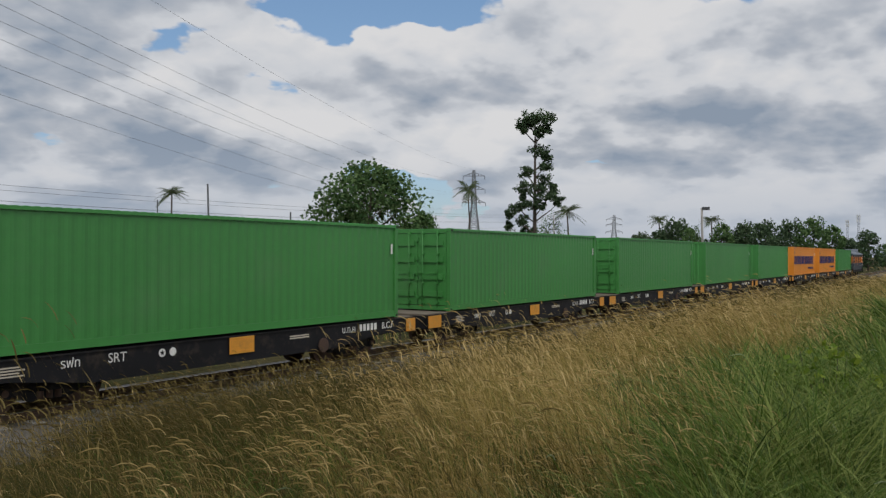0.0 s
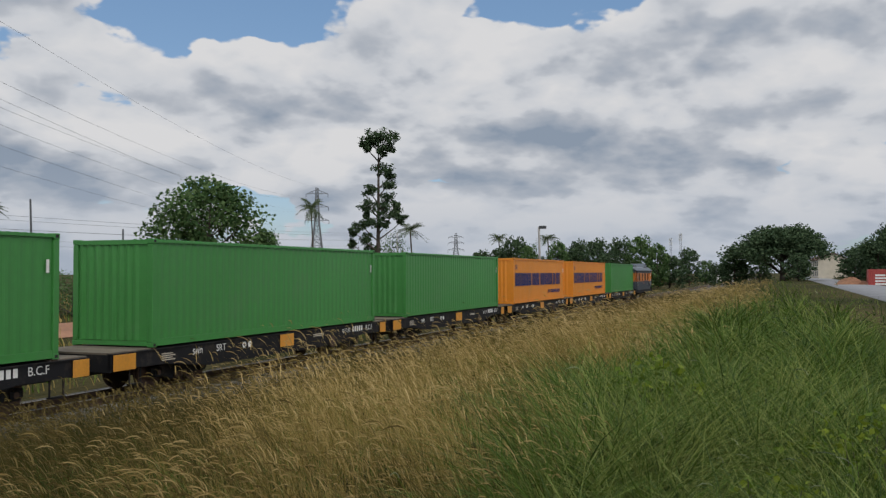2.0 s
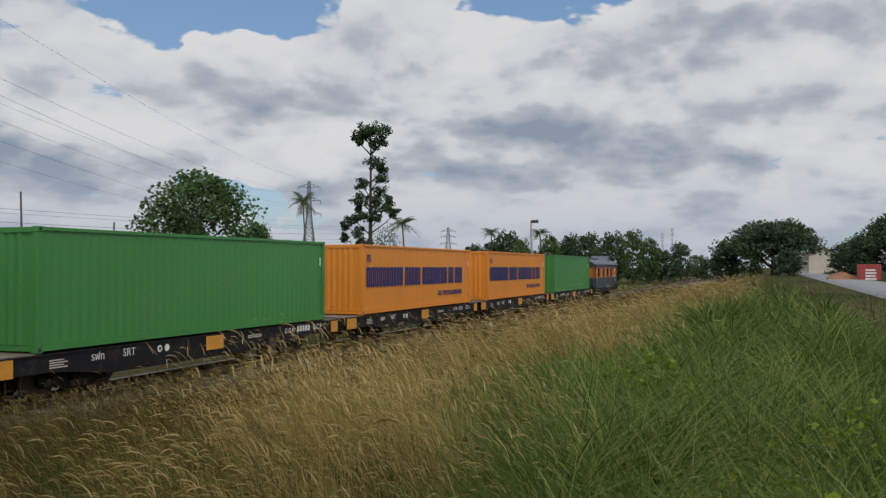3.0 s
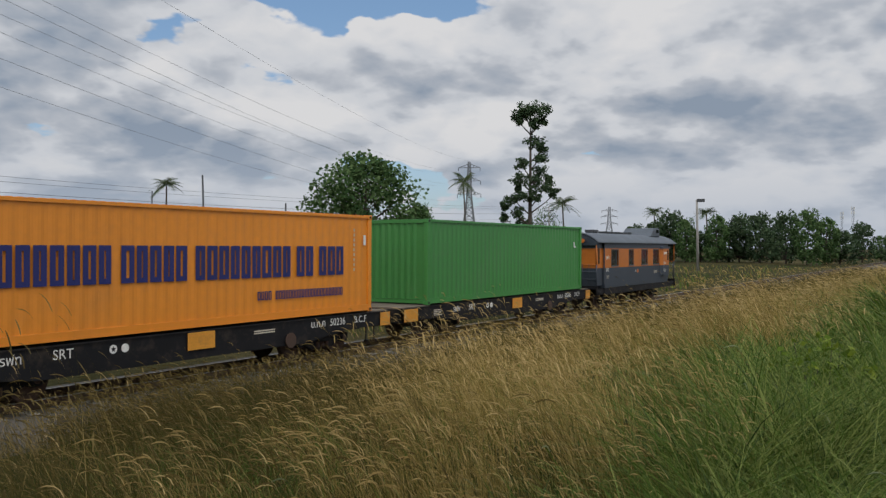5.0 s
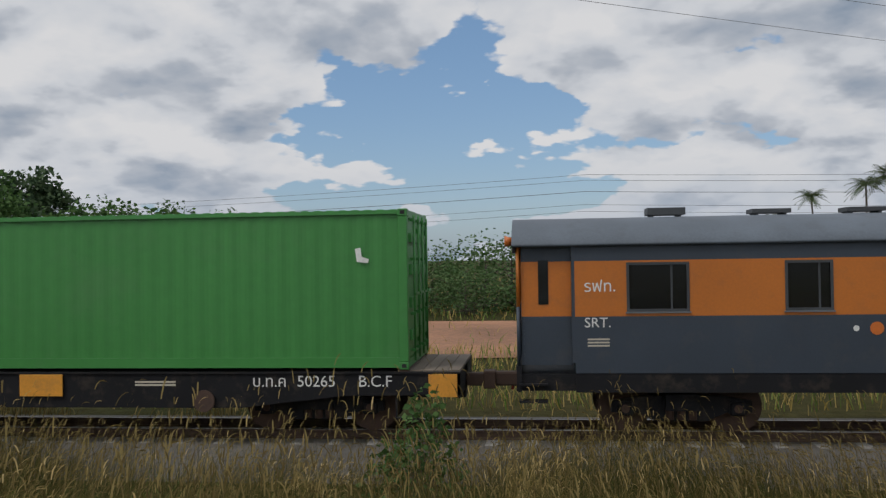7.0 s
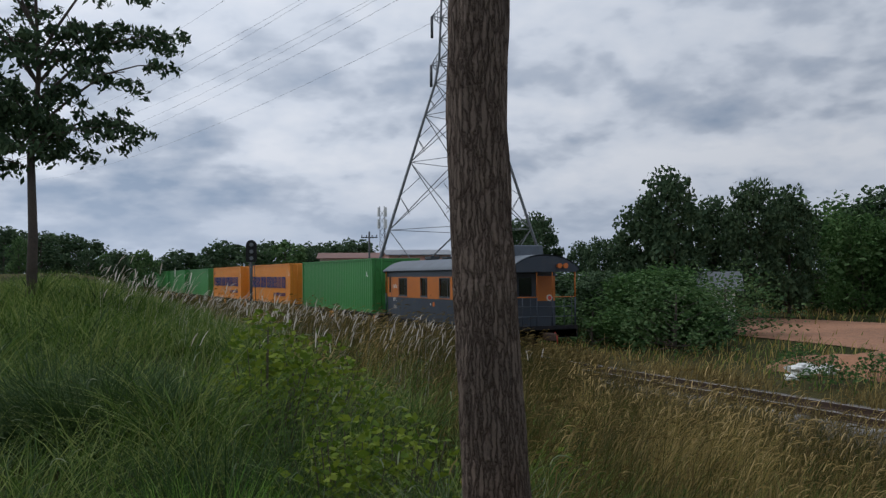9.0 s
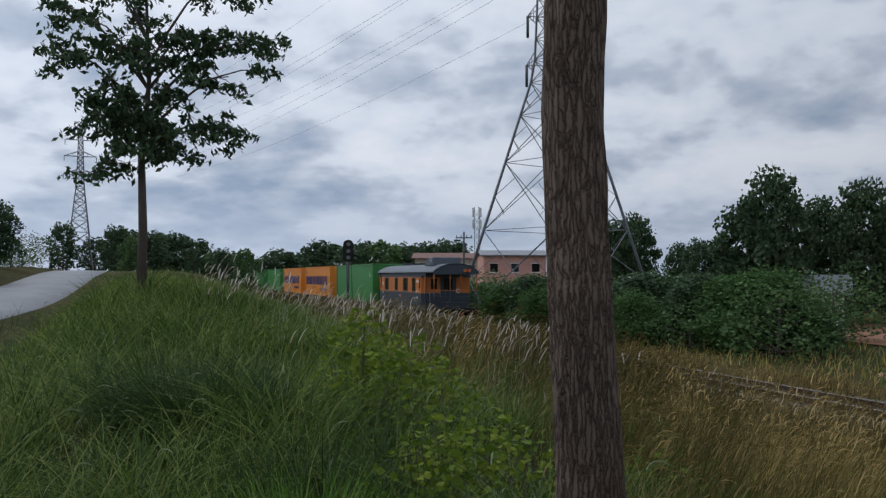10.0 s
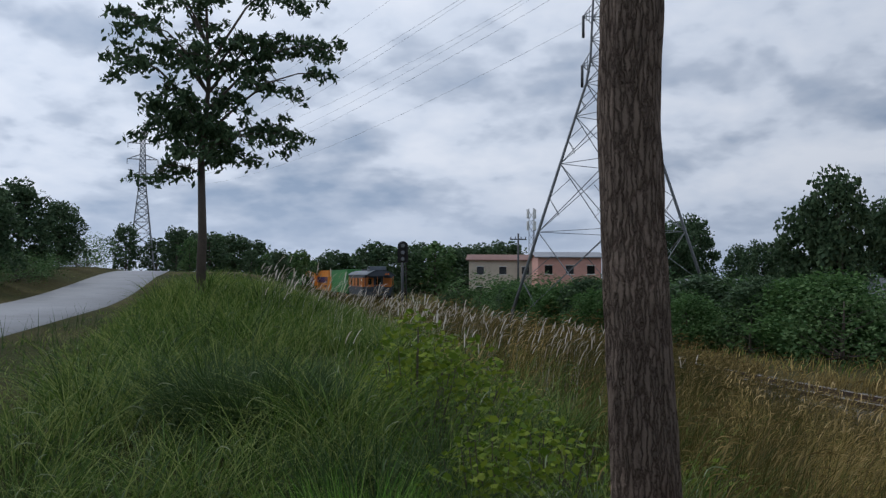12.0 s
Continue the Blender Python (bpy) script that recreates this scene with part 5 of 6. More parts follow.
tree_meshes("round", CROWN, seed=3, height=10, spread=4.6, base_h=2.2, r0=0.32, leaves=10000, leaf=0.38, clumps=52)
tree_meshes("round_b", CROWN_DARK, seed=8, height=10, spread=4.2, base_h=1.6, r0=0.3, leaves=6500, leaf=0.48, clumps=44)
tree_meshes("fresh", CROWN_FRESH, seed=12, height=8, spread=4.4, base_h=0.7, r0=0.2, leaves=9000, leaf=0.33, clumps=50, squash=0.8)
def tall_tree_meshes():
    """A bare leaning stem with separate tufts: side, height, size of each tuft in metres."""
    rnd = np.random.default_rng(31)
    tufts = [(0, 24.4, 2.0), (-1.4, 24.3, 1.5), (1.5, 24.3, 1.5), (-1.9, 23.0, 1.3), (2.0, 22.9, 1.4), (0.8, 22.3, 1.1), (-0.9, 24.0, 1.2), (0.6, 19.6, 1.7), (2.0, 18.6, 1.2), (1.4, 17.0, 1.4), (-1.2, 16.0, 1.3), (1.8, 15.0, 1.6), (-1.6, 14.0, 1.6), (0.6, 13.2, 1.5),
             (2.6, 12.6, 1.4), (3.9, 11.6, 1.1), (-0.6, 11.6, 1.7), (-2.6, 10.8, 1.2), (-3.6, 9.6, 1.1), (-1.9, 8.6, 1.1), (-3.9, 7.8, 0.9), (-1.0, 6.8, 1.3), (-1.4, 5.2, 1.0), (1.2, 11.0, 1.0), (-2.1, 12.6, 0.9), (2.9, 13.8, 0.9)]
    bm = bmesh.new()
    stem = [(-0.2 + 0.25 * math.sin(s * 3), 0.1 * s, 24 * s) for s in np.linspace(0, 1, 10)]
    tube(bm, stem, [0.42 * (1 - 0.8 * s) for s in np.linspace(0, 1, 10)], 9)
    pts = []
    for k, (side, z, r) in enumerate(tufts):
        depth = rnd.uniform(-1.6, 1.6)
        e = Vector((depth, side, z))
        foot = Vector((0, 0, max(2, z - 1.2 - abs(side) * 0.5)))
        tube(bm, [foot, foot.lerp(e, 0.6) + Vector((0, 0, -0.15)), e], [0.13, 0.08, 0.03], 5, caps=False)
        for q in range(9):
            away = rnd.normal(size=3)
            c = np.array(e) + away / np.linalg.norm(away) * r * rnd.uniform(0.35, 1.0) * np.array([1, 1, 0.75])
            n = 52
            d = rnd.normal(size=(n, 3))
            d /= np.linalg.norm(d, axis=1)[:, None]
            pts.append(c + d * (r * 0.50 * rnd.random(n) ** 0.5)[:, None] * np.array([1, 1, 0.8]))
            tube(bm, [tuple(e), tuple(c)], [0.04, 0.015], 4, caps=False)
    bmesh.ops.recalc_face_normals(bm, faces=bm.faces[:])
    me = bpy.data.meshes.new("trunk")
    bm.to_mesh(me)
    bm.free()
    me.materials.append(BARK_DARK)
    v, t = leaf_cards(np.concatenate(pts), 0.36)
    SHAPES["tufted"] = (me, raw_mesh("crown", v, t, CROWN_DARK), 25.0)


tall_tree_meshes()
tree_meshes("far", CROWN_DARK, seed=21, height=10, spread=4.4, base_h=1.2, r0=0.3, leaves=2100, leaf=0.72, clumps=40)
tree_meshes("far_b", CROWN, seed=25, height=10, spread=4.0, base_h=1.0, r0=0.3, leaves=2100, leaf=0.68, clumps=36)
tree_meshes("umbrella", CROWN_DARK, seed=9, height=12, spread=10.5, base_h=5, r0=0.6, leaves=24000, leaf=0.60, clumps=180, squash=0.55, shape="umbrella")
tree_meshes("scrub", CROWN, seed=15, height=3, spread=2.4, base_h=0.2, r0=0.08, leaves=2200, leaf=0.15, clumps=34, squash=0.8)


def palm_mesh(seed, height, frond, n):
    rnd = random.Random(seed)
    bm = bmesh.new()
    pts = [Vector((0.5 * math.sin(s * 1.4) * s, 0.35 * s * s, height * s)) for s in np.linspace(0, 1, 8)]
    tube(bm, pts, [0.2 - 0.09 * s for s in np.linspace(0, 1, 8)], 8)
    top = pts[-1]
    vs, ts = [], []
    for i in range(n):
        a = i * 2.399 + rnd.uniform(-0.2, 0.2)
        up = rnd.uniform(-0.35, 1.35)
        out = Vector((math.cos(a), math.sin(a), 0))
        side = Vector((-math.sin(a), math.cos(a), 0))
        prev = None
        for j in range(15):
            s = j / 14
            p = top + out * frond * s * math.cos(up * 0.6) + Vector((0, 0, frond * (s * math.sin(up) - 0.55 * s * s)))
            wide = 0.28 * frond * math.sin(math.pi * min(1, 0.15 + 0.85 * s)) + 0.02
            if prev is not None and j % 1 == 0:
                for sg in (-1, 1):
                    k = len(vs)
                    tip = p + side * sg * wide + Vector((0, 0, -0.45 * wide)) + out * 0.08 * frond
                    vs += [tuple(prev), tuple(prev.lerp(p, 0.6)), tuple(tip)]
                    ts.append((k, k + 1, k + 2))
                k = len(vs)
                q = Vector((0, 0, 0.03))
                vs += [tuple(prev - q), tuple(p), tuple(prev + q)]
                ts.append((k, k + 1, k + 2))
            prev = p
    bmesh.ops.recalc_face_normals(bm, faces=bm.faces[:])
    me = bpy.data.meshes.new("trunk")
    bm.to_mesh(me)
    bm.free()
    me.materials.append(BARK_DARK)
    return me, raw_mesh("fronds", np.array(vs), np.array(ts), PALM_LEAF)


PALMS = [palm_mesh(1, 12, 2.6, 26), palm_mesh(2, 12, 3.2, 24)]


def palm(b, d, top_el, kind=0, crown=1.0, turn=0.0):
    x, y = at_bearing(b, d)
    z = float(ground_z(x, y))
    h = EYE + d * math.tan(radians(top_el)) - z
    o = thing("palm_tree", "slender coconut palm with a grey trunk", "palm tree", "palms behind the railway")
    s = h / 12
    o.matrix_basis = pose(x, y, z - 0.1, 0, 0, turn)
    o.scale = (crown, crown, s)
    part("trunk", PALMS[kind][0], None, o)
    part("fronds", PALMS[kind][1], None, o)


def far_trees():
    G = "trees behind the railway"
    tree("round", 36.0, 95, 12.3, "broad round leafy green tree", 20, 0.98, group=G)
    tree("fresh", 32.3, 120, 8, "thin small leafy tree", 60, 0.5, group=G)
    tree("tufted", 25.35, 140, 25.6, "very tall bare-stemmed tree with leaf tufts", 205.4, 1.0, group=G)
    tree("scrub", 24.3, 150, 9.0, "slim young leafy tree", 0, 0.45, group=G)
    for b, d, el, k, c, t in ((48.6, 170, 3.9, 0, 1.2, 0), (29.5, 190, 4.3, 1, 1.05, 80), (23.1, 190, 2.9, 1, 1.25, 30), (14.2, 230, 2.3, 0, 1.3, 0), (17.3, 230, 2.35, 0, 1.2, 50),
                             (69.3, 125, 4.6, 1, 1.1, 0), (70.3, 135, 4.2, 0, 1.1, 40), (73.1, 165, 3.6, 0, 1.2, 100), (75.9, 150, 2.3, 0, 1.0, 10), (77.6, 160, 2.0, 1, 1.0, 70), (65.5, 200, 2.2, 0, 1.2, 20), (79.5, 150, 2.0, 0, 0.9, 0)):
        palm(b, d, el, k, c, t)
    rnd = random.Random(4)
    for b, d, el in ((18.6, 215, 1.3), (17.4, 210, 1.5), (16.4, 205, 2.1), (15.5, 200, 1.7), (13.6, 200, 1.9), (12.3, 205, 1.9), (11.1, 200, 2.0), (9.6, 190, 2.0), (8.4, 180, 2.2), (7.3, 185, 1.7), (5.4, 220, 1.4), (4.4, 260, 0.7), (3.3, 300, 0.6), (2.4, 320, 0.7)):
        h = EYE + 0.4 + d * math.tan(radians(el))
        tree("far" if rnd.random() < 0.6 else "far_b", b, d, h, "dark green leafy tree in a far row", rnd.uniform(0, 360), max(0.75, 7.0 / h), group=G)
    tree("umbrella", -0.1, 175, EYE + 175 * math.tan(radians(2.5)), "wide dark umbrella-shaped rain tree", 0, 1.08, group="rain trees by the road")
    tree("round_b", 2.7, 180, 7.2, "low dark leafy tree", 40, 1.1, group="rain trees by the road")
    tree("umbrella", -6.9, 150, 9.2, "dark spreading rain tree", 90, 0.8, group="rain trees by the road")
    for b, d, h in ((-4.7, 178, 6.0), (-4.1, 160, 5.2), (-5.3, 150, 6.0), (-8.3, 150, 8.5), (1.2, 190, 5.0), (3.6, 200, 5.0), (-1.0, 165, 4.4), (6.6, 190, 6.5), (10.4, 205, 7.5), (12.9, 205, 8.0), (14.6, 205, 6.5), (19.6, 215, 6.0), (16.9, 210, 7.5)):
        tree("far", b, d, h, "dark bushy tree in a far row", b * 40, 1.25, group="rain trees by the road" if b < 2 else G)
    tree("round_b", -5.2, 165, 5.5, "low leafy roadside tree", 0, 1.0, group="rain trees by the road")
    tree("round_b", -1.0, 190, 6.0, "low leafy roadside tree", 70, 0.9, group="rain trees by the road")
    # greenery straight across the track
    for i in range(40):
        b = 44 + i * 1.75 + rnd.uniform(-0.6, 0.6)
        d = min(rnd.uniform(50, 60) / math.sin(radians(b)), 110)
        tree("scrub", b, d, rnd.uniform(2.2, 4.4), "green scrub along the field", rnd.uniform(0, 360), 1.3, "shrub", "scrub across the field")
    # woods that the departing train passes
    W = "woods across the track"
    for b, d, el, k, wd in ((142.6, 62, 4.0, "round_b", 0.8), (140.8, 60, 5.9, "round_b", 0.62), (138.4, 66, 4.2, "round_b", 0.7), (136.2, 63, 5.1, "round_b", 0.62), (134.0, 66, 4.5, "round_b", 0.62),
                            (131.2, 78, 3.7, "fresh", 1.0), (128.4, 76, 4.3, "round_b", 1.0), (125.2, 76, 5.2, "fresh", 0.9), (121.8, 78, 5.0, "round_b", 1.0), (126.8, 74, 3.4, "fresh", 0.8), (123.5, 73, 4.0, "fresh", 0.8), (129.9, 73, 3.0, "fresh", 0.8), (118, 60, 3.2, "fresh", 1.1), (114, 62, 3.0, "fresh", 1.1), (133.5, 78, 3.6, "scrub", 1.4), (110, 66, 2.6, "fresh", 1.1)):
        h = EYE + 0.4 + d * math.tan(radians(el))
        tree(k, b, d, h, "dense leafy green tree at the wood's edge" if k != "round_b" else "tall dark leafy tree", rnd.uniform(0, 360), wd, group=W)
    for i in range(56):
        b = 138 + i * 0.485 + rnd.uniform(-0.3, 0.3)
        d = max(rnd.uniform(34, 50), rnd.uniform(21.0, 26) / math.sin(radians(b)))
        tree(rnd.choice(("scrub", "scrub", "fresh", "round_b")), b, d, rnd.uniform(1.5, 3.4), "low dense green thicket", rnd.uniform(0, 360), rnd.uniform(1.1, 1.9), "shrub", "thicket past the track")
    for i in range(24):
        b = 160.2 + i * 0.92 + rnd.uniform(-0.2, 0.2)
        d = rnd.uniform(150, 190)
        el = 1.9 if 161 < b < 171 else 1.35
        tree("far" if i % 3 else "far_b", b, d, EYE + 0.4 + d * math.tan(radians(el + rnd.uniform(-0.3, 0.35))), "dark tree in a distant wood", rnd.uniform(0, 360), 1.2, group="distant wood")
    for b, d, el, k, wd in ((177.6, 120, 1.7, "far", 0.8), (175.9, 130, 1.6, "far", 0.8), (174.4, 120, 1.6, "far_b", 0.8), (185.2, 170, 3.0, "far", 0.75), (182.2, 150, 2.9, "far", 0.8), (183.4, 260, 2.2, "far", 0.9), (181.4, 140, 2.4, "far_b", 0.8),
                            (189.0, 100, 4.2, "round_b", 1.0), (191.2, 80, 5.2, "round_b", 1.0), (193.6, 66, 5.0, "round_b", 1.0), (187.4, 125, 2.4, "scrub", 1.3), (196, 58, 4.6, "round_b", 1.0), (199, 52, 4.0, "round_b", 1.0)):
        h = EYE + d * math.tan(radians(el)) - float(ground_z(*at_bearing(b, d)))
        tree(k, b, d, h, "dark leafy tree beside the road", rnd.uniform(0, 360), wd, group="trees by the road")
    for i in range(16):
        x, y = -26 - 5.5 * i, rnd.uniform(-17, -13.5)
        tree("scrub", math.degrees(math.atan2(y, x)), math.hypot(x, y), rnd.uniform(1.4, 2.4), "low green scrub on the road's far bank", rnd.uniform(0, 360), 1.6, "shrub", "scrub by the road")
    for b, d, el in ((149.2, 110, 4.0), (150.4, 105, 3.6), (146.5, 95, 2.2), (145.2, 90, 2.4), (143.9, 90, 2.2)):
        tree("round_b", b, d, EYE + 0.4 + d * math.tan(radians(el - 0.3)), "dark slender tree near the sheds", rnd.uniform(0, 360), 0.7, group=W)


far_trees()


def weeds():
    for b, d, wide, tall, n, leaf in ((-3.5, 4.2, 0.5, 0.62, 260, 0.075), (1.0, 5.0, 0.7, 0.72, 380, 0.06), (-5.0, 6.2, 0.9, 0.85, 520, 0.06), (167.0, 7.2, 0.6, 1.15, 620, 0.07), (164.5, 7.6, 0.8, 1.0, 620, 0.07),
                                      (161.8, 5.2, 0.6, 0.85, 560, 0.06), (158.6, 5.6, 0.7, 0.8, 560, 0.06), (168.5, 9.0, 0.6, 0.6, 240, 0.08), (149.0, 7.2, 0.7, 0.5, 260, 0.07), (7.5, 8.5, 0.7, 0.8, 260, 0.09)):
        weed_patch(b, d, wide, tall, n, leaf, "creeping weed with bright green broad leaves", WEED)
    pieces = []
    patches = ((178.2, 7.2, 0.55, 1.15, 1100, 0), (176.2, 7.0, 0.5, 1.0, 800, 0), (174.8, 7.8, 0.45, 1.0, 600, 0), (169.5, 5.0, 0.5, 0.8, 700, 0), (158.5, 4.6, 0.4, 0.7, 500, 0), (170.8, 4.1, 0.42, 0.95, 620, 1), (167.6, 4.2, 0.25, 0.8, 220, 1), (164.2, 3.9, 0.5, 0.85, 420, 2), (160.5, 3.9, 0.4, 0.8, 300, 2), (154.5, 4.6, 0.5, 0.8, 260, 2))
    for b, d, wide, tall, n, kind in patches:
        cx, cy = at_bearing(b, d)
        a = RNG.uniform(0, 6.283, n)
        r = wide * np.sqrt(RNG.random(n))
        x, y = cx + r * np.cos(a), cy + r * np.sin(a)
        pieces.append(blades(on_ground(x, y), tall * RNG.uniform(0.6, 1.05, n) * (1.1 - 0.4 * r / wide), np.full(n, (0.016, 0.010, 0.015)[kind]), a + RNG.normal(0, 0.5, n), RNG.uniform(0.2, (1.2, 0.5, 1.3)[kind], n), 5)[:2])
    for kind, (name, mat, lab) in enumerate((("rank_grass", RANK_OR_SHADE, "dark clumps of rank broad-bladed grass"), ("reed_grass", REED, "upright bright green reed-like grass"), ("pale_blades", PALE, "drooping grey-green broad grass blades"))):
        stuff(name, [p for p, row in zip(pieces, patches) if row[5] == kind], mat, lab, "grass")
    weed_patch(97.5, 10.2, 0.55, 1.75, 700, 0.09, "thin feathery-leaved green shrub in front of the track", CROWN_FRESH, "shrub")
    weed_patch(99.5, 10.6, 0.5, 1.2, 400, 0.09, "thin feathery-leaved green shrub in front of the track", CROWN_FRESH, "shrub")


weeds()


# ---- the two trees near the viewer ----
def near_trunk():
    x, y = at_bearing(153.0, 3.75)
    o = thing("tree", "straight grey-brown tree trunk with deeply grooved bark", "tree", "", pose(x, y, 0))
    bm = bmesh.new()
    rows, sides = 160, 96
    g = float(ground_z(x, y)) - 0.25
    ring = []
    side = Vector((math.sin(radians(153)), -math.cos(radians(153)), 0))
    for i in range(rows + 1):
        z = g + (9.0 - g) * i / rows
        r = float(np.interp(z, (1.2, 1.91, 2.58, 3.07, 3.55, 4.05, 9.0), (0.168, 0.146, 0.1355, 0.1300, 0.1275, 0.1290, 0.10)))
        off = float(np.interp(z, (1.2, 1.91, 2.58, 3.07, 3.55, 4.05, 9.0), (0.095, 0.054, 0.020, -0.003, -0.018, -0.003, 0.09)))
        c = side * off
        vs = []
        for k in range(sides):
            a = 2 * math.pi * k / sides
            n = noise.noise((math.cos(a) * 3, math.sin(a) * 3, z * 0.8)) * 0.008 + abs(noise.noise((math.cos(a) * 6.5, math.sin(a) * 6.5, z * 3.4))) * 0.016 - 0.004
            vs.append(bm.verts.new((c.x + (r + n) * math.cos(a), c.y + (r + n) * math.sin(a), z)))
        ring.append(vs)
    for a, b in zip(ring, ring[1:]):
        for k in range(sides):
            bm.faces.new((a[k], a[(k + 1) % sides], b[(k + 1) % sides], b[k])).smooth = True
    part("trunk", bm, BARK, o)
    limbs = bmesh.new()
    rnd = np.random.default_rng(2)
    ends = []
    for i in range(14):
        a = i * 2.4
        e = Vector((2.2 * math.cos(a) * rnd.uniform(0.6, 1), 2.2 * math.sin(a) * rnd.uniform(0.6, 1), rnd.uniform(9, 12.5)))
        tube(limbs, [(0, 0, rnd.uniform(7.5, 8.9)), tuple(e * 0.5 + Vector((0, 0, 4.2))), tuple(e)], [0.06, 0.04, 0.015], 6)
        ends.append(np.array(e))
    part("limbs", limbs, BARK_DARK, o)
    pts = np.concatenate([e + rnd.normal(size=(160, 3)) * 0.6 for e in ends])
    v, t = leaf_cards(pts, 0.22)
    part("crown", raw_mesh("crown", v, t, CROWN_DARK), None, o)


near_trunk()


def side_tree():
    """The slender roadside tree with an open crown of drooping leaf tufts."""
    d = 20.0
    x, y = at_bearing(180.75, d)
    z = float(ground_z(x, y)) - 0.1
    o = thing("tree", "slender roadside tree with an open crown of drooping tufts", "tree", "", pose(x, y, z))
    rnd = np.random.default_rng(11)
    up = Vector((0, 0, 1))
    side = Vector((0, 1, 0))        # along the picture's width from the viewer's spot
    bm = bmesh.new()
    fork = EYE + d * math.tan(radians(7.4)) - z
    tube(bm, [(0, 0, 0), (0.02, 0.03, fork * 0.5), (0, -0.02, fork)], [0.12, 0.095, 0.075], 10)
    leader = [Vector((0, 0, fork)), Vector((0.12, 0.12, fork + 1.6)), Vector((0.05, 0.05, fork + 3.4)), Vector((0.1, 0.2, fork + 5.0))]
    tube(bm, leader, [0.07, 0.05, 0.03, 0.012], 7)
    ends = []
    # reach to the side, rise over the fork, start along the leader
    reach = ((-2.0, 3.3, 0.30), (-1.9, 2.0, 0.18), (-1.2, 0.95, 0.05), (-0.95, -0.45, -0.12), (2.75, 2.85, 0.22), (2.7, 1.9, 0.10), (1.9, 0.75, 0.02), (1.0, 0.35, 0.0), (-1.3, 4.3, 0.5), (1.7, 4.0, 0.4),
             (0.3, 5.2, 0.9), (-0.5, 3.4, 0.5), (0.9, 2.7, 0.35), (-0.5, 1.2, 0.05), (0.4, 1.4, 0.1), (-0.2, 0.7, 0.0), (0.5, 0.5, 0.0), (-1.0, 2.6, 0.3), (1.7, 2.9, 0.3))
    for i, (aside, rise, start) in enumerate(reach):
        depth = rnd.uniform(0.2, 1.5) * (1 if i % 2 else -1)
        k = max(0.0, start) * 3
        s = leader[int(k)].lerp(leader[min(3, int(k) + 1)], k - int(k)) if start >= 0 else Vector((0, 0, fork - 0.35))
        e = Vector((depth, aside, fork + rise))
        mid = s.lerp(e, 0.5) + up * 0.16 * (e - s).length
        w = 0.038 if start >= 0 else 0.018
        tube(bm, [s, s.lerp(mid, 0.5) + up * 0.05, mid, mid.lerp(e, 0.5) + up * 0.10, e], [w, w * 0.8, w * 0.6, w * 0.42, w * 0.2], 6, caps=False)
        for q in range(7):
            f = rnd.uniform(0.25, 1.0)
            p = s.lerp(mid, f / 0.5) if f < 0.5 else mid.lerp(e, (f - 0.5) / 0.5)
            t = p + Vector((rnd.normal() * 0.38, rnd.normal() * 0.38, rnd.normal() * 0.20 + 0.08))
            tube(bm, [p, p.lerp(t, 0.5) + up * 0.05, t], [w * 0.35, w * 0.25, 0.004], 4, caps=False)
            for r in range(3):
                tip = t + Vector(rnd.normal(size=3) * np.array([0.17, 0.17, 0.09]))
                tube(bm, [t, tip], [0.006, 0.003], 3, caps=False)
                ends.append(np.array(tip))
        ends.append(np.array(e))
    part("trunk", bm, BARK_DARK, o)
    pts = []
    for e in ends:
        k = rnd.integers(16, 34)
        r = rnd.normal(size=(k, 3)) * np.array([0.105, 0.105, 0.05])
        r[:, 2] -= 0.6 * np.hypot(r[:, 0], r[:, 1])
        pts.append(e + r)
    v, t = leaf_cards(np.concatenate(pts), 0.17, 0.4, 0.9, 0.22)
    part("crown", raw_mesh("crown", v, t, CROWN_DARK), None, o)


side_tree()


# ---- power line, masts, poles ----
def beam(bm, a, b, w):
    tube(bm, [a, b], w * 0.5, 4, caps=False)


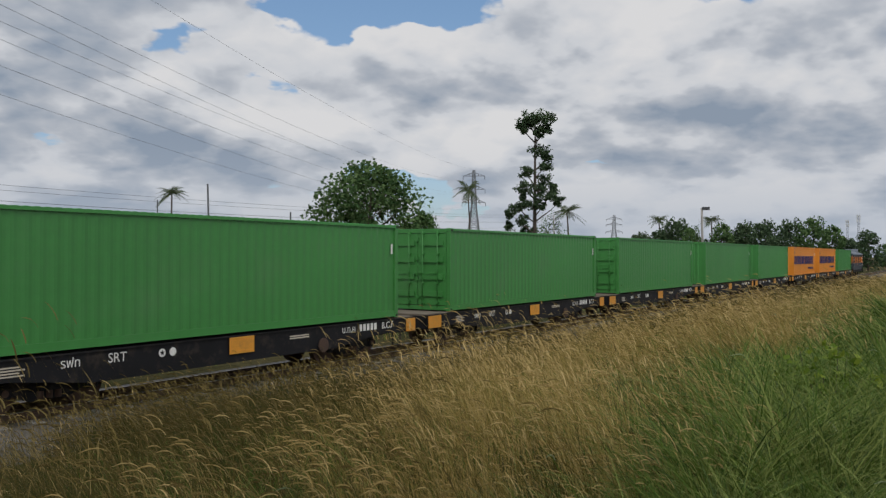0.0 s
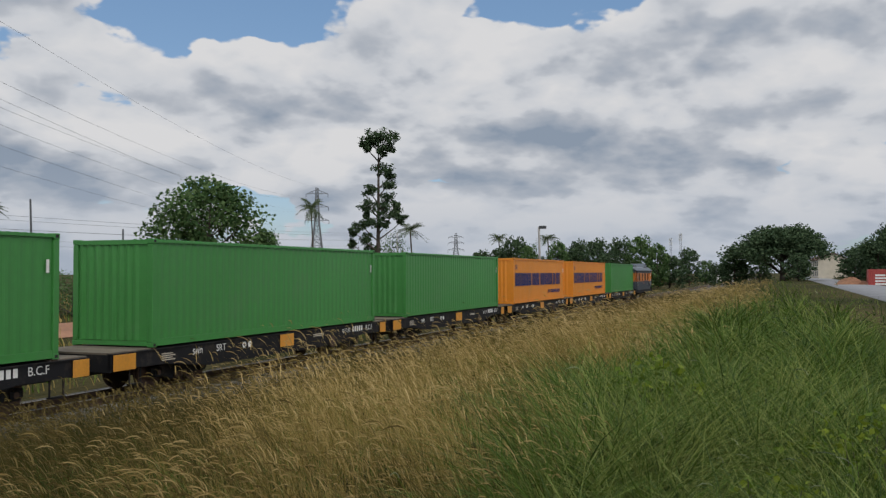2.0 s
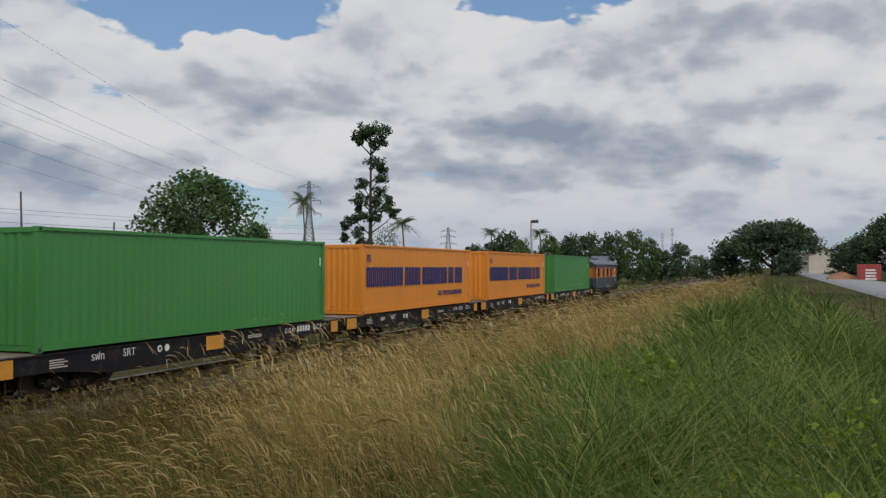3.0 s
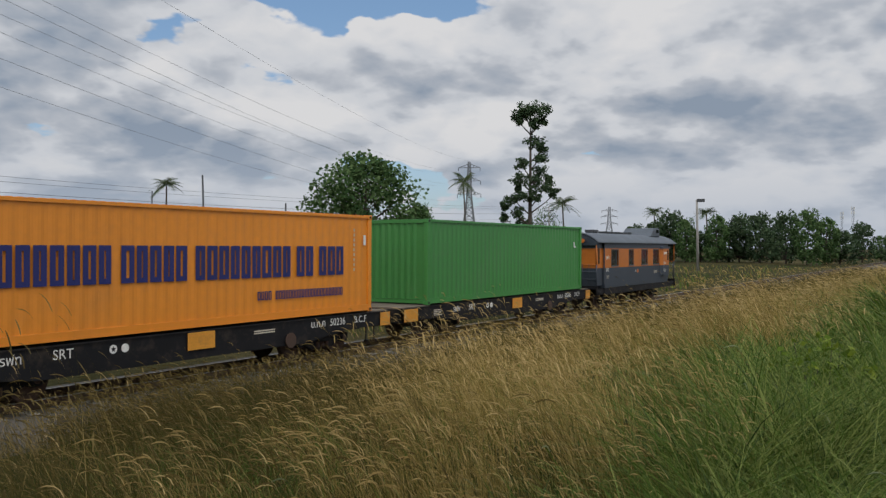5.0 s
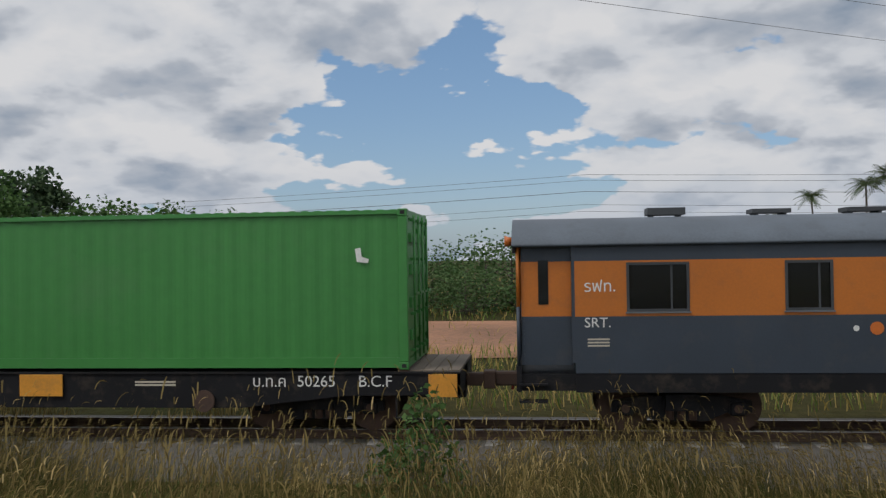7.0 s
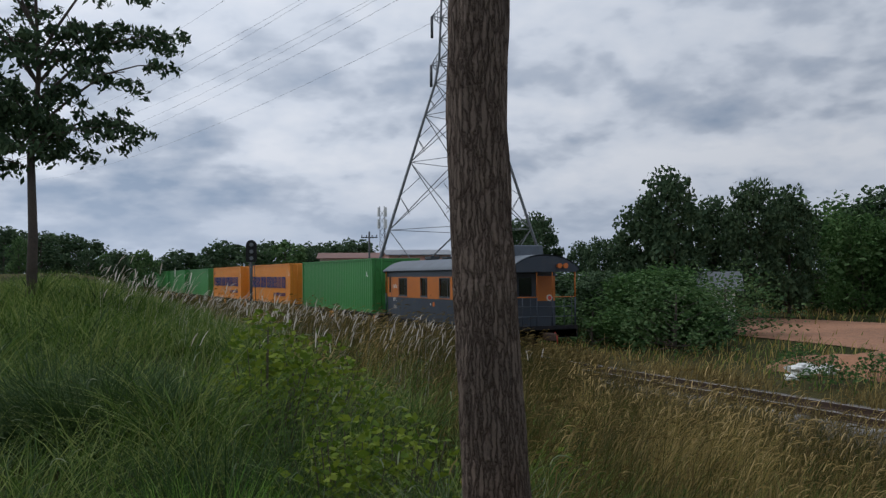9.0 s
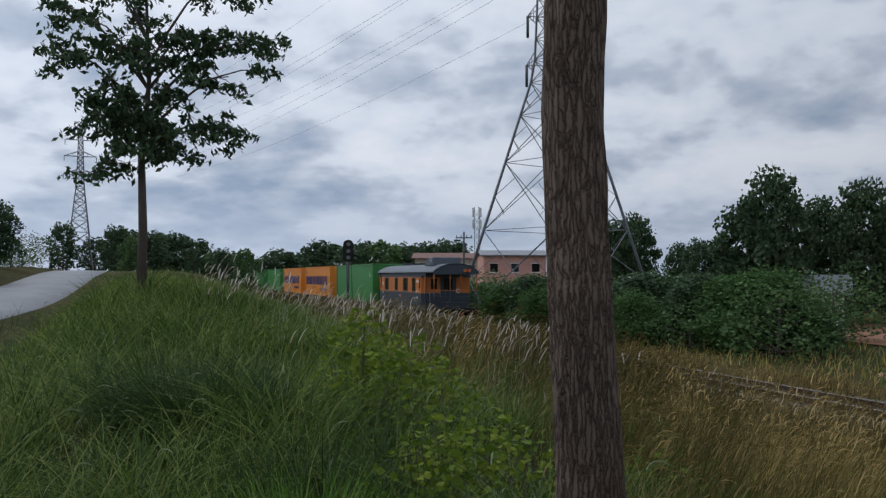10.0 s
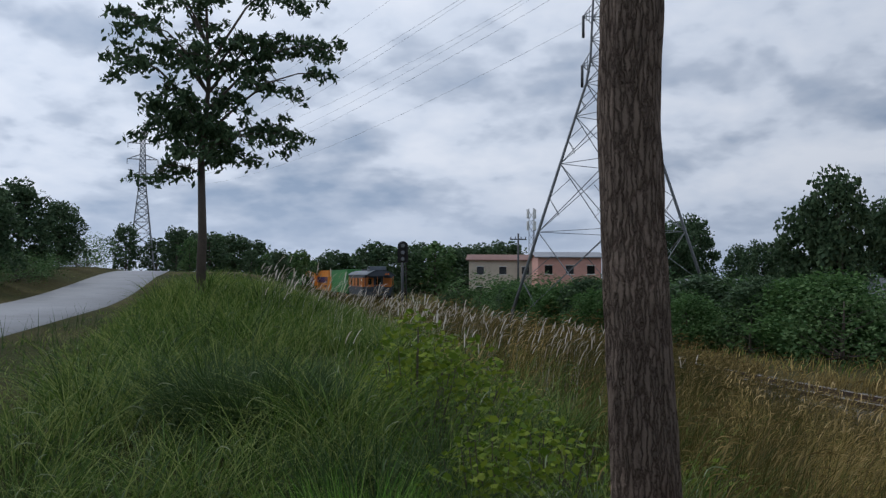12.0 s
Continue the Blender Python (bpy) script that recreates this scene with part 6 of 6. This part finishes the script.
def lattice_tower(name, label, b, d, base, waist, waist_z, top_z, arms, arm_len, turn, w=0.14):
    x, y = at_bearing(b, d)
    o = thing(name, label, "power pylon", "pylons of the power line", pose(x, y, float(ground_z(x, y)) - 0.2, 0, 0, turn))

    def half(z):
        return base / 2 + (waist / 2 - base / 2) * min(1, z / waist_z) if z < waist_z else waist / 2 * (1 - 0.55 * (z - waist_z) / (top_z - waist_z))
    corners = ((-1, -1), (1, -1), (1, 1), (-1, 1))
    levels, z = [0.0], 0.0
    while z < top_z - 1:
        z += max(1.4, half(z) * 1.35)
        levels.append(min(z, top_z))
    for cx, cy in corners:
        part("leg", tubes(([(cx * half(z), cy * half(z), z) for z in levels], [w * (1 - 0.5 * z / top_z) for z in levels]), sides=4), GALV, o)
    bm = bmesh.new()
    for z0, z1 in zip(levels, levels[1:]):
        h0, h1 = half(z0), half(z1)
        for i in range(4):
            (ax, ay), (bx, by) = corners[i], corners[(i + 1) % 4]
            p0, p1 = (ax * h0, ay * h0, z0), (bx * h0, by * h0, z0)
            q0, q1 = (ax * h1, ay * h1, z1), (bx * h1, by * h1, z1)
            beam(bm, p0, q1, w * 0.55)
            beam(bm, p1, q0, w * 0.55)
            beam(bm, q0, q1, w * 0.5)
            if h0 > 1.6:
                c = [(p0[k] + p1[k] + q0[k] + q1[k]) / 4 for k in range(3)]
                m = [(p0[k] + q0[k]) / 2 for k in range(3)]
                n = [(p1[k] + q1[k]) / 2 for k in range(3)]
                beam(bm, m, [(p0[k] * 0.5 + c[k] * 0.5) for k in range(3)], w * 0.4)
                beam(bm, n, [(p1[k] * 0.5 + c[k] * 0.5) for k in range(3)], w * 0.4)
                beam(bm, m, [(q0[k] * 0.5 + c[k] * 0.5) for k in range(3)], w * 0.4)
    part("bracing", bm, GALV, o)
    tips = []
    for z in arms:
        for s in (-1, 1):
            h = half(z)
            bm = bmesh.new()
            tip = (0, s * (h + arm_len), z)
            for cx in (-1, 1):
                beam(bm, (cx * h, s * h, z), tip, w * 0.6)
                beam(bm, (cx * h, s * h, z + 1.3), tip, w * 0.6)
                for f in (0.33, 0.66):
                    a = [(cx * h * (1 - f)), s * h + (tip[1] - s * h) * f, z]
                    beam(bm, a, (a[0], a[1], z + 1.3 * (1 - f)), w * 0.4)
            part("arm", bm, GALV, o)
            part("insulator", tubes(([(0, tip[1], z), (0, tip[1], z - 1.4)], 0.09), sides=6), DARK_STEEL, o)
            tips.append(o.matrix_basis @ Vector((0, tip[1], z - 1.4)))
    tips.append(o.matrix_basis @ Vector((0, 0, top_z)))
    return o, tips


def cable(a, b, sag, r=0.03, label="thin sagging overhead cable", n=24, group="cables of the power line"):
    cu = bpy.data.curves.new("cable", "CURVE")
    cu.dimensions, cu.bevel_depth, cu.bevel_resolution = "3D", r, 1
    sp = cu.splines.new("POLY")
    sp.points.add(n)
    for i in range(n + 1):
        s = i / n
        p = Vector(a).lerp(Vector(b), s) - Vector((0, 0, 4 * sag * s * (1 - s)))
        sp.points[i].co = (*p, 1)
    o = bpy.data.objects.new("cable", cu)
    me = bpy.data.meshes.new_from_object(o)
    bpy.data.objects.remove(o)
    me.materials.append(GALV)
    tagged(new("cable", me), label, "cable", group)


def power_line():
    near, tn = lattice_tower("pylon", "tall grey lattice steel pylon with wide-set legs", 154.4, 58, 9.6, 1.9, 17, 33, (17.0, 20.2, 24.0, 28.0), 1.7, 22, 0.11)
    far, tf = lattice_tower("pylon", "far grey lattice steel pylon", 29.3, 330, 6.5, 1.8, 22, 36, (23.5, 28.5, 33.5), 3.6, 22, 0.34)
    back, tb = lattice_tower("pylon", "grey lattice steel pylon beyond the road", 184.3, 260, 7.5, 2.0, 26, 42, (29, 34, 38.5), 3.4, 5, 0.30)
    lattice_tower("pylon", "very distant hazy lattice pylon", 20.25, 620, 9, 2.6, 20, 32, (20, 25, 29), 4.5, 22, 0.5)
    pairs = ((4, 0), (5, 1), (6, 2), (7, 3), (6, 4), (7, 5), (8, 6))
    for i, j in pairs:
        cable(tn[i], tf[j], 8.0 if i < 8 else 6.0, 0.014)
        cable(tn[i], tb[j], 5.0, 0.010)
    return tn


power_line()


def pole(b, d, top_el, r, label, lean=0.0, arms=0, material=None, head=False):
    x, y = at_bearing(b, d)
    z = float(ground_z(x, y))
    h = EYE + d * math.tan(radians(top_el)) - z
    o = thing("utility_pole", label, "utility pole", "poles behind the railway", pose(x, y, z - 0.2, 0, 0, b + 90))
    part("shaft", tubes(([(0, 0, 0), (lean * h, 0, h + 0.2)], [r, r * 0.75])), material or CONCRETE, o)
    for i in range(arms):
        zz = h - 0.5 - i * 0.9
        part("crossarm", boxes((-0.9 + lean * zz, 0.9 + lean * zz, -0.06, 0.06, zz, zz + 0.12)), DARK_STEEL, o)
        for k in (-0.8, -0.3, 0.3, 0.8):
            part("insulator", tubes(([(k + lean * zz, 0, zz + 0.12), (k + lean * zz, 0, zz + 0.35)], 0.05), sides=6), DARK_STEEL, o)
    if head:
        part("lamp_head", boxes((-0.9, 0.2, -0.2, 0.2, h - 0.1, h + 0.35), bevel=0.05), DARK_STEEL, o)
    return x, y, z + h


def poles():
    p1 = pole(46.2, 110, 4.45, 0.14, "bare dark leaning utility pole", 0.03, 0, DARK_STEEL)
    pole(41.2, 110, 2.75, 0.13, "bare dark utility pole", 0, 0, DARK_STEEL)
    pole(49.4, 115, 3.4, 0.10, "thin dark utility pole", 0, 0, DARK_STEEL)
    pole(14.75, 130, 3.0, 0.2, "concrete street lamp pole with a dark head", 0.02, 0, CONCRETE, True)
    pole(26.9, 160, 2.2, 0.13, "concrete utility pole with crossarms", 0, 2)
    pole(24.1, 150, 2.6, 0.13, "concrete utility pole with crossarms", 0, 3)
    pole(160.35, 95, 2.9, 0.13, "dark utility pole with one crossarm", 0, 1, DARK_STEEL)
    # wires on poles straight across the track
    for k, (el, r) in enumerate(((5.0, 0.02), (4.75, 0.02), (4.1, 0.03), (3.3, 0.02), (2.9, 0.02))):
        z = EYE + 90 * math.tan(radians(el))
        cable((-130, 95 + 2 * k, z - 1.5), (5, 90 + 2 * k, z + 0.6), 1.2, r, group="roadside wires")
        cable((5, 90 + 2 * k, z + 0.6), (190, 84 + 2 * k, z + 1.6), 1.8, r, group="roadside wires")


poles()


def comm_mast(b, d, top_el):
    x, y = at_bearing(b, d)
    z = float(ground_z(x, y))
    h = EYE + d * math.tan(radians(top_el)) - z
    o = thing("radio_mast", "thin lattice telephone mast with panel antennas", "radio mast", "", pose(x, y, z - 0.2))
    bm = bmesh.new()
    for zz in np.arange(0, h - 1, 1.6):
        for i in range(3):
            a, c = 2.094 * i, 2.094 * (i + 1)
            beam(bm, (0.7 * math.cos(a), 0.7 * math.sin(a), zz), (0.7 * math.cos(c), 0.7 * math.sin(c), zz + 1.6), 0.08)
    part("lattice", bm, GALV, o)
    for i in range(3):
        a = 2.094 * i
        part("leg", tubes(([(0.7 * math.cos(a), 0.7 * math.sin(a), 0), (0.7 * math.cos(a), 0.7 * math.sin(a), h)], 0.07), sides=5), GALV, o)
        for k in (0.0, 2.6):
            part("antenna", boxes((1.0 * math.cos(a) - 0.18, 1.0 * math.cos(a) + 0.18, 1.0 * math.sin(a) - 0.18, 1.0 * math.sin(a) + 0.18, h - 2.2 - k, h - 0.2 - k), bevel=0.03), WHITE, o)


comm_mast(159.45, 190, 4.6)
comm_mast(5.9, 600, 2.5)
comm_mast(6.5, 640, 2.2)


def rail_signal():
    b, d = 167.9, 52
    x, y = at_bearing(b, d)
    z = float(ground_z(x, y))
    hz = EYE + d * math.tan(radians(1.75)) - z
    o = thing("railway_signal", "black railway signal with two lamps on a dark post", "railway signal", "", pose(x, y, z - 0.1, 0, 0, b - 90))
    part("post", tubes(([(0, 0, 0), (0, 0, hz)], 0.07)), DARK_STEEL, o)
    bm = bmesh.new()
    pts = [(0.31 * math.cos(a), hz + 0.35 + 0.31 * math.sin(a)) for a in np.linspace(0, math.pi, 10)] + [(-0.31, hz - 0.62), (0.31, hz - 0.62)]
    outline(bm, pts, -0.12, -0.09)
    head = part("backboard", bm, RUBBER, o, "black rounded backboard")
    for zz in (hz + 0.38, hz - 0.02, hz - 0.4):
        part("lens_hood", tubes(([(0, -0.12, zz), (0, -0.36, zz)], [0.13, 0.12]), sides=16), DARK_STEEL, head)
        part("lens", tubes(([(0, -0.362, zz), (0, -0.37, zz)], 0.10), sides=16), GALV, head)
    part("ladder", tubes(([(0.3, 0.35, 0), (0.15, 0.1, hz)], 0.02), ([(-0.05, 0.35, 0), (-0.1, 0.1, hz)], 0.02), sides=5), DARK_STEEL, o)


rail_signal()


# ---- buildings and other far things ----
def house(name, label, b, d, wide, deep, wall_h, wall, roof, turn, windows=3, floors=1, roof_rise=1.2, base=0.0):
    x, y = at_bearing(b, d)
    o = thing(name, label, "building", "", pose(x, y, float(ground_z(x, y)) - 0.3 + base, 0, 0, turn))
    body = part("wall", boxes((-wide / 2, wide / 2, -deep / 2, deep / 2, 0, wall_h)), wall, o)
    bm = bmesh.new()
    e = 0.5
    p = [(-deep / 2 - e, wall_h - 0.1), (0, wall_h + roof_rise), (deep / 2 + e, wall_h - 0.1), (deep / 2 + e, wall_h + 0.02), (0, wall_h + roof_rise + 0.14), (-deep / 2 - e, wall_h + 0.02)]
    a = [bm.verts.new((-wide / 2 - e, q, z)) for q, z in p]
    c = [bm.verts.new((wide / 2 + e, q, z)) for q, z in p]
    for i in range(6):
        bm.faces.new((a[i], a[(i + 1) % 6], c[(i + 1) % 6], c[i]))
    bm.faces.new((a[0], a[1], a[4], a[5]))
    bm.faces.new((a[1], a[2], a[3], a[4]))
    bm.faces.new((c[0], c[5], c[4], c[1]))
    bm.faces.new((c[1], c[4], c[3], c[2]))
    part("roof", bm, roof, o)
    gable = bmesh.new()
    for x0 in (-wide / 2, wide / 2 - 0.1):
        vs = [gable.verts.new((x0 + t, q, z)) for t in (0, 0.1) for q, z in ((-deep / 2, wall_h), (deep / 2, wall_h), (0, wall_h + roof_rise - 0.05))]
        gable.faces.new(vs[:3])
        gable.faces.new(vs[3:][::-1])
        for i in range(3):
            gable.faces.new((vs[i], vs[(i + 1) % 3], vs[3 + (i + 1) % 3], vs[3 + i]))
    part("gable", gable, wall, o)
    for f in range(floors):
        for i in range(windows):
            wx = -wide / 2 + wide * (i + 0.5) / windows
            z0 = f * wall_h / floors + 0.9
            for yy, s in ((-deep / 2, -1), (deep / 2, 1)):
                w = part("window", boxes((wx - 0.55, wx + 0.55, min(yy, yy + s * 0.03), max(yy, yy + s * 0.03), z0, z0 + 1.2)), DARK_GLASS, o)
                part("sill", boxes((wx - 0.65, wx + 0.65, min(yy, yy + s * 0.06), max(yy, yy + s * 0.06), z0 - 0.12, z0 - 0.01)), WHITE, w)
                part("lintel", boxes((wx - 0.65, wx + 0.65, min(yy, yy + s * 0.06), max(yy, yy + s * 0.06), z0 + 1.21, z0 + 1.3)), WHITE, w)
    return o


def far_buildings():
    house("house", "two-storey pink plastered house with a sheet roof", 157.3, 130, 9, 9, 6.6, PINK, ROOF_GREY, 75, 3, 2, 0.7)
    house("house", "long cream house with a rusty sheet roof", 160.6, 140, 14, 8, 6.3, CREAM, ROOF_RED, 70, 4, 2, 0.8)
    house("shed", "open-sided shed under a grey sheet roof", 147.9, 90, 6, 5, 2.8, CREAM, ROOF_GREY, 60, 2, 1, 0.7)
    house("shed", "low long shed under a white roof", 144.5, 92, 6, 5, 2.7, CREAM, ROOF_GREY, 55, 2, 1, 0.8)
    house("shed", "low shed with a pale blue-grey roof", 138.9, 60, 3.6, 3, 2.5, WHITE, ROOF_GREY, 50, 1, 1, 1.0)
    house("house", "pale house under a red roof among trees", -2.7, 240, 9, 7, 5.0, CREAM, ROOF_RED, 10, 4, 2, 1.6)
    house("house", "distant low white house", 3.5, 300, 10, 7, 3.4, WHITE, ROOF_GREY, 20, 3, 1, 1.2)
    house("house", "white house behind the greenery", 62.5, 140, 9, 8, 6.2, WHITE, ROOF_GREY, 150, 3, 2, 1.0)
    box_red = thing("storage_container", "rusty red corrugated container beside the road", "container", "", pose(*at_bearing(-6.0, 117), 0.62, 0, 0, -3))
    part("body", boxes((0, 6.06, 0, 2.44, 0.05, 2.55), bevel=0.03), BOX_RED, box_red)
    part("side_panel", ribbed(5.8, 2.2, 0.28, 0.04, 0.06), BOX_RED, box_red).location = (0.13, -0.005, 0.2)
    w = part("end_wall", ribbed(2.2, 2.2, 0.28, 0.04, 0.06), BOX_RED, box_red)
    w.matrix_basis = pose(-0.005, 2.32, 0.2, 0, 0, -90)
    part("lettering_bars", boxes(*[(-0.06, -0.05, 0.5 + 0.1 * (i % 2), 1.7, 0.7 + 0.35 * i, 0.9 + 0.35 * i) for i in range(4)]), WHITE, box_red)
    bm = bmesh.new()
    for i in range(9):
        for k in range(14):
            r, a = 2.4 * i / 8, 2 * math.pi * k / 14
            bm.verts.new((r * math.cos(a), r * math.sin(a), 1.0 * (1 - (i / 8) ** 1.5) + 0.15 * math.sin(3 * a + i)))
    bm.verts.ensure_lookup_table()
    for i in range(8):
        for k in range(14):
            q = [i * 14 + k, i * 14 + (k + 1) % 14, (i + 1) * 14 + (k + 1) % 14, (i + 1) * 14 + k]
            bm.faces.new([bm.verts[w] for w in q]).smooth = True
    hx, hy = at_bearing(-3.9, 120)
    heap = thing("earth_heap", "heap of pale dumped earth beside the road", "earth heap", "", pose(hx, hy, float(ground_z(hx, hy)) - 0.1))
    part("earth", bm, SOIL, heap)
    for b, d, sx, sy, sz, turn in ((128.5, 31, 2.0, 0.8, 0.75, 20), (124.5, 30, 2.2, 0.9, 0.9, 10), (121, 29, 1.8, 0.8, 0.7, -15)):
        hx, hy = at_bearing(b, d)
        o = thing("earth_heap", "low bank of reddish dumped earth past the track", "earth heap", "earth banks past the track", pose(hx, hy, float(ground_z(hx, hy)) - 0.08, 0, 0, turn))
        o.scale = (sx, sy, sz)
        part("earth", heap.children[0].data, None, o)
    for b, d in ((131.8, 27), (129.3, 28.5), (126.2, 27.5), (123.4, 27), (127.4, 30), (133.5, 31), (121.5, 28)):
        weed_patch(b, d, 0.9, 1.0, 420, 0.11, "leafy green shrub on the earth bank", CROWN_FRESH, "shrub")
    rnd = np.random.default_rng(44)
    for b, d, size in ((133.4, 29.3, 0.34), (132.0, 29.6, 0.28), (132.9, 31.0, 0.2), (134.0, 27.6, 0.16), (124.8, 28.4, 0.16), (119.0, 31, 0.2)):
        hx, hy = at_bearing(b, d)
        bm = bmesh.new()
        bmesh.ops.create_icosphere(bm, subdivisions=3, radius=size)
        for v in bm.verts:
            v.co *= 1 + 0.9 * noise.noise(v.co * 2.2 / size + Vector((b, d, 0))) + 0.4 * noise.noise(v.co * 6 / size)
            v.co.z = max(-0.3 * size, v.co.z * 0.6)
        o = thing("litter_bag", "crumpled white plastic litter lying on the earth", "litter", "litter past the track", pose(hx, hy, float(ground_z(hx, hy)) + 0.3 * size + 0.12, 0, 0, rnd.uniform(0, 360)))
        part("bag", bm, WHITE, o)
    # bare earth yard past the track
    verts, tris = [], []
    n = 28
    for i in range(n):
        a = 2 * math.pi * i / n
        r = 1 + 0.18 * math.sin(3 * a) + 0.08 * math.sin(7 * a)
        px, py = -4 + 58 * r * math.cos(a), 39 + 8.5 * r * math.sin(a)
        verts.append((px, py, float(ground_z(px, py)) + 0.05))
    verts.append((-4, 39, float(ground_z(-4, 39)) + 0.15))
    tris = [(i, (i + 1) % n, n) for i in range(n)]
    tagged(new("dirt_yard", raw_mesh("dirt_yard", np.array(verts), np.array(tris), SOIL)), "bare reddish sandy earth yard past the track", "bare ground", kind="structure")


far_buildings()


# ---- motion ----
def motions():
    times = [0.0, 1.0, 2.0, 3.0, 4.0, 5.0, 6.0, 7.0, 8.0, 9.0, 10.0, 11.0, 12.0]
    drift = {7.0: 0.08, 8.0: 0.32, 9.0: 0.22}      # it eases a little and picks up again
    for ob, x, y, z in TRAIN:
        walk(ob, [(t, pose(x - 18.255 * t - 0.0053 * t * t + drift.get(t, 0.0), y, z)) for t in times])
        for ws in ob.children_recursive:
            if ws.name.startswith("wheelset"):
                wx, wy, wz = ws.location
                walk(ws, [(i / FPS, pose(wx, wy, wz, 0, -math.degrees(18.255 * i / FPS / 0.425), 0)) for i in range(12 * FPS + 1)])


motions()
